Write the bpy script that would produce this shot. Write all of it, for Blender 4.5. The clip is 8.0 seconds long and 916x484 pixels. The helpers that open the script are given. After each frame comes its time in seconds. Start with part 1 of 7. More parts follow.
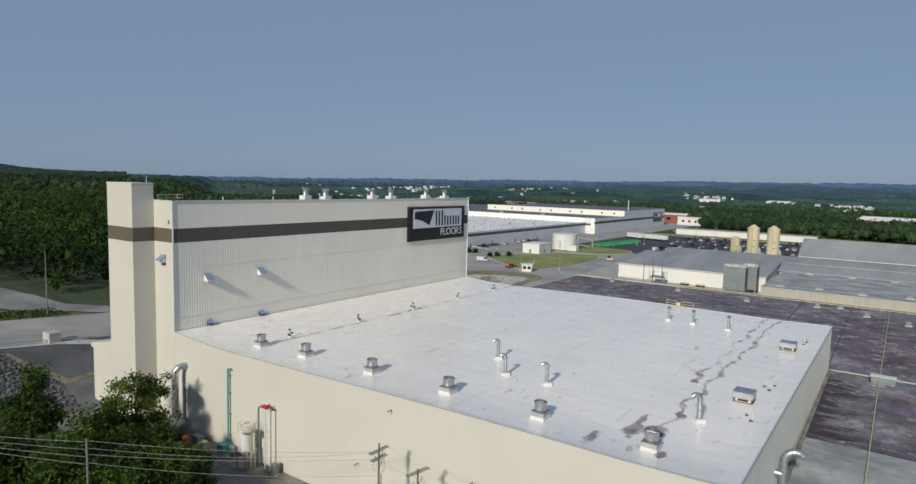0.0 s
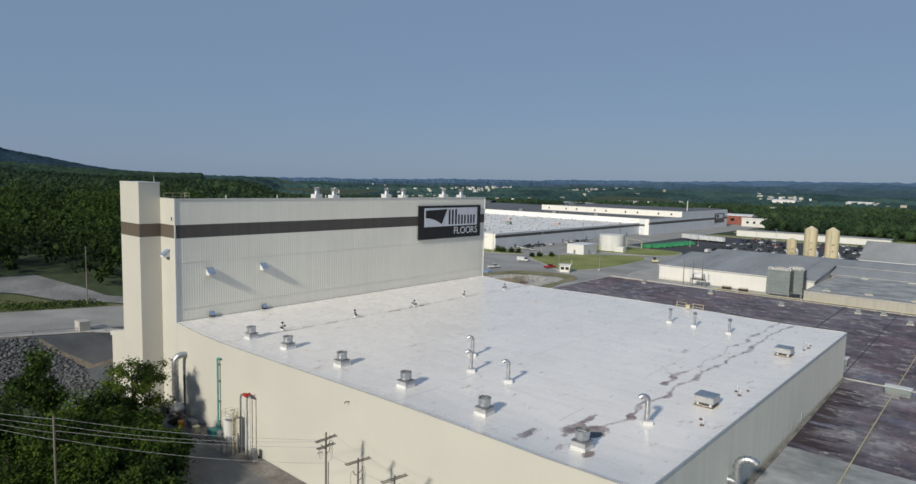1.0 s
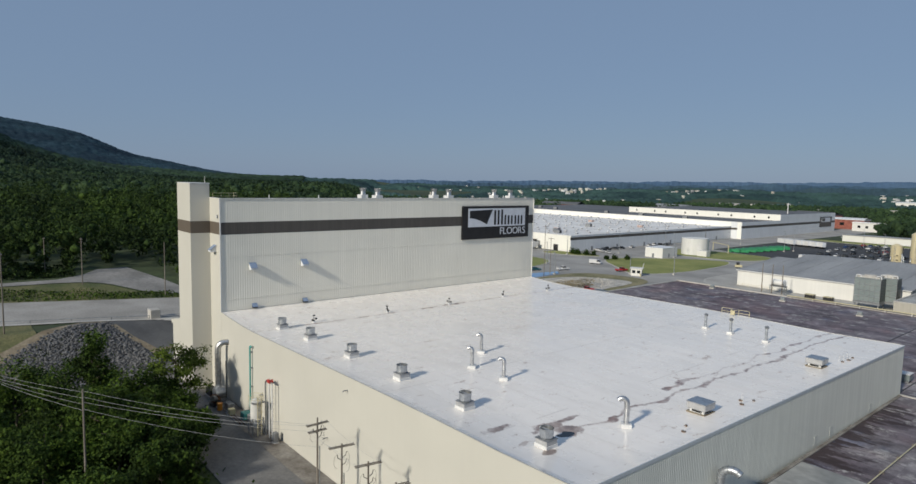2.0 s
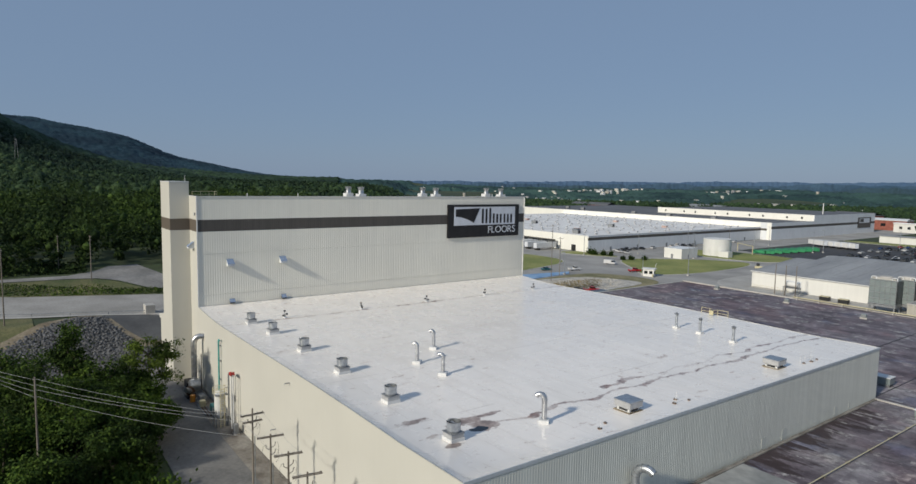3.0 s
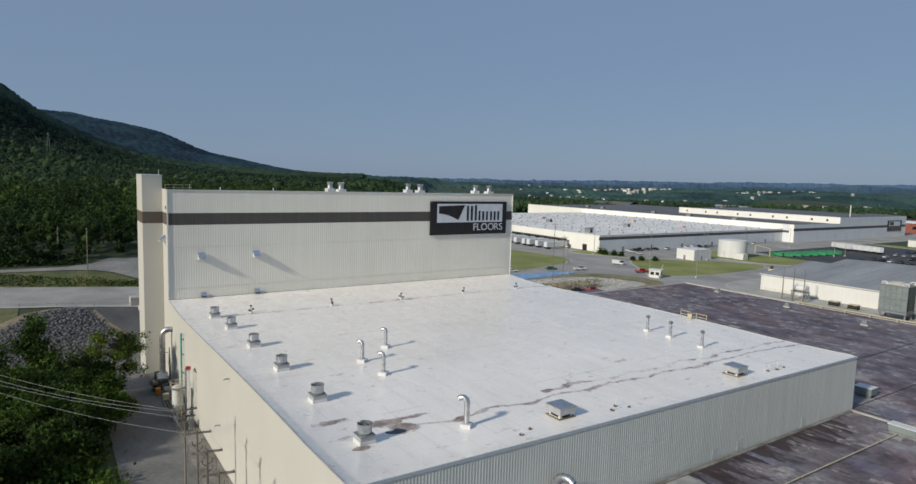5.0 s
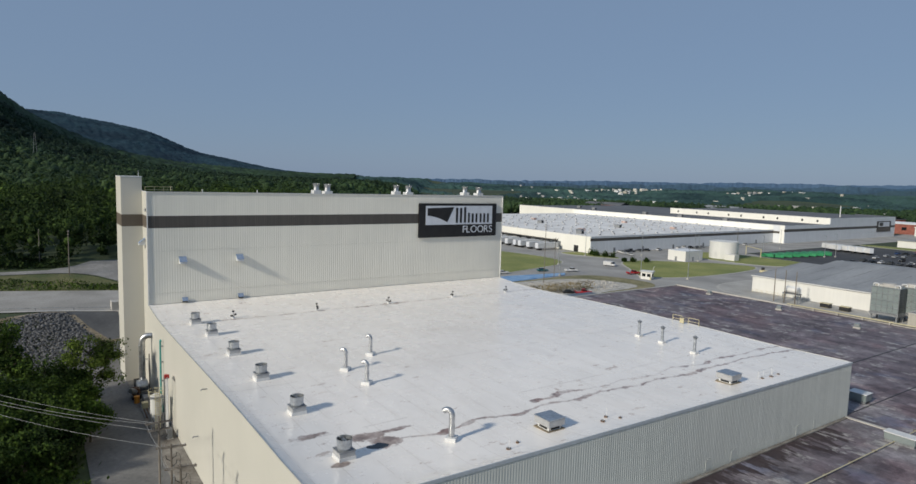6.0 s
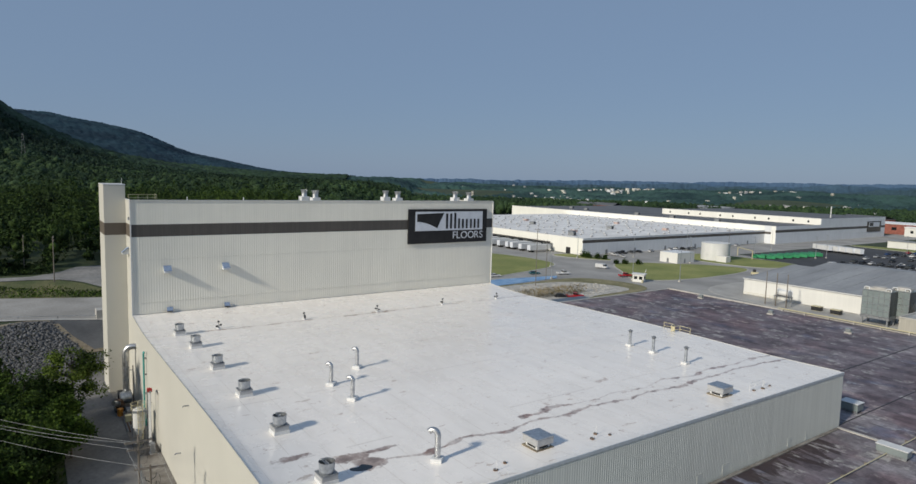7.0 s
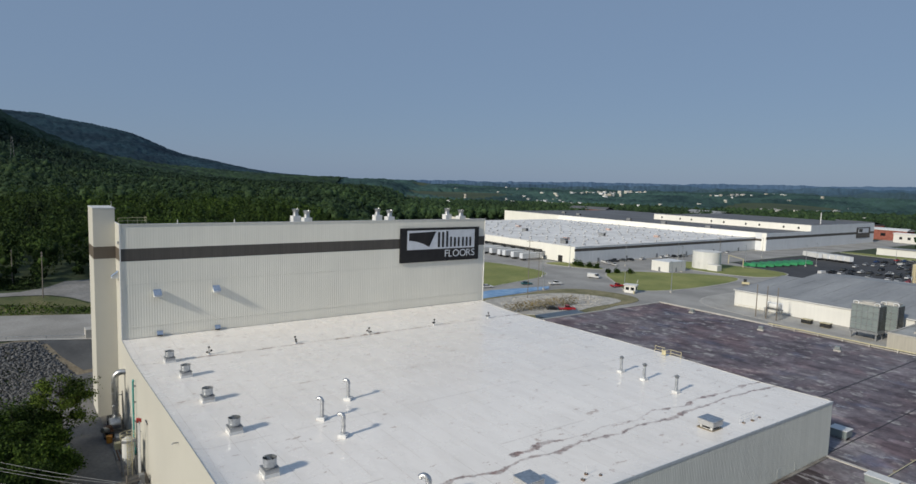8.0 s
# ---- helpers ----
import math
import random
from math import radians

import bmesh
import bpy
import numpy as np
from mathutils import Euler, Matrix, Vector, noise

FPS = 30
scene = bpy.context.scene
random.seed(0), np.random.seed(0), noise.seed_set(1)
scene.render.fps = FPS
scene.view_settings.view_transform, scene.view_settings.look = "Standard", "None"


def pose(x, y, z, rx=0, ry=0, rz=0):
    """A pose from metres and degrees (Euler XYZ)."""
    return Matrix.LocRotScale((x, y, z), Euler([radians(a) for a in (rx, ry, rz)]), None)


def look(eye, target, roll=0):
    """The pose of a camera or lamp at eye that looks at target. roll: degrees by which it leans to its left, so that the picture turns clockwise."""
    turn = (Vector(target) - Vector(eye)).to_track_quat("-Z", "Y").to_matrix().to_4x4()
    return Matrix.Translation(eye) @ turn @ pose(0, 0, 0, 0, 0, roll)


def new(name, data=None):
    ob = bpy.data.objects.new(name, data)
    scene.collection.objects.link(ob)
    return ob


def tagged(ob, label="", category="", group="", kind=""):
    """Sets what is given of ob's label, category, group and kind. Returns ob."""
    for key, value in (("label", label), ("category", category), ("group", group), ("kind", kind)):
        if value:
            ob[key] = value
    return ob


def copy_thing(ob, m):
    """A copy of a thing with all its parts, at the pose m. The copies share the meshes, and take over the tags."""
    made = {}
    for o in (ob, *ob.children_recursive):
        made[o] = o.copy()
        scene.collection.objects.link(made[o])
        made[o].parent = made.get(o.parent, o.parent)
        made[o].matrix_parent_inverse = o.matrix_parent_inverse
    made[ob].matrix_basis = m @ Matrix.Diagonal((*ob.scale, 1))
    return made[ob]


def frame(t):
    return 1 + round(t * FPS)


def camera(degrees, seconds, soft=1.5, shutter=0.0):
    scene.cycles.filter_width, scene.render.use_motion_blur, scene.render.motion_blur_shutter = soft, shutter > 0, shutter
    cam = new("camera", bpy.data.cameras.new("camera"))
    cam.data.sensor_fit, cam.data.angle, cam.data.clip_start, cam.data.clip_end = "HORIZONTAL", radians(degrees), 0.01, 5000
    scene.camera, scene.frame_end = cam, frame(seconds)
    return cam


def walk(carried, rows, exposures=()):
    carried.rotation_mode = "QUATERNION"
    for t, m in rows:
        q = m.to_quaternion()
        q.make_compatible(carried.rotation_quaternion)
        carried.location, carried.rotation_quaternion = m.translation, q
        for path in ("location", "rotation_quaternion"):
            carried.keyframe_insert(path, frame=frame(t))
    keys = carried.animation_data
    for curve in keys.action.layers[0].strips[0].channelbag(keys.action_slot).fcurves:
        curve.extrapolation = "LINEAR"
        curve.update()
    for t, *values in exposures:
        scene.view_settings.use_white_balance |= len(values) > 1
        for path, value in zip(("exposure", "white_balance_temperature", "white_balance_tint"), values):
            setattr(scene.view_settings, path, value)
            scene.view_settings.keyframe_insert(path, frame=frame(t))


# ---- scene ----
EXPOSURE = 0.0
cam = camera(72.9, 8.0)
PATH = [
    (0, (-1.018, -0.92, 37.847), (-2.167, 0.705, 37.656), 1.5),
    (0.2, (1.397, 0.815, 37.836), (0.192, 2.4, 37.641), 1.5),
    (0.5, (4.222, 2.727, 37.938), (2.948, 4.255, 37.742), 1.5),
    (0.7, (6.453, 4.284, 37.867), (5.166, 5.803, 37.67), 1.5),
    (1, (9.248, 5.836, 37.866), (7.933, 7.331, 37.671), 1.4),
    (1.2, (11.388, 7.319, 37.866), (10.034, 8.779, 37.668), 1.4),
    (1.5, (14.192, 9.046, 37.897), (12.782, 10.45, 37.699), 1.3),
    (1.7, (15.982, 10.512, 37.889), (14.521, 11.863, 37.692), 1.3),
    (2.8, (24.825, 20.129, 37.606), (23.22, 21.307, 37.412), 1.1),
    (3, (26.3, 21.956, 37.536), (24.696, 23.136, 37.341), 1.1),
    (3.5, (29.29, 25.983, 37.607), (27.649, 27.108, 37.408), 1.3),
    (4, (30.559, 28.657, 37.489), (28.902, 29.759, 37.287), 1.5),
    (4.5, (30.781, 30.219, 37.47), (29.124, 31.32, 37.266), 1.6),
    (6, (28.792, 33.258, 37.751), (27.153, 34.386, 37.549), 1.7),
    (6.5, (28.377, 34.092, 38.258), (26.744, 35.23, 38.055), 1.6),
    (7, (27.972, 34.598, 39.109), (26.346, 35.744, 38.906), 1.6),
    (7.5, (27.744, 34.811, 40.493), (26.125, 35.967, 40.291), 1.7),
    (8, (27.655, 34.875, 43.04), (26.043, 36.04, 42.841), 1.7),
]
walk(cam, [(t, look(eye, target, roll)) for t, eye, target, roll in PATH], [(0.0, EXPOSURE, 6430, 8), (8.0, EXPOSURE, 6430, 8)])

# ---- light ----
SUN_WAY = Vector((-0.155, 1.0, -0.515)).normalized()
world = bpy.data.worlds.new("sky")
scene.world = world
world.use_nodes = True
wn = world.node_tree.nodes
sky = wn.new("ShaderNodeTexSky")
sky.sky_type, sky.sun_disc = "NISHITA", False
sky.sun_elevation, sky.sun_rotation = math.asin(-SUN_WAY.z), math.atan2(-SUN_WAY.x, -SUN_WAY.y)
sky.air_density, sky.dust_density, sky.ozone_density = 1.0, 0.5, 3.0
haze = wn.new("ShaderNodeMix")
haze.data_type, haze.inputs[0].default_value, haze.inputs[7].default_value = "RGBA", 0.84, (2.3, 3.2, 4.8, 1)
world.node_tree.links.new(sky.outputs[0], haze.inputs[6])
wn["Background"].inputs["Strength"].default_value = 0.084
world.node_tree.links.new(haze.outputs[2], wn["Background"].inputs["Color"])
sun = new("sun", bpy.data.lights.new("sun", "SUN"))
sun.data.energy, sun.data.angle, sun.data.color = 3.65, radians(4.0), (1.0, 0.92, 0.79)
sun.matrix_world = look((0, 0, 200), Vector((0, 0, 200)) + SUN_WAY)


# ---- materials ----
def nodes_of(name):
    m = bpy.data.materials.new(name)
    m.use_nodes = True
    nt = m.node_tree
    return m, nt, nt.nodes["Principled BSDF"]


def ramp(nt, source, stops):
    r = nt.nodes.new("ShaderNodeValToRGB")
    while len(r.color_ramp.elements) < len(stops):
        r.color_ramp.elements.new(0.5)
    for e, (at, c) in zip(r.color_ramp.elements, stops):
        e.position, e.color = at, (*c, 1) if len(c) == 3 else c
    nt.links.new(source, r.inputs[0])
    return r.outputs[0]


def noise_of(nt, scale, stretch=(1, 1, 1), detail=4.0, rough=0.55, shift=(0, 0, 0)):
    g, mp, n = nt.nodes.new("ShaderNodeNewGeometry"), nt.nodes.new("ShaderNodeMapping"), nt.nodes.new("ShaderNodeTexNoise")
    mp.inputs["Scale"].default_value, mp.inputs["Location"].default_value = stretch, shift
    n.inputs["Scale"].default_value, n.inputs["Detail"].default_value, n.inputs["Roughness"].default_value = scale, detail, rough
    nt.links.new(g.outputs["Position"], mp.inputs[0])
    nt.links.new(mp.outputs[0], n.inputs["Vector"])
    return n.outputs[0]


def blend(nt, a, b, how="MULTIPLY", factor=1.0):
    x = nt.nodes.new("ShaderNodeMix")
    x.data_type, x.blend_type = "RGBA", how
    for socket, v in ((x.inputs[0], factor), (x.inputs[6], a), (x.inputs[7], b)):
        if isinstance(v, bpy.types.NodeSocket):
            nt.links.new(v, socket)
        elif isinstance(v, tuple):
            socket.default_value = (*v, 1)
        else:
            socket.default_value = v
    return x.outputs[2]


def maths(nt, how, *args):
    x = nt.nodes.new("ShaderNodeMath")
    x.operation = how
    for socket, v in zip(x.inputs, args):
        if isinstance(v, bpy.types.NodeSocket):
            nt.links.new(v, socket)
        else:
            socket.default_value = v
    return x.outputs[0]


def bumped(nt, bsdf, height, strength=0.3, distance=0.05):
    b = nt.nodes.new("ShaderNodeBump")
    b.inputs["Strength"].default_value, b.inputs["Distance"].default_value = strength, distance
    nt.links.new(height, b.inputs["Height"])
    nt.links.new(b.outputs[0], bsdf.inputs["Normal"])


def surface(name, dark, light, scale, rough=0.7, metal=0.0, stretch=(1, 1, 1), fine=6.0, fine_low=0.82, bump=0.25, depth=0.03, lo=0.35, hi=0.65):
    """Two colours mixed by broad noise, grained by fine noise, with fine relief."""
    m, nt, bsdf = nodes_of(name)
    broad = ramp(nt, noise_of(nt, scale, stretch), [(lo, dark), (hi, light)])
    small = noise_of(nt, fine, stretch, 6.0, 0.65)
    grain = ramp(nt, small, [(0.3, (fine_low,) * 3), (0.7, (1.0, 1.0, 1.0))])
    nt.links.new(blend(nt, broad, grain), bsdf.inputs["Base Color"])
    bsdf.inputs["Roughness"].default_value, bsdf.inputs["Metallic"].default_value = rough, metal
    if bump:
        bumped(nt, bsdf, small, bump, depth)
    return m


def foliage(name, dark, light, broad=0.03, low=0.55, relief=0.8):
    m, nt, bsdf = nodes_of(name)
    g = nt.nodes.new("ShaderNodeNewGeometry")
    each = ramp(nt, g.outputs["Random Per Island"], [(0.0, dark), (1.0, light)])
    # uneven crown tone; the dark end also paints shadow gaps between clumps
    patches = ramp(nt, noise_of(nt, broad), [(0.36, (0.45, 0.5, 0.46)), (0.64, (1.38, 1.32, 1.0))])
    small = noise_of(nt, 1.3, (1, 1, 1), 5.0, 0.7)
    grain = ramp(nt, small, [(0.3, (low, low, low)), (0.7, (1.15, 1.15, 1.15))])
    nt.links.new(blend(nt, blend(nt, each, patches), grain), bsdf.inputs["Base Color"])
    bsdf.inputs["Roughness"].default_value = 0.75
    bsdf.inputs["Specular IOR Level"].default_value = 0.2
    bumped(nt, bsdf, small, relief, 0.6)
    return m


def wall_paint(name, colour, streaks=0.1):
    """Painted metal or render with faint runs of dirt."""
    m, nt, bsdf = nodes_of(name)
    broad = ramp(nt, noise_of(nt, 0.12), [(0.3, tuple(c * 0.93 for c in colour)), (0.7, colour)])
    run = ramp(nt, noise_of(nt, 1.0, (1.6, 1.6, 0.06), 5.0, 0.6), [(0.42, (1 - streaks,) * 3), (0.6, (1.0, 1.0, 1.0))])
    small = noise_of(nt, 9.0)
    nt.links.new(blend(nt, broad, run), bsdf.inputs["Base Color"])
    bsdf.inputs["Roughness"].default_value = 0.55
    bumped(nt, bsdf, small, 0.08, 0.02)
    return m


MAIN_LINE = ((48, -19.0), (60.5, -18.9), (62, -18.5), (64.1, -18.0), (66.2, -18.3), (69, -19.1), (71.6, -18.5), (73.6, -17.8), (77.2, -18.7), (79.4, -18.6), (82.4, -17.8), (84.1, -18.1), (86.4, -18.5), (90.2, -18.1), (92, -17.7), (95.5, -18.2), (101.5, -17.4), (103.4, -17.7), (107.3, -17.9), (109.6, -17.6), (114, -18.0), (120.5, -17.6), (125, -17.0))
UPPER_LINE = ((48, -20.0), (77.8, -20.2), (79.8, -20.0), (82.1, -20.6), (85, -20.0), (88.7, -19.6), (91.4, -20.2), (94.3, -20.0), (97, -19.4), (101.6, -20.4), (103.4, -19.9), (106.8, -19.2), (110.7, -20.0), (116.8, -19.4), (120.5, -19.8), (125, -19.3))


def roof_white():
    """Bonded white membrane: lap lines, scuffs, and mud dried along the two low lines."""
    m, nt, bsdf = nodes_of("white roof membrane")
    g, sep = nt.nodes.new("ShaderNodeNewGeometry"), nt.nodes.new("ShaderNodeSeparateXYZ")
    nt.links.new(g.outputs["Position"], sep.inputs[0])
    X, Y = sep.outputs[0], sep.outputs[1]
    base = ramp(nt, noise_of(nt, 0.06), [(0.3, (0.87, 0.82, 0.76)), (0.7, (0.93, 0.88, 0.82))])
    scuff = ramp(nt, noise_of(nt, 0.5, (0.3, 1.0, 1), 6.0, 0.7), [(0.34, (0.93, 0.925, 0.92)), (0.55, (1.0, 1.0, 1.0))])
    col = blend(nt, base, scuff)
    # lap lines every three metres across the slope
    lap = maths(nt, "ABSOLUTE", maths(nt, "SUBTRACT", maths(nt, "FRACT", maths(nt, "DIVIDE", Y, 3.05)), 0.5))
    lap = maths(nt, "MULTIPLY", maths(nt, "LESS_THAN", lap, 0.012), maths(nt, "GREATER_THAN", noise_of(nt, 0.35, (1, 1, 1), 2.0, 0.5, (7, 3, 0)), 0.44))
    col = blend(nt, col, (0.82, 0.8, 0.78), "MULTIPLY", lap)
    ends = maths(nt, "ABSOLUTE", maths(nt, "SUBTRACT", maths(nt, "FRACT", maths(nt, "DIVIDE", X, 15.2)), 0.5))
    ends = maths(nt, "MULTIPLY", maths(nt, "LESS_THAN", ends, 0.005), maths(nt, "GREATER_THAN", noise_of(nt, 0.2, (1, 1, 1), 2.0, 0.5, (1, 9, 0)), 0.47))
    col = blend(nt, col, (0.78, 0.765, 0.755), "MULTIPLY", ends)
    # short scuffs and small dried marks
    marks = maths(nt, "GREATER_THAN", noise_of(nt, 0.9, (1.0, 0.4, 1), 5.0, 0.7, (31, 17, 0)), 0.645)
    col = blend(nt, col, (0.66, 0.6, 0.57), "MULTIPLY", marks)
    # mud dried along the two wandering low lines and the gutter line; stops: place along y, place along x
    def track(stops):
        along = maths(nt, "DIVIDE", maths(nt, "SUBTRACT", Y, 48.0), 80.0)
        bend = ramp(nt, along, [((y - 48.0) / 80.0, ((x + 26.0) / 12.0,) * 3) for y, x in stops])
        return maths(nt, "SUBTRACT", maths(nt, "MULTIPLY", bend, 12.0), 26.0)

    main = track(MAIN_LINE)
    upper = track(UPPER_LINE)
    gutter = maths(nt, "ADD", maths(nt, "MULTIPLY", maths(nt, "SUBTRACT", noise_of(nt, 0.17, (0.3, 1, 1), 5.0, 0.62, (9, 1, 0)), 0.5), 1.3), -74.0)
    for line, start, width, gap, least, shift, tone in ((main, 60.0, 0.38, 0.42, 0.26, 3, (0.135, 0.072, 0.055)), (upper, 77.0, 0.36, 0.43, 0.14, 40, (0.15, 0.082, 0.064)), (gutter, 49.0, 0.3, 0.4, 0.2, 9, (0.13, 0.068, 0.052))):
        jitter = maths(nt, "MULTIPLY", maths(nt, "SUBTRACT", noise_of(nt, 0.9, (1, 0.7, 1), 6.0, 0.75, (shift, 31, 0)), 0.5), 1.4)
        off = maths(nt, "ABSOLUTE", maths(nt, "ADD", maths(nt, "SUBTRACT", X, line), jitter))
        wide = maths(nt, "MULTIPLY", maths(nt, "SUBTRACT", noise_of(nt, 0.33, (1, 1, 1), 4.0, 0.6, (11 + shift, 5, 0)), gap), width * 8)
        wide = maths(nt, "MAXIMUM", wide, least)
        mask = maths(nt, "MINIMUM", maths(nt, "MAXIMUM", maths(nt, "MULTIPLY", maths(nt, "SUBTRACT", wide, off), 4.0), 0.0), 0.9)
        worn = ramp(nt, noise_of(nt, 0.55, (1, 1, 1), 5.0, 0.7, (shift, 77, 0)), [(0.36, (0.3, 0.3, 0.3)), (0.58, (1.0, 1.0, 1.0))])
        mask = maths(nt, "MULTIPLY", maths(nt, "MULTIPLY", mask, worn), maths(nt, "GREATER_THAN", Y, start))
        cake = ramp(nt, noise_of(nt, 1.6, (1, 1, 1), 5.0, 0.7), [(0.35, tuple(c * 0.6 for c in tone)), (0.65, tuple(c * 2.2 for c in tone))])
        col = blend(nt, col, cake, "MIX", mask)
    # ragged mud patches round the corner exhaust: along x, along y, size
    for cx, cy, rx, ry, shift in ((-23.2, 53.3, 0.7, 1.7, 2), (-20.7, 58.0, 0.85, 2.9, 8), (-18.9, 58.6, 1.4, 1.7, 15), (-16.7, 53.6, 0.6, 1.0, 23), (-20.9, 61.0, 0.4, 1.9, 31)):
        dx, dy = maths(nt, "DIVIDE", maths(nt, "SUBTRACT", X, cx), rx), maths(nt, "DIVIDE", maths(nt, "SUBTRACT", Y, cy), ry)
        rad = maths(nt, "SQRT", maths(nt, "ADD", maths(nt, "MULTIPLY", dx, dx), maths(nt, "MULTIPLY", dy, dy)))
        rad = maths(nt, "ADD", rad, maths(nt, "MULTIPLY", maths(nt, "SUBTRACT", noise_of(nt, 0.8, (1, 1, 1), 6.0, 0.7, (shift, 8, 0)), 0.5), 2.2))
        mask = maths(nt, "MINIMUM", maths(nt, "MAXIMUM", maths(nt, "MULTIPLY", maths(nt, "SUBTRACT", 0.95, rad), 3.5), 0.0), 0.88)
        cake = ramp(nt, noise_of(nt, 0.9, (1, 1, 1), 6.0, 0.75, (5, shift, 0)), [(0.38, (0.11, 0.062, 0.048)), (0.53, (0.28, 0.2, 0.17)), (0.66, (0.52, 0.45, 0.41))])
        col = blend(nt, col, cake, "MIX", mask)
    nt.links.new(col, bsdf.inputs["Base Color"])
    gloss = ramp(nt, noise_of(nt, 0.25, (1, 1, 1), 5.0, 0.6, (8, 2, 0)), [(0.35, (0.2, 0.2, 0.2)), (0.65, (0.34, 0.34, 0.34))])
    nt.links.new(gloss, bsdf.inputs["Roughness"])
    bumped(nt, bsdf, noise_of(nt, 0.8, (1, 1, 1), 3.0), 0.05, 0.05)
    return m


def felt_strips(nt, where, width, row, colours, bias=0.0, offset=0.5):
    strips = nt.nodes.new("ShaderNodeTexBrick")
    nt.links.new(where, strips.inputs["Vector"])
    strips.offset = offset
    for key, v in (("Scale", 1.0), ("Mortar Size", 0.02), ("Mortar Smooth", 0.6), ("Brick Width", width), ("Row Height", row), ("Bias", bias)):
        strips.inputs[key].default_value = v
    for key, c in zip(("Color1", "Color2", "Mortar"), colours):
        strips.inputs[key].default_value = (*c, 1)
    return strips.outputs["Color"]


def roof_dark():
    """Weathered dark roofing: purple-brown felt strips, worn pale patches, dark ponding runs by the wall."""
    m, nt, bsdf = nodes_of("weathered dark roofing")
    g, sep = nt.nodes.new("ShaderNodeNewGeometry"), nt.nodes.new("ShaderNodeSeparateXYZ")
    nt.links.new(g.outputs["Position"], sep.inputs[0])
    X, Y = sep.outputs[0], sep.outputs[1]
    # strip edges that wander a little
    warp, add = nt.nodes.new("ShaderNodeTexNoise"), nt.nodes.new("ShaderNodeVectorMath")
    warp.inputs["Scale"].default_value, warp.inputs["Detail"].default_value = 0.5, 4.0
    nt.links.new(g.outputs["Position"], warp.inputs["Vector"])
    nt.links.new(g.outputs["Position"], add.inputs[0])
    nt.links.new(warp.outputs["Color"], add.inputs[1])
    where = add.outputs[0]
    base = ramp(nt, noise_of(nt, 0.05, (1.0, 1.0, 1), 6.0, 0.7), [(0.36, (0.1, 0.08, 0.088)), (0.5, (0.14, 0.122, 0.134)), (0.64, (0.19, 0.178, 0.185))])
    blotch = ramp(nt, noise_of(nt, 0.24, (0.9, 1.0, 1), 7.0, 0.78, (4, 2, 0)), [(0.36, (0.55, 0.52, 0.54)), (0.5, (1.0, 1.0, 1.0)), (0.66, (1.5, 1.48, 1.48))])
    col = blend(nt, base, blotch)
    col = blend(nt, col, felt_strips(nt, where, 7.0, 2.6, ((0.66, 0.62, 0.66), (1.34, 1.33, 1.33), (0.7, 0.7, 0.7))), "MULTIPLY", 0.6)
    col = blend(nt, col, felt_strips(nt, where, 3.1, 1.5, ((0.72, 0.68, 0.7), (1.34, 1.34, 1.34), (0.9, 0.9, 0.9)), 0.0, 0.37), "MULTIPLY", 0.8)
    # pale worn patches, some square, some ragged
    square = ramp(nt, felt_strips(nt, where, 2.7, 1.9, ((0.0, 0.0, 0.0), (1.0, 1.0, 1.0), (0.0, 0.0, 0.0)), -0.2, 0.43), [(0.5, (0.0, 0.0, 0.0)), (0.6, (1.0, 1.0, 1.0))])
    ragged = ramp(nt, noise_of(nt, 0.6, (0.9, 1.0, 1), 6.0, 0.7, (14, 21, 0)), [(0.47, (0.0, 0.0, 0.0)), (0.6, (1.0, 1.0, 1.0))])
    pale = maths(nt, "MULTIPLY", square, ragged)
    loose = ramp(nt, noise_of(nt, 0.42, (0.8, 1.0, 1), 6.0, 0.72, (24, 2, 0)), [(0.6, (0.0, 0.0, 0.0)), (0.66, (1.0, 1.0, 1.0))])
    col = blend(nt, col, (0.42, 0.405, 0.39), "MIX", maths(nt, "MULTIPLY", maths(nt, "MAXIMUM", pale, loose), 0.82))
    rusty = ramp(nt, noise_of(nt, 0.09, (1, 1, 1), 5.0, 0.6, (60, 11, 0)), [(0.48, (1.0, 1.0, 1.0)), (0.62, (1.04, 0.88, 0.86))])
    col = blend(nt, col, rusty)
    bluish = ramp(nt, noise_of(nt, 0.13, (1, 1, 1), 5.0, 0.6, (5, 51, 0)), [(0.56, (1.0, 1.0, 1.0)), (0.66, (0.7, 0.8, 0.98))])
    col = blend(nt, col, bluish)
    brown = ramp(nt, noise_of(nt, 0.3, (0.5, 1.4, 1), 6.0, 0.7, (9, 1, 0)), [(0.33, (1.0, 1.0, 1.0)), (0.4, (0.0, 0.0, 0.0))])
    col = blend(nt, col, (0.04, 0.03, 0.032), "MIX", maths(nt, "MULTIPLY", brown, 0.6))
    # ponding runs that lead away from the hall wall
    strip = maths(nt, "MULTIPLY", maths(nt, "LESS_THAN", X, -1.6), maths(nt, "LESS_THAN", Y, 119.0))
    reach = maths(nt, "ADD", maths(nt, "MULTIPLY", X, -0.035), noise_of(nt, 0.8, (0.25, 1.0, 1), 5.0, 0.65, (3, 70, 0)))
    runs = ramp(nt, reach, [(0.7, (0.0, 0.0, 0.0)), (0.75, (1.0, 1.0, 1.0))])
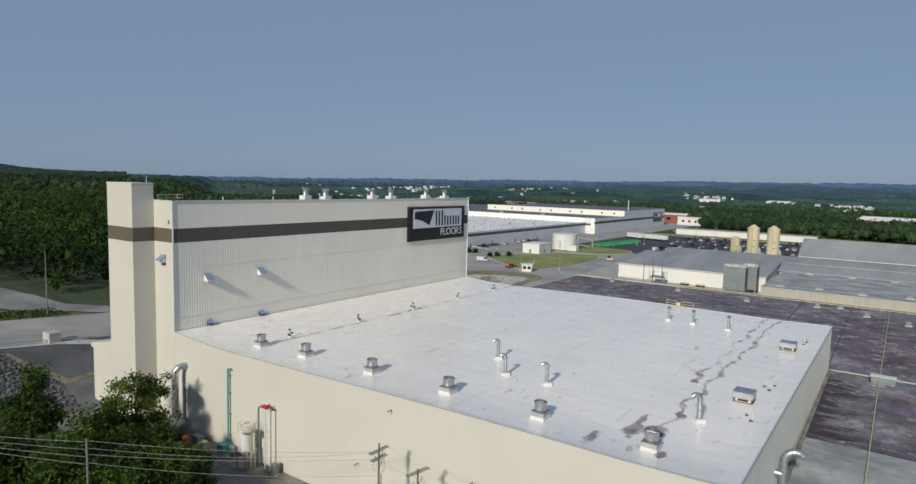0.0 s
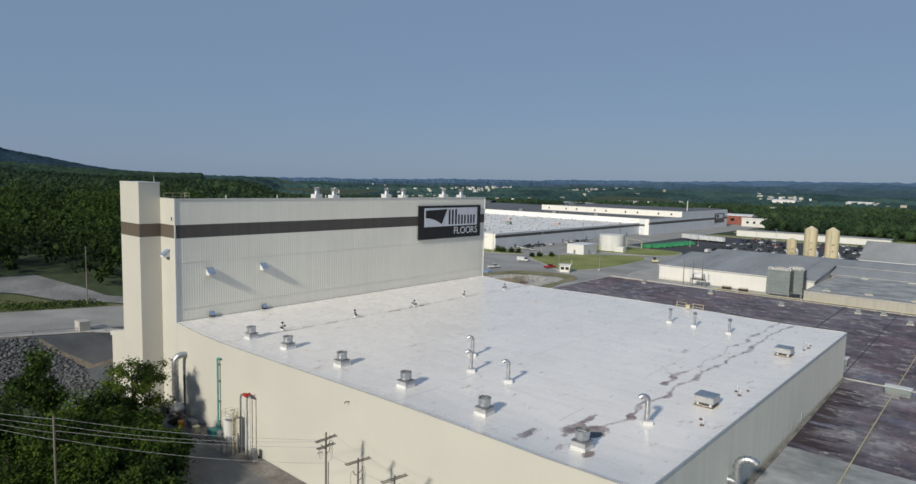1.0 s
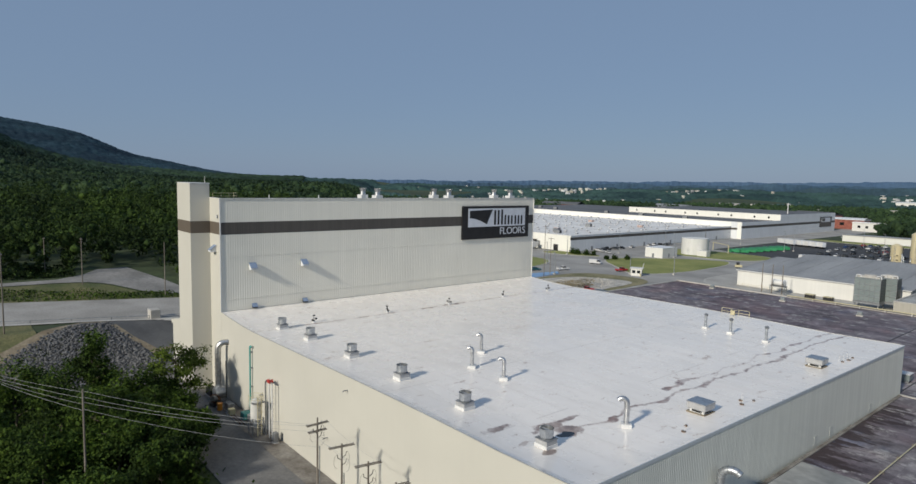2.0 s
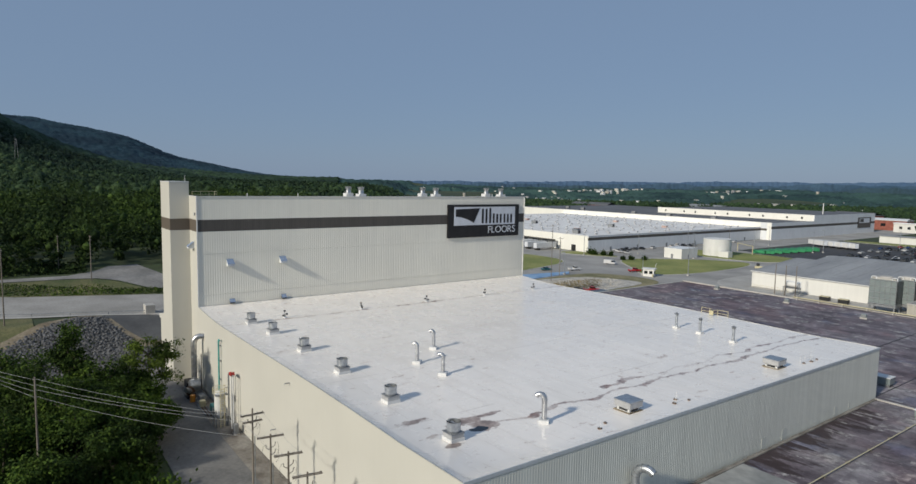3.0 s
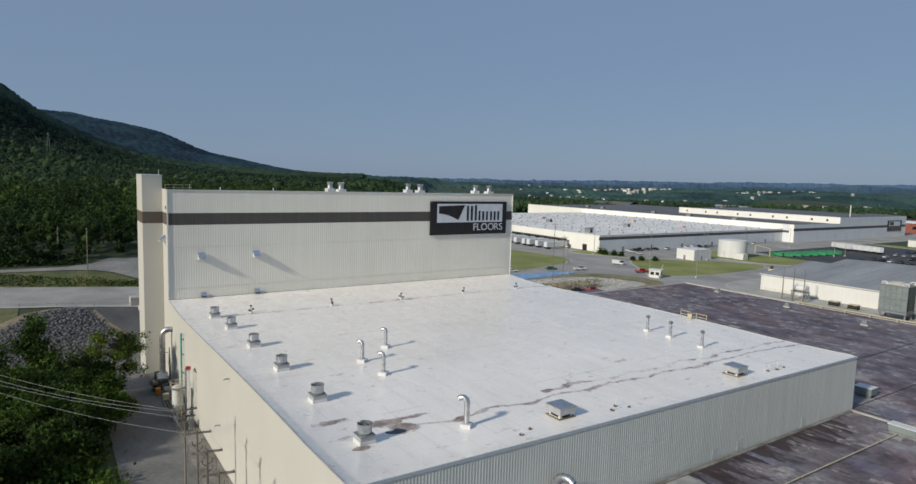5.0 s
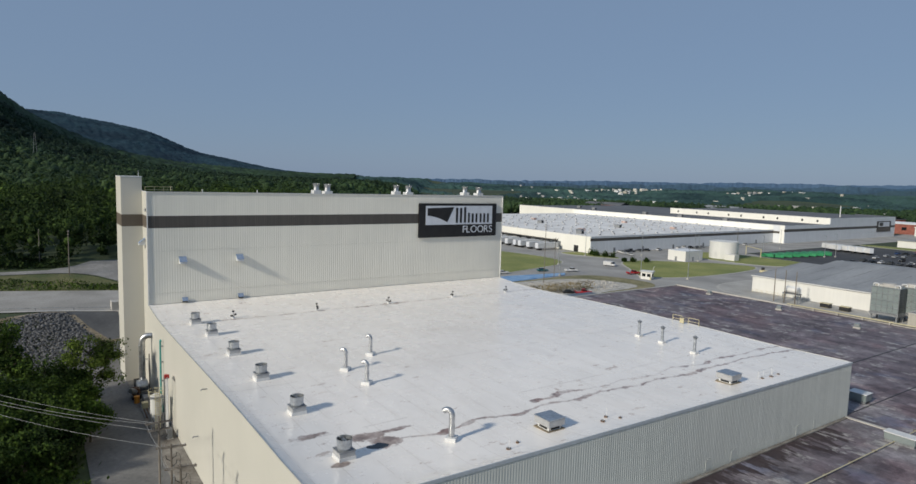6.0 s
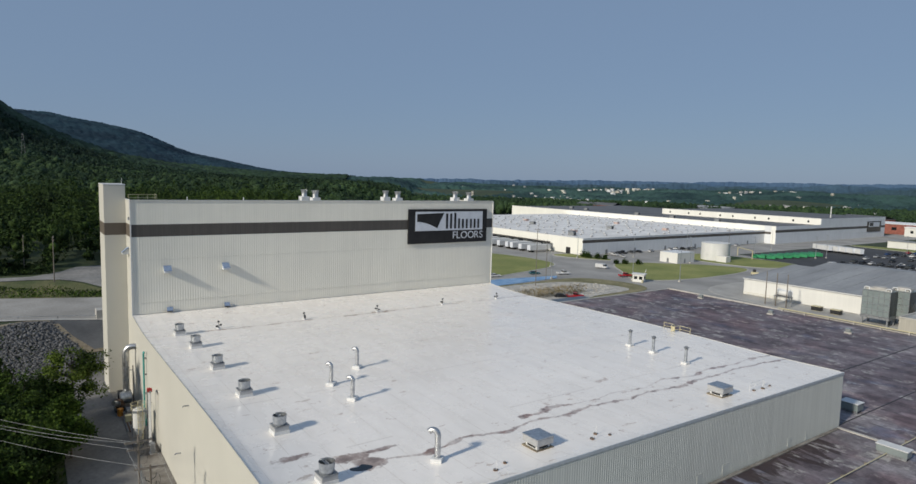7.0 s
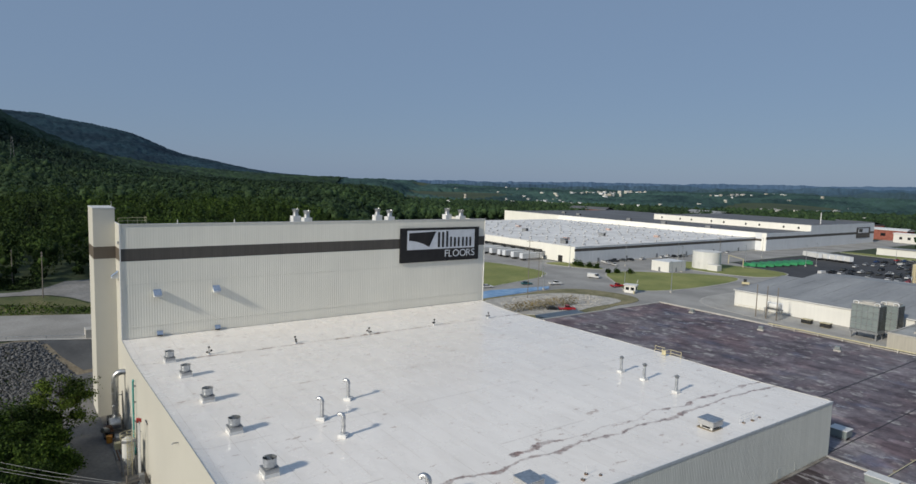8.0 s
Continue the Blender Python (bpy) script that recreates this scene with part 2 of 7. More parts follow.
    col = blend(nt, col, (0.034, 0.02, 0.02), "MIX", maths(nt, "MULTIPLY", maths(nt, "MULTIPLY", runs, strip), 0.9))
    grain = ramp(nt, noise_of(nt, 3.0, (0.7, 1, 1), 6.0, 0.7), [(0.3, (0.7, 0.7, 0.7)), (0.7, (1.2, 1.2, 1.2))])
    nt.links.new(blend(nt, col, grain), bsdf.inputs["Base Color"])
    bsdf.inputs["Roughness"].default_value = 0.7
    bumped(nt, bsdf, noise_of(nt, 2.0, (0.5, 1, 1), 6.0), 0.3, 0.05)
    return m


CREAM = wall_paint("cream wall paint", (0.6, 0.58, 0.515), 0.008)
RIBBED = wall_paint("cream ribbed steel", (0.83, 0.8, 0.7), 0.03)
# fascia metal with its shade put into the blue-grey colour
FASCIA_SHADED = wall_paint("shaded blue grey fascia paint", (0.5, 0.53, 0.55), 0.08)
GREYRIB = wall_paint("pale grey ribbed steel", (0.63, 0.635, 0.575), 0.08)
STRIPE = wall_paint("dark brown ribbed band paint", (0.085, 0.076, 0.066), 0.15)
# same brown band for the smooth panels, with sunlight put into the colour
BAND_SUNLIT = wall_paint("sunlit brown band paint", (0.135, 0.11, 0.085), 0.06)
WHITEWALL = wall_paint("white wall paint", (0.72, 0.71, 0.67), 0.03)
STAINEDWALL = wall_paint("stained beige wall paint", (0.46, 0.43, 0.37), 0.12)
GREYWALL = wall_paint("pale blue grey wall paint", (0.72, 0.735, 0.75), 0.08)
FARWALL = wall_paint("bright white warehouse wall paint", (0.85, 0.835, 0.77), 0.04)
MEMBRANE = roof_white()
DARKROOF = roof_dark()
COPING = surface("grey coping metal", (0.42, 0.42, 0.42), (0.52, 0.52, 0.52), 0.8, 0.5, 0.3)
WHITETRIM = surface("white trim metal", (0.66, 0.66, 0.65), (0.76, 0.76, 0.75), 0.8, 0.5)
GALV = surface("galvanised steel", (0.42, 0.44, 0.46), (0.62, 0.64, 0.66), 2.5, 0.38, 0.85, fine=14.0)
STAINLESS = surface("bright duct steel", (0.5, 0.5, 0.5), (0.72, 0.72, 0.72), 2.0, 0.4, 0.95, fine=14.0)
DULLSTEEL = surface("dull grey steel", (0.22, 0.23, 0.24), (0.34, 0.35, 0.36), 1.5, 0.55, 0.5)
BLACKSTEEL = surface("black painted steel", (0.012, 0.012, 0.013), (0.03, 0.03, 0.03), 1.5, 0.5)
BLUEGLASS = surface("blue grey louvre paint", (0.2, 0.27, 0.4), (0.28, 0.35, 0.48), 2.0, 0.4)
YELLOW = surface("pale yellow safety paint", (0.52, 0.46, 0.28), (0.62, 0.56, 0.37), 1.5, 0.5)
RED = surface("red enamel", (0.36, 0.03, 0.025), (0.5, 0.045, 0.04), 1.5, 0.4)
TEAL = surface("teal pipe paint", (0.06, 0.3, 0.27), (0.1, 0.4, 0.36), 1.2, 0.5)
TANKWHITE = surface("white tank paint", (0.66, 0.66, 0.63), (0.76, 0.75, 0.72), 0.25, 0.5, stretch=(1, 1, 0.3))
SILO = surface("tan silo paint", (0.56, 0.48, 0.3), (0.66, 0.58, 0.38), 0.3, 0.55, stretch=(1, 1, 0.3))
METALROOF = surface("weathered grey metal roof", (0.25, 0.255, 0.26), (0.34, 0.345, 0.35), 0.08, 0.6, stretch=(1, 0.3, 1), fine=1.2)
GREYROOF = surface("dark grey roofing", (0.1, 0.103, 0.11), (0.15, 0.153, 0.16), 0.05, 0.75, fine=0.6)
PALEROOF = surface("patched pale grey roofing", (0.26, 0.27, 0.265), (0.47, 0.47, 0.455), 0.16, 0.7, stretch=(0.8, 1, 1), fine=0.9, fine_low=0.7, lo=0.4, hi=0.62)
FARWHITE = surface("dusty white far roofing", (0.7, 0.68, 0.655), (0.9, 0.88, 0.85), 0.08, 0.6, fine=0.5)
ASPHALT = surface("worn grey asphalt", (0.265, 0.257, 0.243), (0.385, 0.373, 0.352), 0.06, 0.85, fine=1.8)
ALLEY = surface("alley asphalt", (0.13, 0.13, 0.13), (0.21, 0.205, 0.2), 0.15, 0.85, fine=1.8, fine_low=0.65)
RAMP = surface("old dark ramp asphalt", (0.075, 0.076, 0.078), (0.12, 0.12, 0.12), 0.15, 0.85, fine=1.8)
STAINED = surface("stained concrete", (0.14, 0.12, 0.1), (0.31, 0.29, 0.26), 0.3, 0.85, fine=2.5, fine_low=0.6)
BLACKTOP = surface("fresh dark asphalt", (0.035, 0.036, 0.04), (0.06, 0.06, 0.064), 0.06, 0.85, fine=1.8)
LANEGREY = surface("dusty grey lane", (0.2, 0.195, 0.185), (0.31, 0.3, 0.285), 0.12, 0.9, fine=1.2, fine_low=0.7)
PADGREY = surface("light apron concrete", (0.36, 0.345, 0.32), (0.47, 0.455, 0.425), 0.12, 0.8, fine=2.0, fine_low=0.75)
CONCRETE = surface("pale concrete", (0.3, 0.285, 0.26), (0.42, 0.4, 0.37), 0.1, 0.8, fine=2.5, fine_low=0.7)
KERB = surface("kerb concrete", (0.42, 0.4, 0.37), (0.52, 0.5, 0.46), 0.4, 0.8)
GRASS = surface("mown grass", (0.19, 0.225, 0.055), (0.31, 0.32, 0.1), 0.06, 0.9, fine=2.5, fine_low=0.6, bump=0.6, depth=0.1)
ROUGHGRASS = surface("dry rough grass", (0.085, 0.11, 0.035), (0.2, 0.185, 0.08), 0.12, 0.9, fine=2.0, fine_low=0.5, bump=0.8, depth=0.2)
DRYGRASS = surface("sparse dry grass and earth", (0.17, 0.165, 0.075), (0.33, 0.29, 0.16), 0.15, 0.9, fine=1.6, fine_low=0.55, bump=0.6, depth=0.1)
FIELDS = surface("woodland floor and fields", (0.03, 0.05, 0.018), (0.06, 0.085, 0.03), 0.01, 0.95, fine=0.3, fine_low=0.5)
RIPRAP = surface("grey broken rock", (0.035, 0.037, 0.041), (0.22, 0.22, 0.225), 1.6, 0.85, fine=5.0, fine_low=0.5)
PALEROCK = surface("pale gravel bank", (0.42, 0.395, 0.35), (0.64, 0.61, 0.56), 0.4, 0.9, fine=2.0, fine_low=0.55, bump=0.9, depth=0.25)
TIMBER = surface("weathered pole timber", (0.13, 0.11, 0.09), (0.25, 0.22, 0.185), 1.2, 0.85, stretch=(1, 1, 0.12))
WIRE = surface("pale cable", (0.3, 0.3, 0.3), (0.42, 0.42, 0.42), 1.0, 0.5)
BARK = surface("tree bark", (0.06, 0.048, 0.036), (0.13, 0.11, 0.085), 2.0, 0.9, stretch=(1, 1, 0.2), bump=0.8)
LEAF = foliage("broadleaf foliage", (0.02, 0.048, 0.006), (0.08, 0.135, 0.018), 0.12)
# young tree's yellower leaves, brightened so the colour itself looks sunlit
LEAF_YOUNG_SUNLIT = foliage("sunlit young tree foliage", (0.045, 0.08, 0.01), (0.12, 0.17, 0.028), 0.2)
WOOD_NEAR = foliage("woodland canopy", (0.016, 0.04, 0.007), (0.06, 0.105, 0.018))
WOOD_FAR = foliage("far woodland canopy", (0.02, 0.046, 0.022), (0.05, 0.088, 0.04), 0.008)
# canopies turn bluer from slope to ridge: distance haze put into the colour
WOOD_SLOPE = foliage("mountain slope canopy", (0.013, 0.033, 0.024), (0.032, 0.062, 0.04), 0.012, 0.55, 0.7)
# valley green shifted towards blue, so the base colour holds aerial haze
WOOD_VALLEY_HAZE = foliage("haze-tinted distant valley canopy", (0.026, 0.064, 0.076), (0.055, 0.105, 0.112), 0.006, 0.75, 0.2)
WOOD_RIDGE_HAZE = foliage("haze-tinted far ridge canopy", (0.018, 0.046, 0.082), (0.027, 0.06, 0.1), 0.008, 0.6, 0.6)
RUST = surface("rusty steel", (0.1, 0.055, 0.03), (0.2, 0.12, 0.07), 2.0, 0.8)
TOWERSTEEL = surface("weathered blue grey steel", (0.2, 0.235, 0.235), (0.25, 0.285, 0.28), 0.3, 0.3, 0.1, fine_low=0.93, bump=0.03)
TOWERDARK = surface("dark tower louvre steel", (0.05, 0.055, 0.055), (0.085, 0.09, 0.09), 0.4, 0.4, 0.1, fine_low=0.9, bump=0.03)
DIRT = surface("bare tan earth", (0.19, 0.15, 0.1), (0.32, 0.27, 0.19), 0.4, 0.95, fine=2.0, fine_low=0.6)
# distance haze put into the hill colours, bluer and paler the farther back
HAZEHILL = surface("haze-tinted far wooded hills", (0.05, 0.105, 0.19), (0.075, 0.135, 0.22), 0.004, 0.95, fine=0.03, fine_low=0.75, bump=0)
HAZEHILL_MID = surface("haze-tinted middle wooded hills", (0.032, 0.078, 0.13), (0.052, 0.105, 0.16), 0.005, 0.95, fine=0.03, fine_low=0.65, bump=0)
HAZEHILL_NEAR = surface("haze-tinted nearer wooded hills", (0.024, 0.062, 0.088), (0.044, 0.09, 0.115), 0.006, 0.95, fine=0.03, fine_low=0.6, bump=0)
REED = foliage("brown reeds", (0.15, 0.12, 0.06), (0.27, 0.215, 0.115), 0.2)
TARP = surface("blue painted strip", (0.14, 0.29, 0.52), (0.3, 0.46, 0.66), 0.25, 0.5)
GREENBIN = surface("green container paint", (0.015, 0.2, 0.075), (0.025, 0.28, 0.11), 0.5, 0.5)
TYRE = surface("tyre rubber", (0.012, 0.012, 0.012), (0.022, 0.022, 0.022), 3.0, 0.85)
GLASS = surface("dark car glass", (0.012, 0.015, 0.018), (0.02, 0.024, 0.028), 1.0, 0.08)
PINKBOX = surface("faded pink roof box paint", (0.4, 0.28, 0.25), (0.52, 0.4, 0.36), 0.5, 0.7)
BRICK = surface("red brick wall", (0.22, 0.07, 0.05), (0.32, 0.11, 0.08), 0.3, 0.8)
SIGNBLACK = surface("black sign face", (0.011, 0.01, 0.01), (0.02, 0.018, 0.018), 0.5, 0.45)
SIGNWHITE = surface("pale sign face", (0.62, 0.65, 0.7), (0.7, 0.73, 0.78), 0.5, 0.45)


# ---- geometry helpers ----
def box(bm, x0, y0, z0, x1, y1, z1):
    c = [bm.verts.new(p) for p in ((x0, y0, z0), (x1, y0, z0), (x1, y1, z0), (x0, y1, z0), (x0, y0, z1), (x1, y0, z1), (x1, y1, z1), (x0, y1, z1))]
    for f in ((3, 2, 1, 0), (4, 5, 6, 7), (0, 1, 5, 4), (1, 2, 6, 5), (2, 3, 7, 6), (3, 0, 4, 7)):
        bm.faces.new([c[i] for i in f])
    return c


def prism(bm, outline, z0, z1, top=None):
    """An upright prism over a plan outline; top gives each corner's own height."""
    a = [bm.verts.new((x, y, z0)) for x, y in outline]
    b = [bm.verts.new((x, y, top[i] if top else z1)) for i, (x, y) in enumerate(outline)]
    n = len(a)
    bm.faces.new(a[::-1])
    bm.faces.new(b)
    for i in range(n):
        bm.faces.new((a[i], a[(i + 1) % n], b[(i + 1) % n], b[i]))
    bmesh.ops.recalc_face_normals(bm, faces=bm.faces)


def drum(bm, x, y, z0, z1, r0, r1=None, seg=20, cap=True):
    r1 = r0 if r1 is None else r1
    a = [bm.verts.new((x + r0 * math.cos(i * math.tau / seg), y + r0 * math.sin(i * math.tau / seg), z0)) for i in range(seg)]
    b = [bm.verts.new((x + r1 * math.cos(i * math.tau / seg), y + r1 * math.sin(i * math.tau / seg), z1)) for i in range(seg)]
    for i in range(seg):
        bm.faces.new((a[i], a[(i + 1) % seg], b[(i + 1) % seg], b[i])).smooth = True
    if cap:
        bm.faces.new([bm.verts.new(v.co) for v in a[::-1]])
        bm.faces.new([bm.verts.new(v.co) for v in b])


def tube(bm, points, r, seg=8, r1=None):
    """A round bar through points, tapering from r to r1."""
    points = [Vector(p) for p in points]
    r1 = r if r1 is None else r1
    rings = []
    side = None
    for i, p in enumerate(points):
        d = (points[min(i + 1, len(points) - 1)] - points[max(i - 1, 0)]).normalized()
        if side is None:
            side = d.orthogonal().normalized()
        side = (side - d * side.dot(d)).normalized()
        up = d.cross(side)
        rr = r + (r1 - r) * i / max(1, len(points) - 1)
        rings.append([bm.verts.new(p + (side * math.cos(k * math.tau / seg) + up * math.sin(k * math.tau / seg)) * rr) for k in range(seg)])
    for a, b in zip(rings, rings[1:]):
        for k in range(seg):
            bm.faces.new((a[k], a[(k + 1) % seg], b[(k + 1) % seg], b[k])).smooth = True
    bm.faces.new([bm.verts.new(v.co) for v in rings[0][::-1]])
    bm.faces.new([bm.verts.new(v.co) for v in rings[-1]])


def part(name, bm, material, parent=None, label="", bevel=0.0):
    """Links a bmesh as one mesh object under a thing or a part."""
    if bevel:
        bmesh.ops.bevel(bm, geom=bm.edges[:], offset=bevel, segments=1, affect="EDGES")
    me = bpy.data.meshes.new(name)
    bm.to_mesh(me)
    bm.free()
    me.materials.append(material)
    ob = new(name, me)
    ob.parent = parent
    if label:
        ob["label"] = label
    return ob


def mesh_of(name, verts, faces, material, parent=None, smooth=False):
    me = bpy.data.meshes.new(name)
    me.from_pydata(verts, [], faces)
    me.materials.append(material)
    if smooth:
        me.polygons.foreach_set("use_smooth", [True] * len(me.polygons))
    me.update()
    ob = new(name, me)
    ob.parent = parent
    return ob


def thing(name, label, category, at=(0, 0, 0), turn=0.0, group="", kind=""):
    ob = new(name)
    ob.matrix_basis = pose(*at, 0, 0, turn)
    ob.empty_display_size = 0.3
    return tagged(ob, label, category, group, kind)


def boxed(name, material, parent, *dims, label="", bevel=0.0):
    bm = bmesh.new()
    box(bm, *dims)
    return part(name, bm, material, parent, label, bevel)


def smooth(a, b, x):
    u = np.clip((x - a) / (b - a), 0.0, 1.0)
    return u * u * (3 - 2 * u)


def ribbed(bm, start, end, z0, z1, out, pitch=0.42, depth=0.035, thick=0.12):
    """A ribbed sheet wall from start to end in plan, its ribs standing out towards out."""
    a, b, o = Vector((*start, 0)), Vector((*end, 0)), Vector((*out, 0)).normalized()
    d = b - a
    n = max(1, round(d.length / pitch))
    step = d / n
    line = []
    for i in range(n):
        for u, w in ((0.0, 0.0), (0.5, 0.0), (0.62, 1.0), (0.88, 1.0)):
            line.append(a + step * (i + u) + o * depth * w)
    line.append(b)
    low = [bm.verts.new((p.x, p.y, z0)) for p in line]
    high = [bm.verts.new((p.x, p.y, z1)) for p in line]
    for i in range(len(line) - 1):
        bm.faces.new((low[i], low[i + 1], high[i + 1], high[i]))
    back = [bm.verts.new((*(p - o * thick).xy, z)) for p in (a, b) for z in (z0, z1)]
    bm.faces.new((back[0], back[1], back[3], back[2]))
    bm.faces.new((high[0], *[v for v in high[1:]], back[3], back[1]))
    bm.faces.new((low[0], *[v for v in low[1:]], back[2], back[0]))
    bmesh.ops.recalc_face_normals(bm, faces=bm.faces)


# ---- ground ----
def ground_height(x, y):
    """Level yard; a raised road west of the tall store; a wooded mountain beyond it; far low hills."""
    x, y = np.asarray(x, float), np.asarray(y, float)
    west = np.interp(-x, [0, 108, 125, 162, 170, 200, 300, 480, 800], [0, 0, 6.2, 6.5, 8.0, 11.0, 15.0, 18.0, 20.0])
    z = west * (1 - smooth(70, 150, y - np.maximum(0, -x - 200) * 0.65))
    z = z + 1.1 * np.exp(-(((x + 121) / 7) ** 2 + ((y - 32) / 8) ** 2))
    r, az = np.hypot(x, y), np.degrees(np.arctan2(-x, y))
    near = np.interp(az, [60, 70, 76, 80.8, 85, 88.4, 90.7, 92.8, 97, 104, 125], [0, 0, 8, 28, 64, 106, 150, 188, 240, 272, 245])
    z = z + near * np.exp(-((r - 1500) / 520) ** 2)
    second = np.interp(az, [58, 66, 70.3, 73, 75.3, 77.2, 79, 81, 83, 85, 87.6, 100], [0, 6, 26, 51, 76, 92, 126, 168, 188, 201, 220, 232])
    z = z + second * np.exp(-((r - 2900) / 600) ** 2)
    rolling = np.sin(x / 310 + 1) * np.sin(y / 420) * 9 + np.sin(x / 130) * np.cos(y / 170 + 2) * 3
    swell = (np.sin(r / 190 + az / 9.0) + 0.6 * np.sin(r / 83 - az / 4.0)) * 7.0 * (1 - smooth(58, 68, az))
    return z + rolling * smooth(800, 1800, r) + swell * smooth(1100, 1700, r)


def spaced(fine0, fine1, fine, far):
    v = list(np.arange(fine0, fine1, fine))
    for sign in (-1, 1):
        at, step = (v[0] if sign < 0 else v[-1]), fine
        extra = []
        while abs(at) < far:
            step = min(step * 1.09, 110)
            at += sign * step
            extra.append(at)
        v = extra[::-1] + v if sign < 0 else v + extra
    return np.array(v)


gx, gy = spaced(-172, -84, 2.0, 4700), spaced(10, 66, 4.0, 4700)
GX, GY = np.meshgrid(gx, gy)
GZ = ground_height(GX, GY) - 0.06
nx, ny = len(gx), len(gy)
idx = np.arange(nx * ny).reshape(ny, nx)
quads = np.stack([idx[:-1, :-1], idx[:-1, 1:], idx[1:, 1:], idx[1:, :-1]], -1).reshape(-1, 4)
ground = mesh_of("ground", np.stack([GX, GY, GZ], -1).reshape(-1, 3).tolist(), quads.tolist(), FIELDS, smooth=True)
tagged(ground, "dark green and brown land rising to wooded hills", "ground", kind="structure")


def sheet(name, outline, material, label, category, z=0.0, thick=0.06):
    bm = bmesh.new()
    prism(bm, outline, z - thick, z)
    return tagged(part(name, bm, material), label, category, kind="structure")


def draped(name, x0, x1, y0, y1, material, label, category, lift=0.05, step=2.0, wave=0.0):
    """A sheet that follows the ground."""
    xs, ys = np.arange(x0, x1 + 0.01, step), np.arange(y0, y1 + 0.01, step)
    A, Bm = np.meshgrid(xs, ys)
    n, m = len(xs), len(ys)
    k = np.arange(n * m).reshape(m, n)
    A2 = A + wave * np.sin(Bm / 7.0) * ((A == x0) | (A == x1))
    v = np.stack([A2, Bm, ground_height(A2, Bm) + lift], -1).reshape(-1, 3)
    f = np.stack([k[:-1, :-1], k[:-1, 1:], k[1:, 1:], k[1:, :-1]], -1).reshape(-1, 4)
    ob = mesh_of(name, v.tolist(), f.tolist(), material, smooth=True)
    return tagged(ob, label, category, kind="structure")


# raised road, verge and slope west of the tall store
LEAN = 0.385


def far_edge(y):
    return -155.3 + LEAN * (y - 40)


def near_edge(y):
    return -129.8 + LEAN * (y - 40)


def band(name, low, high, material, label, category, lift=0.05, across=8):
    """A sheet between two plan lines of as many points, laid on the ground."""
    low, high = np.array(low, float), np.array(high, float)
    fine = np.linspace(0, len(low) - 1, (len(low) - 1) * 6 + 1)
    ends = [np.stack([np.interp(fine, np.arange(len(low)), e[:, k]) for k in (0, 1)], -1) for e in (low, high)]
    u = np.linspace(0, 1, across + 1)[None, :, None]
    p = ends[0][:, None] * (1 - u) + ends[1][:, None] * u
    z = ground_height(p[..., 0], p[..., 1]) + lift
    k = np.arange(z.size).reshape(z.shape)
    f = np.stack([k[:-1, :-1], k[1:, :-1], k[1:, 1:], k[:-1, 1:]], -1).reshape(-1, 4)
    ob = mesh_of(name, np.concatenate([p, z[..., None]], -1).reshape(-1, 3).tolist(), f.tolist(), material, smooth=True)
    return tagged(ob, label, category, kind="structure")


ALONG = (-30, -10, 10, 30, 45, 60, 74)
LANE_LOW = [(-177, -30), (-175.6, 0), (-174.8, 20), (-174.2, 36), (-173, 42.5), (-169, 47.6), (-163.2, 52.6), (-157.2, 57.6), (-151.6, 62), (-144, 67)]
LANE_HIGH = [(-180, -30), (-178.8, 0), (-178, 20), (-178, 36), (-182, 43), (-187, 47), (-187.5, 55), (-172, 60), (-160, 65), (-149, 72)]
band("road", [(far_edge(y), y) for y in ALONG], [(near_edge(y), y) for y in ALONG], CONCRETE, "pale concrete road on a raised bank", "road", 0.08, 14)
band("lane", LANE_LOW, LANE_HIGH, LANEGREY, "narrow grey lane that widens below the woods", "road", 0.1)
band("verge", [(x + 0.6, y - 0.6) for x, y in LANE_LOW], [(far_edge(y) + 0.4, y) for y in (-30, -6, 12, 26, 34, 40, 46, 52, 57, 64)], ROUGHGRASS, "rough dry grass verge beside the road", "verge", 0.06)
band("wood_edge", [(-190, y) for y in (-30, 0, 20, 36, 43)], LANE_HIGH[:5], FIELDS, "dark rough ground below the woods", "verge", 0.05)
draped("bank", -131, -113, 36, 74, RAMP, "dark asphalt ramp down from the road", "pavement", 0.04)
draped("bank_grass", -141, -111, -30, 27, ROUGHGRASS, "grassy bank below the road", "verge", 0.04)
draped("alley_head", -114, -106, 36, 74, ALLEY, "worn pale path below the ramp", "pavement", 0.06)
band("ramp_edge", [(-129, 36.8), (-120, 40.9), (-113.6, 44.4), (-114.4, 50), (-114.4, 74)], [(-129, 37.9), (-120, 42.1), (-114.8, 45.6), (-115.4, 50.4), (-115.4, 74)], DIRT, "tan earth strip along the ramp foot", "verge", 0.1, 2)
sheet("alley", [(-112, 38.0), (-10, 38.0), (-10, 46.2), (-112, 46.2)], ALLEY, "worn grey asphalt alley along the hall", "pavement", 0.03, 0.1)
sheet("alley_strip", [(-93.2, 46.21), (-10, 46.21), (-10, 49.2), (-93.2, 49.2)], STAINED, "stained brown concrete strip at the wall foot", "pavement", 0.06, 0.1)
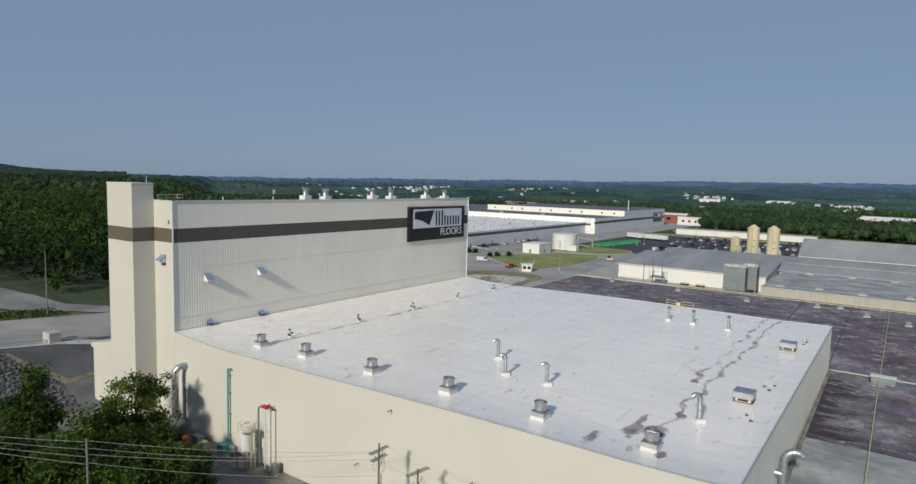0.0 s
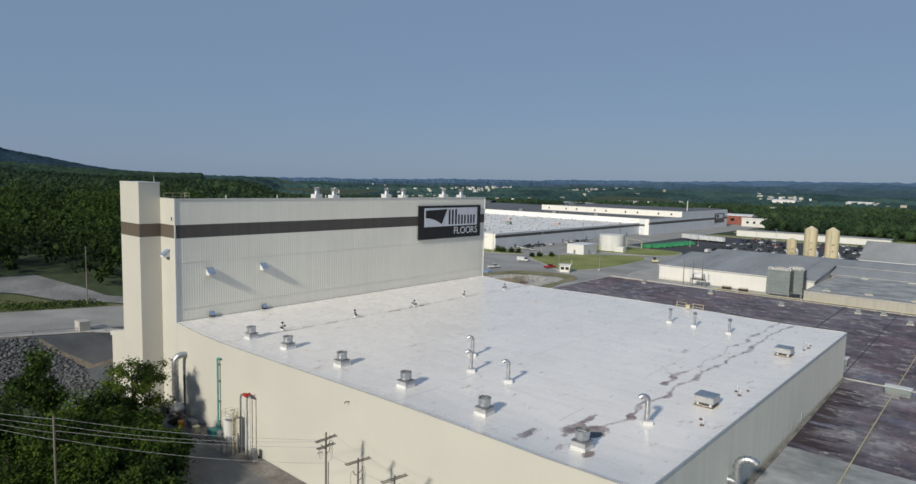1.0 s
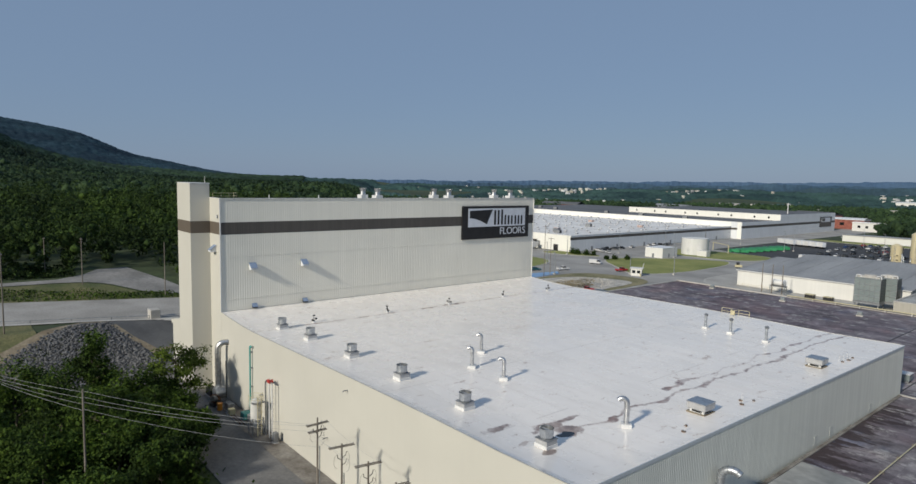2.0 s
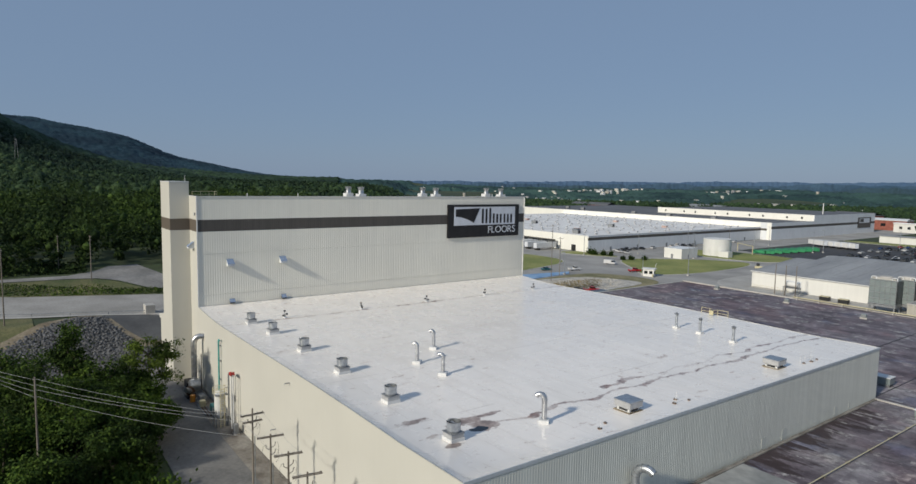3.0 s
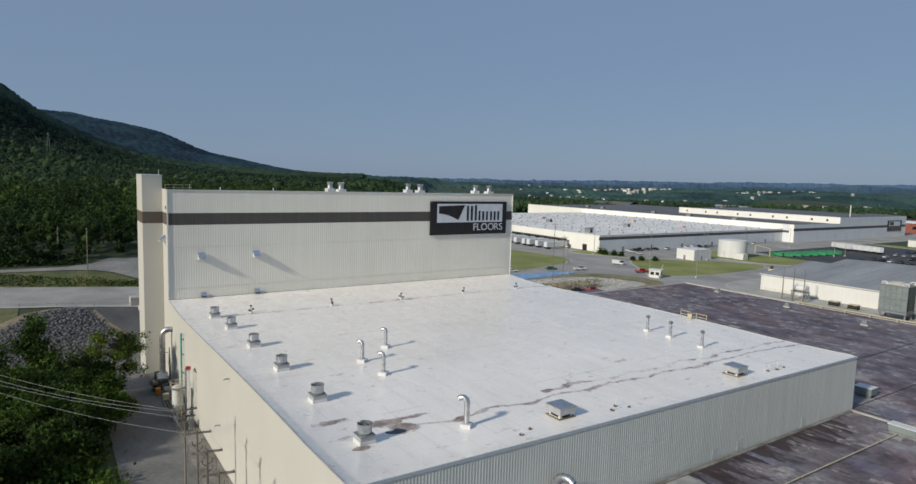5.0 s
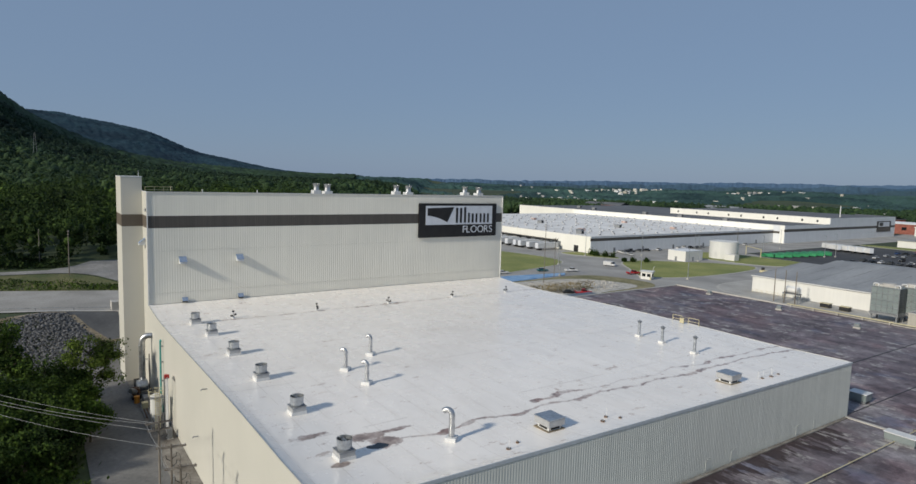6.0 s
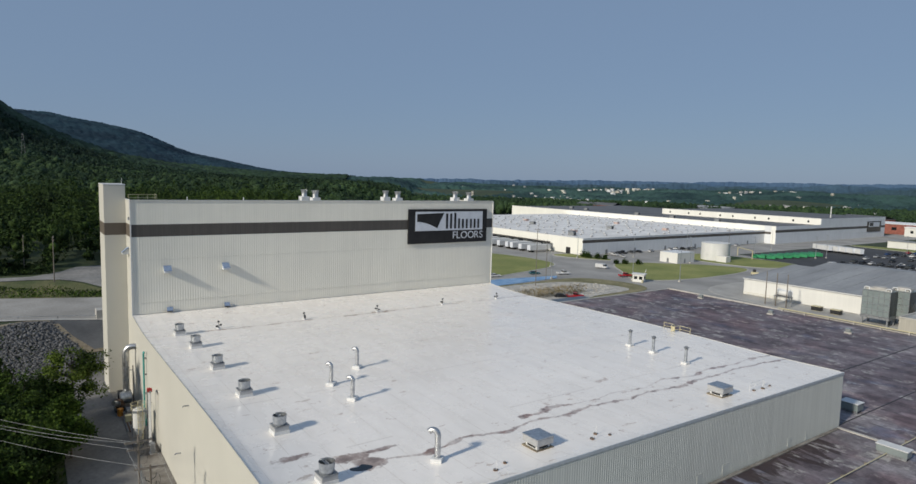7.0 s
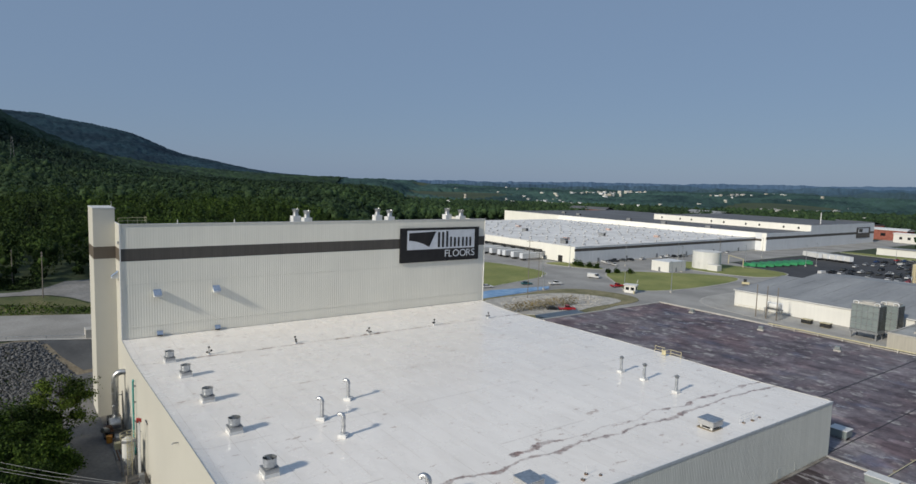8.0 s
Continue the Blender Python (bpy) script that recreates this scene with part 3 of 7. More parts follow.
# yards, lawns and roads north of the hall
sheet("yard", [(-330, 150), (-40, 150), (-40, 262), (-100, 330), (-100, 372), (-205, 372), (-205, 278), (-330, 278)], ASPHALT, "worn grey asphalt yard and roads", "road", 0.0)
sheet("parking_lot", [(-168, 374), (-100, 334), (60, 334), (60, 500), (-168, 500)], BLACKTOP, "dark asphalt parking lot", "road", 0.01)
sheet("side_road", [(-203, 372), (-170, 372), (-170, 700), (-203, 700)], ASPHALT, "grey service road beside the far warehouse", "road", 0.0)
PAD = [(-38, 226), (-38, 249.5), (-95.5, 249.5), (-96.5, 285), (-110, 285), (-110.5, 268), (-110.3, 258), (-109, 251.5), (-106.3, 246.6), (-103, 243), (-99, 240.4), (-94, 239), (-89, 238.4), (-60, 233)]
sheet("pad_kerb", [(x + (-0.6 if x < -60 else 0), y + (-0.6 if y < 247 else 0)) for x, y in PAD], KERB, "pale kerb round the concrete apron", "kerb", 0.04, 0.1)
sheet("concrete_pad", PAD, PADGREY, "pale concrete apron", "pavement", 0.05)


def lawn(outline, label, material=GRASS, kerbed=True):
    bm = bmesh.new()
    prism(bm, outline, -0.05, 0.14)
    ob = tagged(part("lawn", bm, material), label, "lawn", kind="structure")
    if not kerbed:
        return ob
    bm = bmesh.new()
    cx, cy = np.mean([p[0] for p in outline]), np.mean([p[1] for p in outline])
    outer = [(x + (x - cx) / math.hypot(x - cx, y - cy) * 0.7, y + (y - cy) / math.hypot(x - cx, y - cy) * 0.7) for x, y in outline]
    prism(bm, outer, -0.05, 0.12)
    tagged(part("kerb", bm, KERB), "pale concrete kerb round the lawn", "kerb", kind="structure")
    return ob


def rounded(outline, cut=0.18, times=3):
    for _ in range(times):
        outline = [p for a, b in zip(outline, outline[1:] + outline[:1]) for p in (
            (a[0] + (b[0] - a[0]) * 0.25, a[1] + (b[1] - a[1]) * 0.25), (a[0] + (b[0] - a[0]) * 0.75, a[1] + (b[1] - a[1]) * 0.75))]
    return outline


lawn(rounded([(-134, 236), (-124, 262), (-128, 322), (-150, 312), (-158, 300), (-172, 284), (-174, 268), (-150, 250)]), "mown green lawn inside a kerbed road loop")
lawn(rounded([(-182, 322), (-146, 322), (-126, 330), (-126, 360), (-150, 362), (-186, 356)]), "green lawn round the storage tank")
lawn(rounded([(-166, 188), (-170, 204), (-180, 242), (-206, 246), (-240, 236), (-240, 190)]), "green lawn beside the entrance road")
lawn(rounded([(-122, 156), (-149, 166), (-148, 190), (-151, 216), (-144, 226), (-126, 231), (-116, 224), (-116, 205), (-107, 182), (-109, 158)]), "dry grass round a gravel basin", DRYGRASS, False)
lawn(rounded([(-212, 262), (-180, 276), (-186, 282), (-200, 281), (-214, 276)]), "grass strip with shrubs by the far warehouse")
lawn(rounded([(-168, 502), (-40, 502), (-40, 514), (-100, 516), (-168, 522)]), "green verge beyond the parking lot")
lawn(rounded([(-165, 530), (-20, 522), (60, 530), (60, 560), (-165, 620)]), "green field beyond the long shed")
sheet("blue_strip", [(-147.6, 172), (-149.2, 186), (-152.6, 211.5), (-156.6, 215.5), (-160, 188), (-158, 172)], TARP, "long blue painted strip beside the road", "marking", 0.2, 0.3)
sheet("gravel_basin", rounded([(-147, 178), (-145, 208), (-133, 217), (-121, 220), (-118, 211), (-118, 196), (-111, 178), (-126, 164), (-142, 166)]), PALEROCK, "pale gravel bank of a drainage basin", "gravel", 0.22, 0.3)

# ---- tall store ----
store = thing("warehouse", "tall cream ribbed steel warehouse with a dark brown band", "warehouse", (-95, 88, 0))
SX0, SX1, SY0, SY1, STOP = -103.5, -88.25, 49.25, 126.5, 34.0


def at_home(ob, root):
    """Keeps a part's world place under its root."""
    ob.matrix_parent_inverse = root.matrix_basis.inverted()
    return ob


for z0, z1, mt, extra in ((13.2, 16.4, RIBBED, 0.0), (16.4, 23.85, RIBBED, 0.015), (23.85, 27.8, RIBBED, 0.03), (27.8, 29.9, STRIPE, 0.05), (29.9, STOP - 0.02, RIBBED, 0.03)):
    bm = bmesh.new()
    ribbed(bm, (SX1 + extra - 0.1, SY0 + 0.13), (SX1 + extra - 0.1, SY1), z0, z1, (1, 0), depth=0.013)
    at_home(part("ribbed_panel", bm, mt, store, "dark brown ribbed band" if mt is STRIPE else ""), store)
for z0, z1, mt in ((0, 27.8, CREAM), (27.8, 29.9, BAND_SUNLIT), (29.9, STOP - 0.02, CREAM)):
    bm = bmesh.new()
    box(bm, SX0, SY0, z0, SX1 + 0.02, SY0 + 0.12, z1)
    at_home(part("front_panel", bm, mt, store), store)
    bm = bmesh.new()
    box(bm, SX0, SY1 - 0.2, z0, SX1 - 0.3, SY1 + 0.01, min(z1, STOP - 0.3))
    at_home(part("back_panel", bm, mt, store), store)
    bm = bmesh.new()
    box(bm, SX0 - 0.2, SY0 + 0.13, z0, SX0, SY1 - 0.21, min(z1, STOP - 1.25))
    at_home(part("side_panel", bm, mt, store), store)
bm = bmesh.new()
c = box(bm, SX0, SY0 + 0.13, STOP - 1.7, SX1 - 0.3, SY1 - 0.21, STOP - 0.15)
for i in (4, 7):
    c[i].co.z = STOP - 1.3
at_home(part("roof", bm, PALEROOF, store, "pale flat roof falling away from the ribbed wall"), store)
bm = bmesh.new()
box(bm, SX1 - 0.2, SY0 - 0.05, STOP - 0.02, SX1 + 0.08, SY1 + 0.06, STOP + 0.08)
box(bm, SX0, SY0 - 0.05, STOP - 0.02, SX1 - 0.2, SY0 + 0.2, STOP + 0.08)
at_home(part("coping", bm, WHITETRIM, store, "white metal coping"), store)
at_home(boxed("corner_trim", WHITETRIM, store, SX1 - 0.1, SY0 - 0.03, 14.2, SX1 + 0.06, SY0 + 0.14, STOP - 0.03), store)
at_home(boxed("corner_trim", WHITETRIM, store, SX1 - 0.1, SY1 - 0.06, 13.5, SX1 + 0.07, SY1 + 0.05, STOP - 0.03), store)

for z in (16.4, 23.85):
    at_home(boxed("lap_strip", RIBBED, store, SX1 - 0.12, SY0 + 0.2, z - 0.03, SX1 - 0.04, SY1 - 0.1, z + 0.02), store)

stair = thing("stair_tower", "square cream stair tower with a dark brown band", "tower", (-97, 47.5, 0))
TX0, TX1, TY0, TTOP = -100.7, -93.3, 45.95, 36.42
for z0, z1, mt in ((0, 27.8, CREAM), (27.8, 29.9, BAND_SUNLIT), (29.9, TTOP, CREAM)):
    at_home(boxed("wall_panel", mt, stair, TX0, TY0, z0, TX1, SY0 - 0.01, z1), stair)
at_home(boxed("coping", WHITETRIM, stair, TX0 - 0.05, TY0 - 0.05, TTOP + 0.002, TX1 + 0.05, SY0 + 0.05, TTOP + 0.14), stair)
annex = thing("lean_to", "low cream lean-to against the stair tower", "annex", (-104, 48, 0))
bm = bmesh.new()
prism(bm, [(-108.8, 46.9), (TX0 - 0.02, 46.9), (TX0 - 0.02, 56), (-108.8, 56)], 0, 0, (9.6, 11.2, 11.2, 9.6))
at_home(part("wall", bm, CREAM, annex), annex)
bm = bmesh.new()
prism(bm, [(-109.1, 46.7), (TX0 - 0.03, 46.7), (TX0 - 0.03, 56), (-109.1, 56)], 9, 9, (9.72, 11.34, 11.34, 9.72))
at_home(part("roof_edge", bm, CREAM, annex), annex)

# ---- low hall with the white roof ----
HX0, HX1, HY0, HY1 = -88.25, -9.0, 49.25, 125.9
hall = thing("production_hall", "low cream production hall with a white membrane roof", "factory hall", (-48, 88, 0))
PROFILE = [(-88.2, 14.38), (-84, 14.1), (-79, 13.86), (-74, 13.78), (-66, 13.9), (-56, 14.08), (-46, 14.2), (-36, 14.2), (-28, 14.12), (-19, 14.0), (-14, 14.1), (HX1 - 0.1, 14.22)]


def roof_z(x):
    return float(np.interp(x, [p[0] for p in PROFILE], [p[1] for p in PROFILE]))


def edge_rise(x, y):
    """The membrane turns up over tapered strips along the front and side edges."""
    front = (0.08 + 0.5 * float(smooth(-60, -14, x))) * max(0.0, 1 - (y - HY0) / 1.6)
    side = 0.58 * max(0.0, 1 - (y - HY0) / (HY1 - HY0)) * max(0.0, 1 - (HX1 - x) / 2.4)
    return max(front, side)


def top_z(x, y):
    return roof_z(x) + edge_rise(x, y)


def side_x(y):
    """The side wall stands a little out of square."""
    return HX1 - 0.5 * (HY1 - y) / (HY1 - HY0)


bm = bmesh.new()
xs = [p[0] for p in PROFILE[:-1]] + [-12.2, -11.0, -10.0, HX1 - 0.02]
ys = [HY0 + 0.04, HY0 + 0.8, HY0 + 1.6] + list(np.linspace(HY0 + 9, HY1 - 0.04, 9))
rows = []
for x in xs:
    rows.append([[bm.verts.new((min(x, side_x(y) - 0.02), y, top_z(x, y) - d)) for y in ys] for d in (0.0, 0.35)])
for a, b in zip(rows, rows[1:]):
    for k in range(len(ys) - 1):
        bm.faces.new((a[0][k], b[0][k], b[0][k + 1], a[0][k + 1])).smooth = True
        bm.faces.new((a[1][k + 1], b[1][k + 1], b[1][k], a[1][k]))
at_home(part("roof", bm, MEMBRANE, hall, "glossy white roof membrane with mud stains"), hall)
FRONT = [p[0] for p in PROFILE[:-1]] + [-25, -22, side_x(HY0)]
FRONT = sorted(FRONT)
bm = bmesh.new()
for xa, xb in zip(FRONT, FRONT[1:]):
    quad = [(xa, HY0, 0), (xb, HY0, 0), (xb, HY0, top_z(xb, HY0) - 0.02), (xa, HY0, top_z(xa, HY0) - 0.02)]
    f = [bm.verts.new(p) for p in quad]
    g = [bm.verts.new((p[0], HY0 + 0.03, p[2])) for p in quad]
    bm.faces.new(f)
    bm.faces.new(g[::-1])
bmesh.ops.remove_doubles(bm, verts=bm.verts, dist=0.001)
at_home(part("front_wall", bm, CREAM, hall, "smooth cream front wall with faint stains"), hall)
bm = bmesh.new()
ribbed(bm, (HX1, HY1), (side_x(HY0), HY0), 0.0, 14.12, (1, 0), pitch=0.305, depth=0.013)
for v in bm.verts:
    if v.co.z > 5:
        v.co.z = top_z(HX1 - 0.02, v.co.y) - 0.1
at_home(part("side_wall", bm, GREYRIB, hall, "pale ribbed steel side wall"), hall)
at_home(boxed("back_wall", CREAM, hall, HX0, HY1 - 0.08, 0, HX1 - 0.14, HY1, 13.7), hall)


def strip(name, material, a, b, w0, w1, drop, rise, across, label=""):
    """A straight bar from a to b, from w0 to w1 across."""
    bm = bmesh.new()
    c = []
    for dz in (-drop, rise):
        for p, w in ((a, w0), (b, w0), (b, w1), (a, w1)):
            c.append(bm.verts.new((p[0] + across[0] * w, p[1] + across[1] * w, p[2] + dz)))
    for f in ((3, 2, 1, 0), (4, 5, 6, 7), (0, 1, 5, 4), (1, 2, 6, 5), (2, 3, 7, 6), (3, 0, 4, 7)):
        bm.faces.new([c[i] for i in f])
    bmesh.ops.recalc_face_normals(bm, faces=bm.faces)
    at_home(part(name, bm, material, hall, label), hall)


for xa, xb in zip(FRONT, FRONT[1:]):
    strip("edge_trim", COPING, (xa, HY0, top_z(xa, HY0)), (xb, HY0, top_z(xb, HY0)), -0.03, 0.03, 0.06, 0.02, (0, 1))
for xa, xb in zip(FRONT, FRONT[1:]):
    strip("edge_trim", CREAM, (xa, HY1, roof_z(xa)), (xb, HY1, roof_z(xb)), -0.05, 0.05, 0.2, 0.03, (0, 1))
ends = [(side_x(y), y, top_z(HX1 - 0.02, y)) for y in np.linspace(HY0 - 0.03, HY1 + 0.03, 9)]
for a, b in zip(ends, ends[1:]):
    strip("fascia", FASCIA_SHADED, a, b, -0.02, 0.07, 0.3, 0.005, (1, 0), "metal fascia strip with blue-grey shade in its colour")

for y, z, w, h in ((93.8, 6.65, 1.1, 1.2), (98.6, 6.65, 1.1, 1.2), (112.6, 6.65, 0.9, 1.2), (116.8, 6.7, 0.4, 1.0)):
    at_home(boxed("wall_hatch", GREYRIB, hall, side_x(y) - 0.05, y - w / 2, z, side_x(y) + 0.022, y + w / 2, z + h, label="small grey hatch low in the wall"), hall)

# ---- low block with the dark roof ----
low = thing("low_block", "single storey block with a weathered dark flat roof", "factory", (10, 160, 0))
ROOFZ = 6.5
at_home(boxed("roof", DARKROOF, low, -91, HY1 + 0.05, ROOFZ - 0.5, 60, 200, ROOFZ), low)
at_home(boxed("roof", DARKROOF, low, HX1 + 0.1, 88, ROOFZ - 0.5, 60, HY1 + 0.045, ROOFZ), low)
at_home(boxed("roof", PALEROOF, low, HX1 + 0.1, 20, ROOFZ - 0.5, 60, 87.99, ROOFZ), low)
for dims in ((-91, HY1 + 0.06, 0, -90.7, 200, ROOFZ - 0.5), (-91, 199.7, 0, 60, 200, ROOFZ - 0.51), (59.7, 20, 0, 60, 199.6, ROOFZ - 0.51), (HX1 + 0.11, 20, 0, 59.6, 20.3, ROOFZ - 0.51)):
    at_home(boxed("wall", WHITEWALL, low, *dims), low)
at_home(boxed("parapet", KERB, low, -91.3, 199.6, ROOFZ - 0.2, 60, 200.3, ROOFZ + 0.35, label="pale parapet kerb"), low)
at_home(boxed("parapet", KERB, low, -91.3, 126, ROOFZ - 0.2, -90.7, 199.58, ROOFZ + 0.2), low)
at_home(boxed("roof_joint", KERB, low, HX1 + 0.15, 125.0, ROOFZ - 0.1, 60, 125.5, ROOFZ + 0.14, label="pale raised roof joint"), low)
at_home(boxed("roof_joint", BLACKSTEEL, low, -21.2, 126.2, ROOFZ - 0.1, -21.0, 199.5, ROOFZ + 0.05), low)
at_home(boxed("roof_joint", BLACKSTEEL, low, -9.3, 126.2, ROOFZ - 0.1, -9.15, 199.5, ROOFZ + 0.04), low)
at_home(boxed("wall_kerb", STAINED, low, HX1 + 0.1, 49, ROOFZ - 0.1, HX1 + 0.5, 124.9, ROOFZ + 0.12, label="pale kerb at the wall foot"), low)
porch = thing("low_porch", "small low flat roofed porch", "annex", (-100, 170, 0))
at_home(boxed("wall", WHITEWALL, porch, -105, 160, 0, -91.4, 176, 3.6), porch)
at_home(boxed("roof", KERB, porch, -105.2, 159.8, 3.61, -91.35, 176.2, 3.9), porch)


# ---- things on the tall store ----
def sign():
    s = thing("sign_board", "large black sign board with a pale panel, mounted on ribbed steel", "sign", (-87.95, 113.75, 28.4))
    W, Hh = 21.4, 7.6

    def flat(name, material, x, corners, label="", parent=s):
        """A raised flat shape on the board, from fractions of its width and height."""
        bm = bmesh.new()
        a = [bm.verts.new((x, (u - 0.5) * W, (v - 0.5) * Hh)) for u, v in corners]
        b = [bm.verts.new((x + 0.03, (u - 0.5) * W, (v - 0.5) * Hh)) for u, v in corners]
        n = len(a)
        bm.faces.new(b)
        for i in range(n):
            bm.faces.new((a[i], a[(i + 1) % n], b[(i + 1) % n], b[i]))
        bmesh.ops.recalc_face_normals(bm, faces=bm.faces)
        return part(name, bm, material, parent, label)

    def rect(u0, v0, u1, v1):
        return [(u0, v0), (u1, v0), (u1, v1), (u0, v1)]

    boxed("backing", SIGNBLACK, s, -0.3, -W / 2, -Hh / 2, 0.0, W / 2, Hh / 2)
    flat("panel", SIGNWHITE, 0.002, rect(0.08, 0.37, 0.94, 0.93), "pale panel of the sign")
    curve = [(0.1 + 0.245 * k / 10, 0.64 - 0.2 * (k / 10) ** 1.8) for k in range(11)]
    flat("emblem", SIGNBLACK, 0.035, curve + [(0.43, 0.89), (0.1, 0.86)], "black swept emblem")
    for u0, v0, u1, v1 in ((0.455, 0.42, 0.482, 0.87), (0.507, 0.42, 0.534, 0.87), (0.56, 0.42, 0.587, 0.89), (0.612, 0.42, 0.636, 0.72), (0.662, 0.42, 0.688, 0.7), (0.714, 0.42, 0.738, 0.7), (0.77, 0.42, 0.794, 0.7), (0.82, 0.42, 0.844, 0.7), (0.87, 0.42, 0.894, 0.7)):
        flat("dark_bar", SIGNBLACK, 0.035, rect(u0, v0, u1, v1))
    # the plain word under the panel
    letters = []
    for ch in "FLOORS":
        font = bpy.data.curves.new("letter", "FONT")
        font.body, font.size, font.extrude = ch, 1.0, 0.01
        plain = bpy.data.objects.new("letter", font)
        me = bpy.data.meshes.new_from_object(plain)
        bpy.data.objects.remove(plain)
        bpy.data.curves.remove(font)
        v = np.array([p.co[:] for p in me.vertices])
        letters.append((me, v - v.min(0)))
    gap = 0.07
    total = sum(v[:, 0].max() for _, v in letters) + gap * (len(letters) - 1)
    tallest = max(v[:, 1].max() for _, v in letters)
    at = 0.0
    for me, v in letters:
        low = (tallest - v[:, 1].max()) / 2
        place = np.stack([0.004 + v[:, 2] * 1.5, (0.05 + 0.395 * (v[:, 0] + at) / total) * W, (0.115 + 0.215 * (v[:, 1] + low) / tallest - 0.5) * Hh], -1)
        at += v[:, 0].max() + gap
        me.vertices.foreach_set("co", place.astype(np.float32).ravel())
        me.materials.clear()
        me.materials.append(SIGNWHITE)
        me.update()
        new("letter", me).parent = s
    return s


sign()


def hood(w, d, h):
    """A weather hood: sloped blue-grey top, cream cheeks and a dark mouth below."""
    t = thing("wall_vent", "weather hood vent with a blue-grey sloping top on a steel wall", "vent", group="wall vents")
    bm = bmesh.new()
    a = [bm.verts.new(p) for p in ((0, -w / 2, -h / 2), (0, w / 2, -h / 2), (d, w / 2, -h / 2), (d, -w / 2, -h / 2), (0, -w / 2, h / 2), (0, w / 2, h / 2), (d, w / 2, -h * 0.22), (d, -w / 2, -h * 0.22))]
    for f in ((0, 3, 7, 4), (1, 5, 6, 2), (3, 2, 6, 7), (0, 4, 5, 1)):
        bm.faces.new([a[i] for i in f])
    part("casing", bm, GREYWALL, t)
    bm = bmesh.new()
    q = [bm.verts.new(p) for p in ((-0.0, -w / 2 - 0.06, h / 2 + 0.015), (0, w / 2 + 0.06, h / 2 + 0.015), (d + 0.08, w / 2 + 0.06, -h * 0.22), (d + 0.08, -w / 2 - 0.06, -h * 0.22))]
    bm.faces.new(q)
    r = bmesh.ops.extrude_face_region(bm, geom=bm.faces[:])
    bmesh.ops.translate(bm, verts=[v for v in r["geom"] if isinstance(v, bmesh.types.BMVert)], vec=(0.01, 0, 0.03))
    bmesh.ops.recalc_face_normals(bm, faces=bm.faces)
    part("top", bm, BLUEGLASS, t, "blue-grey sloping top")
    boxed("mouth", BLACKSTEEL, t, 0.05, -w / 2 + 0.08, -h / 2 - 0.02, d - 0.08, w / 2 - 0.08, -h / 2 + 0.02)
    return t


big = hood(1.15, 1.0, 1.15)
big.matrix_basis = pose(-88.2, 54.8, 22.1)
copy_thing(big, pose(-88.2, 64.6, 22.1))
tagged(copy_thing(big, pose(-90.7, 49.22, 25.3, 0, 0, -90)), "weather hood vent on the smooth end wall")
mb = thing("wall_box", "small grey junction box on the end wall", "box", (-89.2, 49.2, 30.9))
boxed("casing", DULLSTEEL, mb, -0.2, -0.16, -0.25, 0.2, 0.05, 0.25, bevel=0.02)
boxed("cover", GREYWALL, mb, -0.15, -0.19, -0.2, 0.15, -0.162, 0.2)
small = hood(0.85, 0.5, 0.75)
small.children[0].data.materials[0] = BLACKSTEEL
small.matrix_basis = pose(-88.2, 55.1, 14.95)
copy_thing(small, pose(-88.2, 64.8, 14.9))


def roof_cowl():
    t = thing("roof_cowl", "bright steel round exhaust cowl on a white kerb", "vent", group="cowls on the tall roof")
    boxed("kerb", WHITETRIM, t, -0.85, -0.85, -0.9, 0.85, 0.85, 0.75, bevel=0.03)
    bm = bmesh.new()
    drum(bm, 0, 0, 0.75, 1.55, 0.62, 0.55)
    part("stem", bm, STAINLESS, t)
    bm = bmesh.new()
    drum(bm, 0, 0, 1.45, 2.2, 0.55, 0.78, cap=False)
    drum(bm, 0, 0, 1.45, 2.2, 0.5, 0.73, cap=False)
    part("cowl", bm, STAINLESS, t)
    bm = bmesh.new()
    drum(bm, 0, 0, 1.7, 1.75, 0.58)
    part("damper", bm, DULLSTEEL, t)
    return t


cowl = roof_cowl()
cowl.matrix_basis = pose(-98.9, 83.7, 33.72)
for x, y in ((-93.3, 83.9), (-98.9, 103.2), (-93.4, 103.3), (-98.9, 122.7), (-92.8, 122.5)):
    copy_thing(cowl, pose(x, y, 33.72))


def guard_rail(name, sides, label, group=""):
    """Posts and two rails along a plan line."""
    t = thing(name, label, "railing", group=group)
    for a, b in zip(sides, sides[1:]):
        a, b = Vector((*a, 0)), Vector((*b, 0))
        for z in (0.55, 1.08):
            bm = bmesh.new()
            tube(bm, (a + Vector((0, 0, z)), b + Vector((0, 0, z))), 0.035, 6)
            part("rail", bm, YELLOW, t)
        n = max(1, round((b - a).length / 1.6))
        for i in range(n + 1):
            p = a.lerp(b, i / n)
            bm = bmesh.new()
            tube(bm, (p, p + Vector((0, 0, 1.1))), 0.04, 6)
            part("post", bm, YELLOW, t)
    return t


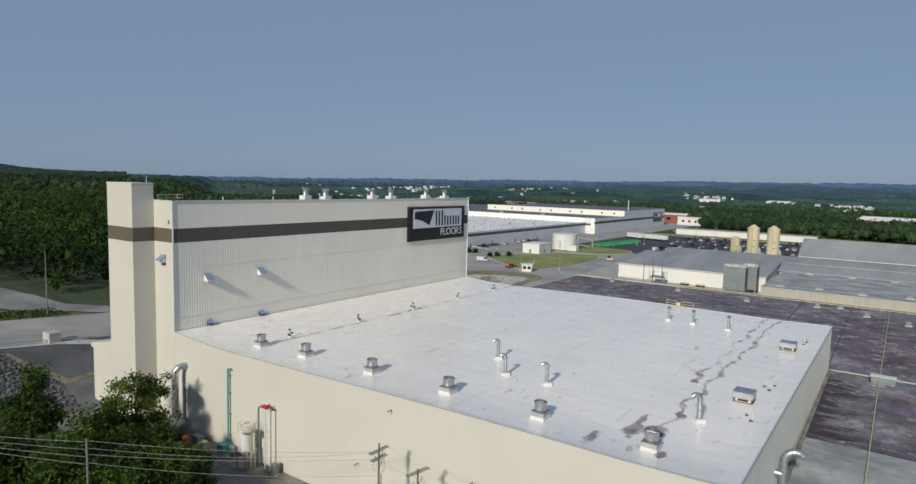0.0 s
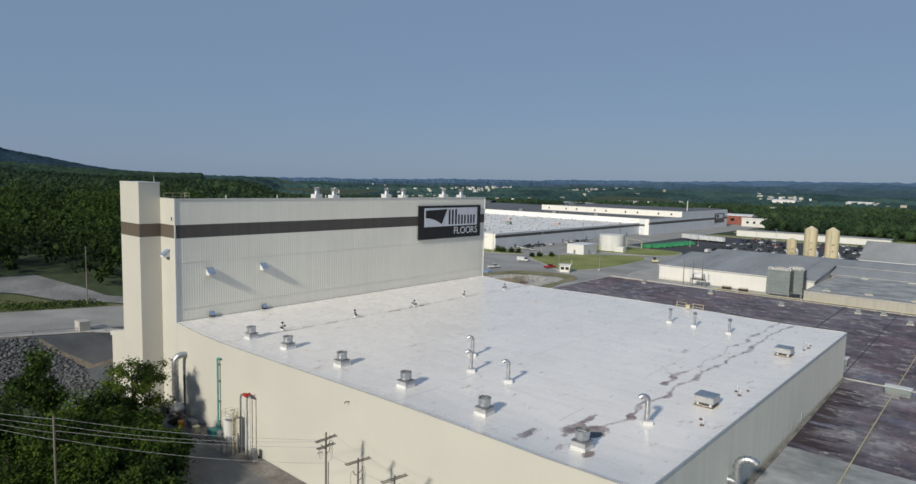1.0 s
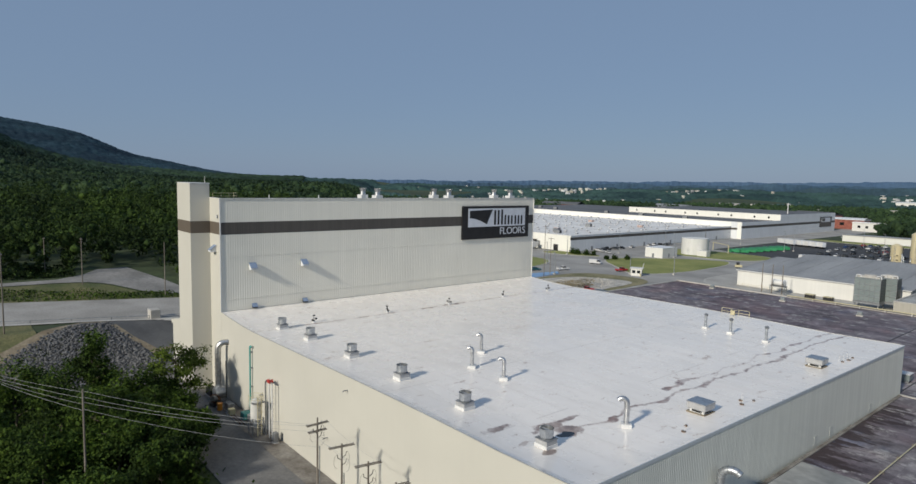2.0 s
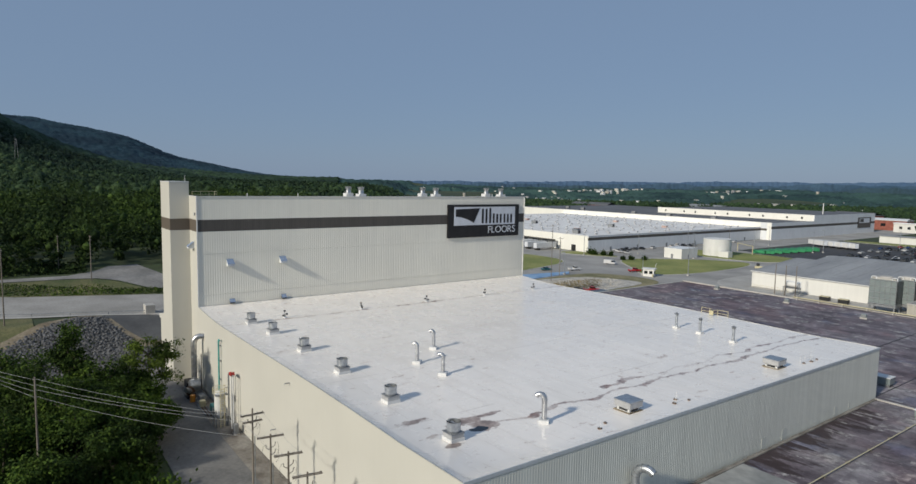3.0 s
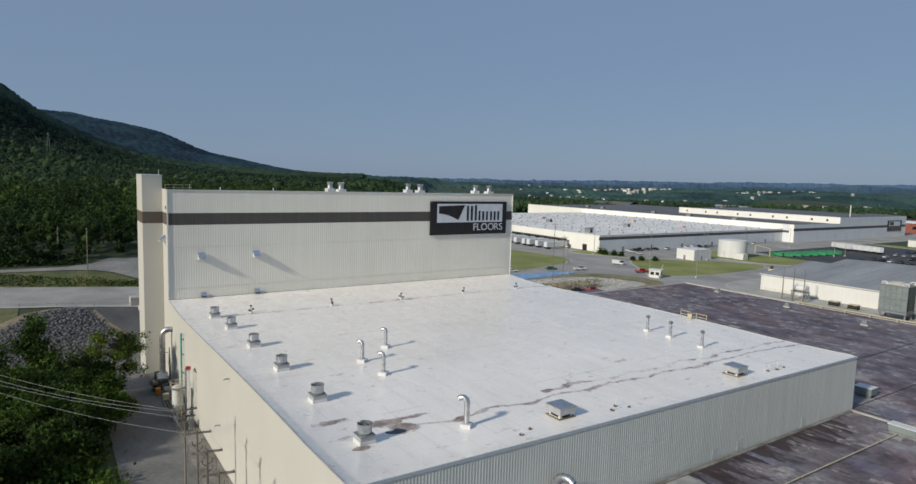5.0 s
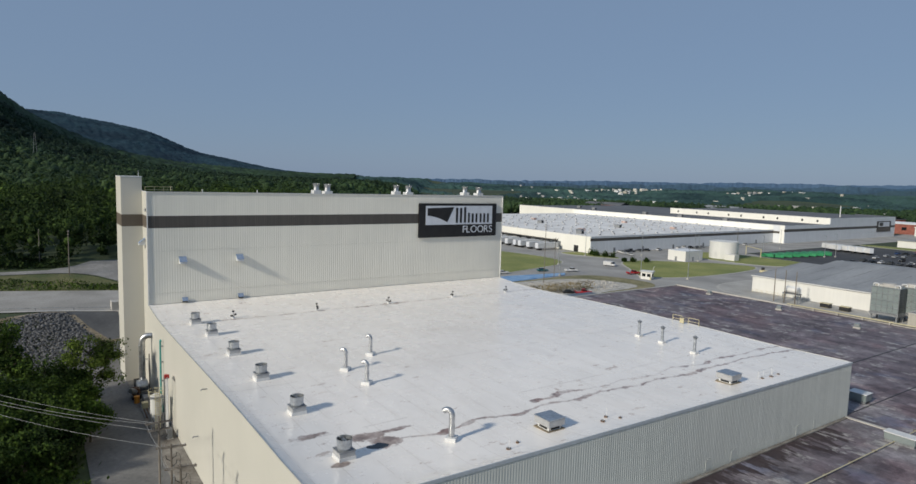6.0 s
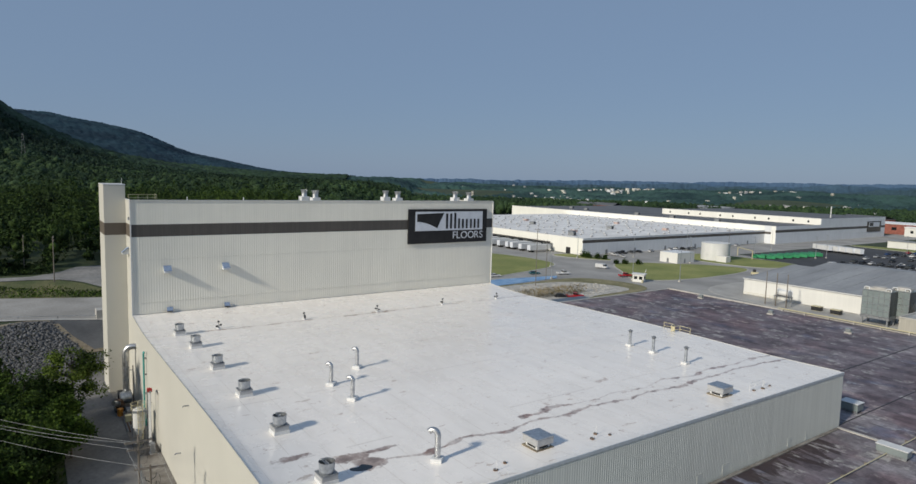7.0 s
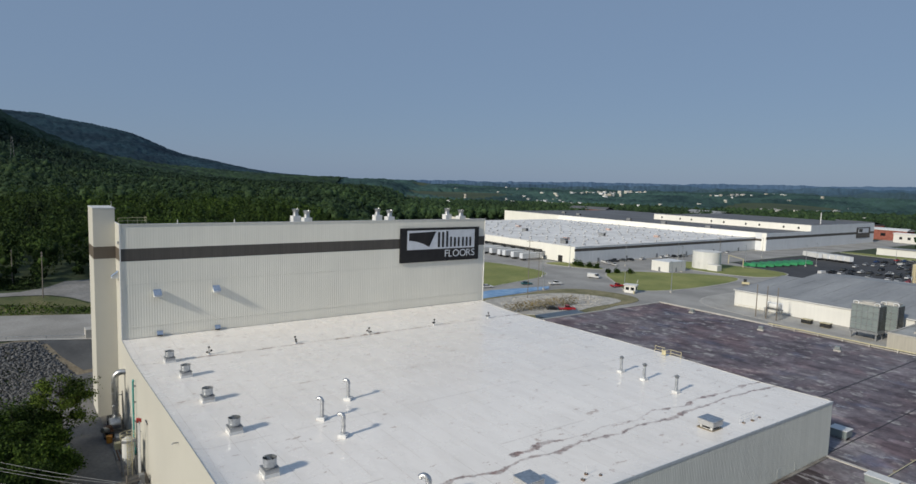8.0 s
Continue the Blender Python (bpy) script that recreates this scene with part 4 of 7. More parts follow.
g = guard_rail("guard_rail", [(0, 0), (-0.9, 4.6), (-2.6, 4.6)], "pale yellow guard rail on the tall roof edge")
g.matrix_basis = pose(-92.9, 49.7, 33.72)
bm = bmesh.new()
tube(bm, ((0, 0, 0), (0, 0, 1.1)), 0.05, 6, 0.02)
ant = thing("lightning_rod", "thin pale rod on the stair tower roof", "rod", (-94.6, 48.9, TTOP + 0.14))
part("rod", bm, WHITETRIM, ant)
for y in (58.5, 68.3, 79.0, 100.0, 117.0):
    pv = thing("vent_pipe", "small pale vent pipe on the roof edge", "pipe", (-89.4, y, STOP - 0.26), group="small pipes on the tall roof")
    bm = bmesh.new()
    drum(bm, 0, 0, 0, 0.85, 0.09, seg=8)
    part("pipe", bm, WHITETRIM, pv)


# ---- things on the white roof ----
def fan():
    t = thing("roof_fan", "galvanised upblast exhaust fan on a square kerb on the white roof", "exhaust fan", group="exhaust fans")
    boxed("kerb", COPING, t, -0.8, -0.8, -0.05, 0.8, 0.8, 0.78, bevel=0.02)
    boxed("flange", WHITETRIM, t, -0.87, -0.87, -0.03, 0.87, 0.87, 0.34)
    boxed("cap", DULLSTEEL, t, -0.86, -0.86, 0.785, 0.86, 0.86, 0.84)
    bm = bmesh.new()
    drum(bm, 0, 0, 0.84, 1.0, 0.64, 0.72, 24, cap=False)
    drum(bm, 0, 0, 1.0, 1.85, 0.72, 0.76, 24, cap=False)
    drum(bm, 0, 0, 1.0, 1.85, 0.68, 0.72, 24, cap=False)
    part("wind_band", bm, GALV, t)
    bm = bmesh.new()
    drum(bm, 0, 0, 1.3, 1.33, 0.69, seg=24)
    part("damper", bm, BLACKSTEEL, t, "dark damper disc")
    for s in (-1, 1):
        bm = bmesh.new()
        box(bm, -0.62, s * 0.04 - 0.02, 1.36, 0.62, s * 0.04 + 0.02, 1.72)
        bmesh.ops.rotate(bm, verts=bm.verts, cent=(0, 0, 1.36), matrix=Matrix.Rotation(s * 0.5, 3, "X"))
        part("flap", bm, GALV, t)
    bm = bmesh.new()
    drum(bm, 0, 0, 1.33, 1.6, 0.16, seg=10)
    part("motor", bm, DULLSTEEL, t)
    return t


f0 = fan()
f0.matrix_basis = pose(-17.8, 54.3, roof_z(-17.8)) @ Matrix.Diagonal((0.88, 0.88, 0.95, 1))
for x in (-29.2, -40.85, -52.6, -64.7, -73.7):
    copy_thing(f0, pose(x, 54.3 if x > -70 else 53.9, roof_z(x)))


def gooseneck(height, r):
    t = thing("gooseneck_vent", "shiny steel gooseneck vent pipe on the white roof", "vent pipe", group="gooseneck vents")
    boxed("kerb", WHITETRIM, t, -0.5, -0.5, -0.05, 0.5, 0.5, 0.36, bevel=0.02)
    bm = bmesh.new()
    turn = r * 1.65
    bend = [(0, 0, 0.3), (0, 0, height * 0.4), (0, 0, height - turn - r)]
    for k in range(1, 11):
        a = k * math.pi * 0.8 / 10
        bend.append((-turn * (1 - math.cos(a)), 0, height - turn - r + turn * math.sin(a)))
    tube(bm, bend, r, 14)
    part("pipe", bm, STAINLESS, t)
    for z in (0.42, height * 0.42, height - turn - r - 0.05):
        bm = bmesh.new()
        drum(bm, 0, 0, z, z + 0.06, r + 0.03, seg=14)
        part("band", bm, GALV, t)
    return t


n0 = gooseneck(2.8, 0.22)
n0.matrix_basis = pose(-33.5, 64.1, roof_z(-33.5), 0, 0, 40)
copy_thing(n0, pose(-39.25, 64.05, roof_z(-39.25), 0, 0, 40))
copy_thing(n0, pose(-43.7, 69.6, roof_z(-43.7), 0, 0, 40))
n1 = gooseneck(3.1, 0.27)
n1.matrix_basis = pose(-16.05, 64.05, roof_z(-16), 0, 0, 40)


def stack():
    t = thing("flue_stack", "slim pale flue stack with a dark rain cap", "flue", group="flue stacks")
    boxed("kerb", WHITETRIM, t, -0.45, -0.45, -0.05, 0.45, 0.45, 0.3, bevel=0.02)
    bm = bmesh.new()
    drum(bm, 0, 0, 0.28, 2.1, 0.22, 0.2, 14)
    part("pipe", bm, GALV, t)
    bm = bmesh.new()
    drum(bm, 0, 0, 2.1, 2.26, 0.26, seg=14)
    part("collar", bm, DULLSTEEL, t)
    bm = bmesh.new()
    drum(bm, 0, 0, 2.36, 2.6, 0.4, 0.05, 14)
    part("rain_cap", bm, DULLSTEEL, t, "dark conical rain cap")
    for k in range(3):
        a = k * math.tau / 3
        bm = bmesh.new()
        tube(bm, ((0.23 * math.cos(a), 0.23 * math.sin(a), 2.2), (0.3 * math.cos(a), 0.3 * math.sin(a), 2.4)), 0.02, 5)
        part("strut", bm, DULLSTEEL, t)
    return t


s0 = stack()
s0.matrix_basis = pose(-33.15, 110.7, roof_z(-33))
copy_thing(s0, pose(-28.9, 110.8, roof_z(-29)))
copy_thing(s0, pose(-23.0, 110.3, roof_z(-23)))


def low_hood():
    t = thing("roof_intake", "low grey intake hood on a pale kerb on the white roof", "vent", group="intake hoods")
    for sx in (-1, 1):
        boxed("skid", DIRT, t, sx * 0.95 - 0.1, -1.1, -0.02, sx * 0.95 + 0.1, 1.1, 0.1, label="tan timber skid")
        boxed("skid", DIRT, t, -0.84, sx * 1.0 - 0.1, -0.02, 0.84, sx * 1.0 + 0.1, 0.1, label="tan timber skid")
    boxed("kerb", WHITETRIM, t, -0.8, -0.8, -0.02, 0.8, 0.8, 0.42)
    for sx in (-1, 1):
        boxed("grille", BLACKSTEEL, t, sx * 0.805 - 0.01, -0.55, 0.14, sx * 0.805 + 0.01, 0.55, 0.34)
        boxed("grille", BLACKSTEEL, t, -0.55, sx * 0.805 - 0.01, 0.14, 0.55, sx * 0.805 + 0.01, 0.34)
    bm = bmesh.new()
    box(bm, -1.05, -1.05, 0.45, 1.05, 1.05, 1.12)
    part("hood", bm, COPING, t, bevel=0.04)
    bm = bmesh.new()
    box(bm, -1.08, -1.08, 1.125, 1.08, 1.08, 1.2)
    part("lid", bm, GALV, t, "dull galvanised lid")
    return t


i0 = low_hood()
i0.matrix_basis = pose(-13.6, 73.8, roof_z(-13.6), 0, 0, 0)
copy_thing(i0, pose(-12.9, 102.6, roof_z(-12.9)))


def drain_post():
    t = thing("roof_drain", "small roof drain with black dome strainers on the white roof", "drain", group="roof drains")
    bm = bmesh.new()
    drum(bm, 0, 0, 0, 0.22, 0.3, 0.2, seg=10)
    part("base", bm, WHITETRIM, t)
    for dx, dy, z in ((0.05, 0.34, 0.62), (0.1, -0.3, 0.45), (-0.08, 0.02, 1.15)):
        bm = bmesh.new()
        bmesh.ops.create_icosphere(bm, subdivisions=2, radius=0.23, matrix=Matrix.Translation((dx, dy, z)) @ Matrix.Diagonal((0.9, 0.9, 0.75, 1)))
        part("dome", bm, BLACKSTEEL, t, "black dome strainer")
        bm = bmesh.new()
        tube(bm, ((0, 0, 0.15), (dx * 0.7, dy * 0.3, z * 0.6), (dx, dy, z)), 0.04, 5)
        part("arm", bm, BLACKSTEEL, t)
    return t


d0 = drain_post()
for k, (x, y) in enumerate(((-74.9, 60.0), (-74.6, 74.4), (-74.3, 88.6), (-74.3, 103.2), (-74.2, 117.0))):
    if k == 0:
        d0.matrix_basis = pose(x, y, roof_z(x))
    else:
        copy_thing(d0, pose(x, y, roof_z(x), 0, 0, k * 70))
for x, y, r in ((-11.7, 67.2, 0.22), (-12.4, 68.8, 0.16), (-11.9, 79.4, 0.22), (-12.6, 80.6, 0.2), (-11.6, 81.6, 0.16), (-11.4, 107.5, 0.2), (-11.2, 109.2, 0.24), (-11.3, 111.0, 0.16)):
    p = thing("roof_stub", "small rusty pipe stub in the white roof", "pipe", (x, y, roof_z(x)), group="pipe stubs")
    bm = bmesh.new()
    drum(bm, 0, 0, -0.02, 0.12, r, seg=10)
    part("flange", bm, RUST, p)
    bm = bmesh.new()
    drum(bm, 0, 0, 0.1, 0.2, r * 0.5, seg=10)
    part("pipe", bm, DULLSTEEL, p)
    if r > 0.18:
        bm = bmesh.new()
        tube(bm, ((0.1, 0, 0.05), (0.1, 0, 0.95)), 0.025, 5)
        part("marker_rod", bm, WHITETRIM, p, "thin white marker rod")
wf = thing("wire_frame", "thin white wire frame standing on the white roof", "frame", (-11.7, 108.6, roof_z(-11.7)))
for y in (-1.5, 1.5):
    bm = bmesh.new()
    tube(bm, ((0, y, 0), (0, y, 0.95)), 0.03, 5)
    part("post", bm, WHITETRIM, wf)
for z in (0.5, 0.93):
    bm = bmesh.new()
    tube(bm, ((0, -1.5, z), (0, 1.5, z)), 0.025, 5)
    part("rail", bm, WHITETRIM, wf)
rl = thing("roof_ladder_gate", "pale yellow guard rail and swing gate at a roof ladder", "railing", (-35.4, 125.6, 14.15))
for a, b in (((-2.6, 0.0), (-0.6, 0.0)), ((0.6, 0.0), (2.6, 0.0)), ((-0.6, 0.0), (-0.35, -1.1)), ((0.6, 0.0), (0.35, -1.1))):
    for z in (0.5, 1.08):
        bm = bmesh.new()
        tube(bm, ((*a, z), (*b, z)), 0.045, 6)
        part("rail", bm, YELLOW, rl)
for x, y in ((-2.6, 0), (-0.6, 0), (0.6, 0), (2.6, 0), (-0.35, -1.1), (0.35, -1.1)):
    bm = bmesh.new()
    tube(bm, ((x, y, -0.1), (x, y, 1.12)), 0.05, 6)
    part("post", bm, YELLOW, rl)
boxed("gate", YELLOW, rl, -0.35, -1.16, 0.2, 0.35, -1.08, 1.0)

pd = thing("puddle", "small dark puddle of standing water on the white roof", "puddle", (-18.4, 57.8, roof_z(-18.4) + 0.006))
bm = bmesh.new()
edge = [(0.62 * (1 + 0.28 * math.sin(3 * a + 1) + 0.15 * math.sin(5 * a)) * math.cos(a), 0.95 * (1 + 0.2 * math.sin(2 * a)) * math.sin(a)) for a in np.linspace(0, math.tau, 26)[:-1]]
prism(bm, edge, -0.02, 0.004)
part("water", bm, GLASS, pd)

# ---- things on the dark roof ----
el = thing("elbow_duct", "large segmented steel elbow duct beside the ribbed wall", "duct", (-8.6, 68.9, ROOFZ))
for k in range(5):
    bm = bmesh.new()
    tube(bm, ((0, 0, 0.25 + k * 0.72), (0, 0, 0.98 + k * 0.72)), 0.39, 16)
    part("duct", bm, GALV, el)
    bm = bmesh.new()
    drum(bm, 0, 0, 0.93 + k * 0.72, 0.99 + k * 0.72, 0.42, seg=16)
    part("band", bm, DULLSTEEL, el)
gores = [(0.95 - 0.95 * math.cos(a), 0.25 * (1 - math.cos(a)), 3.85 + 0.95 * math.sin(a)) for a in np.linspace(0, 2.4, 7)]
bm = bmesh.new()
tube(bm, gores, 0.39, 16)
part("elbow", bm, GALV, el)
for a, b in zip(gores[1:-1], gores[2:]):
    a, b = Vector(a), Vector(b)
    bm = bmesh.new()
    tube(bm, (a, a + (b - a) * 0.16), 0.41, 16)
    part("gore_seam", bm, DULLSTEEL, el)
bm = bmesh.new()
tube(bm, (Vector(gores[-1]), Vector(gores[-1]) + (Vector(gores[-1]) - Vector(gores[-2])) * 0.12), 0.36, 16)
part("mouth", bm, BLACKSTEEL, el, "dark open mouth")
bm = bmesh.new()
tube(bm, ((0, 0, 2.3), (-0.9, 0, 2.3)), 0.42, 14)
part("branch", bm, GALV, el)
boxed("kerb", WHITETRIM, el, -0.75, -0.75, -0.02, 0.75, 0.75, 0.3)


def block_unit(name, label, at, dims, top=None):
    t = thing(name, label, "roof unit", at, group="units on the dark roof")
    w, d, h = dims
    boxed("casing", top or GREYWALL, t, -w / 2, -d / 2, 0.35, w / 2, d / 2, h, bevel=0.04)
    for s in (-1, 1):
        boxed("skid", DULLSTEEL, t, -w / 2 + 0.1, s * d * 0.35 - 0.1, -0.01, w / 2 - 0.1, s * d * 0.35 + 0.1, 0.345)
    boxed("lid", WHITETRIM, t, -w / 2 - 0.08, -d / 2 - 0.08, h + 0.003, w / 2 + 0.08, d / 2 + 0.08, h + 0.09)
    return t


block_unit("roof_unit", "long weathered grey roof unit on the dark roof", (-0.9, 121.7, ROOFZ), (3.4, 1.5, 1.2), TOWERSTEEL)
block_unit("roof_unit", "weathered blue-grey roof unit beside the hall wall", (-10.9, 134.2, ROOFZ), (2.4, 2.0, 1.4), TOWERSTEEL)


def roof_hatch():
    t = thing("roof_ventilator", "small grey hooded ventilator on the dark roof", "vent", group="ventilators on the dark roof")
    boxed("kerb", KERB, t, -0.75, -0.6, -0.02, 0.75, 0.6, 0.3)
    boxed("hood", TOWERSTEEL, t, -0.55, -0.45, 0.352, 0.55, 0.45, 1.1, bevel=0.06)
    boxed("louvre", DULLSTEEL, t, -0.4, -0.48, 0.5, 0.4, -0.452, 0.95)
    return t


h0 = roof_hatch()
h0.matrix_basis = pose(-76.4, 195.0, ROOFZ)
for x, y in ((-54.2, 192.0), (-34.0, 188.0), (-17.0, 192.0), (-5.5, 186.0), (-11.8, 194.5), (3.0, 180.0)):
    copy_thing(h0, pose(x, y, ROOFZ, 0, 0, 8))
pr = thing("pipe_run", "long thin pale pipe across the dark roof on small blocks", "pipe", (-1.8, 100, ROOFZ))
bm = bmesh.new()
tube(bm, ((0, -45, 0.28), (0.2, 0, 0.28), (1.0, 98, 0.28)), 0.07, 6)
part("pipe", bm, YELLOW, pr)
for k in range(24):
    boxed("block", TIMBER, pr, -0.2 + 0.01 * k, -44 + k * 6, -0.01, 0.2 + 0.01 * k, -43.7 + k * 6, 0.21)
pr = thing("pipe_rack", "pale yellow pipes in a row along the roof edge", "pipes", (-20, 199.0, ROOFZ))
for dy in (0.0, 0.28, 0.55):
    bm = bmesh.new()
    tube(bm, ((-36, dy, 0.62), (78, dy, 0.62)), 0.09, 6)
    part("pipe", bm, YELLOW, pr)
for k in range(20):
    boxed("support", KERB, pr, -35 + k * 5.8, -0.15, -0.01, -34.7 + k * 5.8, 0.7, 0.53)

# ---- far warehouse ----
far = thing("far_warehouse", "very long white warehouse with dark bands and stepped flat roofs", "warehouse", (-300, 450, 0))


def fb(name, material, *dims, label=""):
    return at_home(boxed(name, material, far, *dims, label=label), far)


fb("front_wall", FARWALL, -400, 280, 0, -204.3, 280.4, 8.9)
fb("long_wall", GREYWALL, -204.3, 280, 0, -203.9, 461.9, 6.5)
fb("band", STRIPE, -204.32, 279.98, 6.5, -203.88, 461.9, 8.1, label="dark band along the wall")
fb("wall_top", GREYWALL, -204.3, 280, 8.1, -203.9, 461.9, 8.9)
fb("roof", FARWHITE, -400, 280.41, 8.0, -204.31, 461.9, 8.5, label="white flat roof dotted with small vents")
fb("coping", WHITETRIM, -400, 279.9, 8.905, -203.8, 280.5, 9.1)
fb("coping", WHITETRIM, -204.5, 280.51, 8.905, -203.8, 461.9, 9.1)
fb("rear_wall", FARWALL, -480, 462, 0, -204.3, 462.5, 12.2)
fb("rear_wall", GREYWALL, -204.29, 462, 0, -199.4, 462.5, 12.2)
fb("corner_pier", FARWALL, -199.39, 461.97, 0, -196.4, 462.5, 12.2)
fb("band", STRIPE, -204.2, 461.9, 6.6, -199.5, 461.99, 8.1)
fb("rear_side_wall", GREYWALL, -196.4, 462, 0, -196, 640, 7.8)
fb("band", STRIPE, -196.42, 461.98, 7.8, -195.98, 640, 9.7)
fb("rear_side_top", GREYWALL, -196.4, 462, 9.7, -196, 640, 12.2)
fb("rear_roof", GREYROOF, -480, 462.51, 11.2, -196.41, 640, 11.8, label="dark grey flat roof")
fb("coping", WHITETRIM, -480, 461.9, 12.21, -195.9, 462.6, 12.45)
fb("clerestory_wall", FARWALL, -338, 526, 11.81, -196.4, 526.4, 16.6)
fb("clerestory_side", GREYWALL, -196.4, 526, 12.21, -196, 640, 16.6)
fb("clerestory_roof", GREYROOF, -338, 526.41, 15.8, -196.41, 640, 16.3)
fb("coping", WHITETRIM, -338, 525.9, 16.61, -195.9, 526.5, 16.85)
for k in range(9):
    fb("clerestory_window", GLASS, -330 + k * 15.5 + (k % 2) * 4, 525.96, 13.3, -328.6 + k * 15.5 + (k % 2) * 4, 526.02, 14.9)
for k in range(9):
    fb("dock_door", DULLSTEEL, -300 + k * 8.6, 279.95, 0.9, -295.6 + k * 8.6, 280.02, 4.4)
fb("corner_door", BLACKSTEEL, -216.4, 279.95, 0, -213.0, 280.02, 3.4)
for y in (298, 322, 350, 380, 410, 440):
    fb("wall_door", DULLSTEEL, -203.92, y, 0, -203.86, y + 1.6, 2.4)
fb("canopy", BLACKSTEEL, -302, 276.5, 4.7, -229, 279.9, 5.1, label="dark canopy over the docks")
sg = thing("far_sign", "dark square sign board on the far warehouse", "sign", (-195.9, 618, 9.2))
boxed("backing", SIGNBLACK, sg, -0.05, -13, -4.6, 0.2, 13, 4.2)
boxed("panel", SIGNWHITE, sg, 0.201, -10, -0.4, 0.25, 10, 3.4)
boxed("emblem", SIGNBLACK, sg, 0.252, -9, 0.2, 0.28, -2, 3.0)
vent = thing("roof_box", "small pale roof vent on the far white roof", "vent", (-216, 300, 8.5), group="small vents on the far roof")
boxed("casing", COPING, vent, -0.5, -0.5, 0, 0.5, 0.5, 0.7, bevel=0.05)
boxed("cap", GREYWALL, vent, -0.6, -0.6, 0.702, 0.6, 0.6, 0.82)
rng = random.Random(4)
for i in range(15):
    for j in range(15):
        x, y = -214 - i * 11.5 + rng.uniform(-2.5, 2.5), 288 + j * 11.8 + rng.uniform(-3, 3)
        if (i, j) != (0, 0):
            copy_thing(vent, pose(x, y, 8.5, 0, 0, rng.choice((0, 90))))
tint = thing("roof_skylight", "raised faded pink roof box on the far white roof", "roof unit", (-242, 312, 8.5), group="pink boxes on the far roof")
boxed("casing", PINKBOX, tint, -1.8, -1.3, 0, 1.8, 1.3, 1.5, bevel=0.05)
boxed("lid", GREYWALL, tint, -1.9, -1.4, 1.502, 1.9, 1.4, 1.65)
for x, y in ((-232, 388), (-286, 402), (-330, 350)):
    copy_thing(tint, pose(x, y, 8.5))
ac = thing("roof_plant", "grey roof plant box on the far roof", "roof unit", (-232, 300, 8.5), group="plant on the far roof")
boxed("casing", DULLSTEEL, ac, -1.9, -1.4, 0, 1.9, 1.4, 2.1, bevel=0.1)
boxed("grille", BLACKSTEEL, ac, 1.902, -1.0, 0.4, 1.95, 1.0, 1.7)
for x, y, z in ((-224, 292, 8.5), (-252, 356, 8.5), (-300, 330, 8.5), (-246, 470, 11.8), (-290, 475, 11.8), (-330, 480, 11.8), (-400, 490, 11.8), (-430, 500, 11.8)):
    copy_thing(ac, pose(x, y, z, 0, 0, 10))
fl = thing("far_chimney", "tall slim pale chimney beyond the far roof", "chimney", (-207, 565, 16.3))
bm = bmesh.new()
drum(bm, 0, 0, 0, 9, 0.42, 0.38, 10)
part("shaft", bm, WHITETRIM, fl)

# ---- tank, shed, booth ----
tk = thing("storage_tank", "round white steel storage tank with a low cone roof", "tank", (-161.5, 336, 0.1))
bm = bmesh.new()
drum(bm, 0, 0, 0, 9.0, 7.2, seg=40)
part("shell", bm, TANKWHITE, tk)
bm = bmesh.new()
drum(bm, 0, 0, 9.0, 9.35, 7.25, 0.5, 40)
part("cone_roof", bm, TANKWHITE, tk)
for z in (3.0, 6.0, 8.9):
    bm = bmesh.new()
    drum(bm, 0, 0, z, z + 0.12, 7.24, seg=40, cap=False)
    part("seam_ring", bm, WHITETRIM, tk)
boxed("valve_house", WHITEWALL, tk, 5.5, -7.5, 0, 11, -3.5, 3.0)
sh = thing("pump_house", "small white flat roofed pump house", "shed", (-165, 308, 0))
boxed("wall", WHITEWALL, sh, -5.2, -7, 0, 5.2, 7, 5.0)
boxed("roof", GREYWALL, sh, -5.25, -7.05, 5.002, 5.25, 7.05, 5.2)
boxed("door", DULLSTEEL, sh, 5.2, -1.5, 0, 5.26, -0.5, 2.1)
boxed("door", DULLSTEEL, sh, -1, -7.06, 0, 0.2, -7.0, 2.1)
bo = thing("guard_booth", "small white guard booth with dark windows at the gate", "booth", (-131.5, 236.5, 0), 25)
boxed("wall", WHITEWALL, bo, -2.2, -1.6, 0, 2.2, 1.6, 3.0)
boxed("roof", WHITETRIM, bo, -2.6, -2.0, 3.002, 2.6, 2.0, 3.3)
for x0, x1 in ((-1.7, -0.3), (0.3, 1.7)):
    boxed("window", GLASS, bo, x0, -1.63, 1.1, x1, -1.602, 2.3)
boxed("window", GLASS, bo, 2.202, -1.0, 1.1, 2.23, 1.0, 2.3)
br = thing("barrier", "yellow lifting barrier beside the gate booth", "barrier", (-128.6, 235, 0))
boxed("post", YELLOW, br, -0.25, -0.25, 0, 0.25, 0.25, 1.2)
bm = bmesh.new()
tube(bm, ((0, 0, 1.0), (0.6, 1.2, 5.6)), 0.08, 6)
part("arm", bm, WHITETRIM, br)


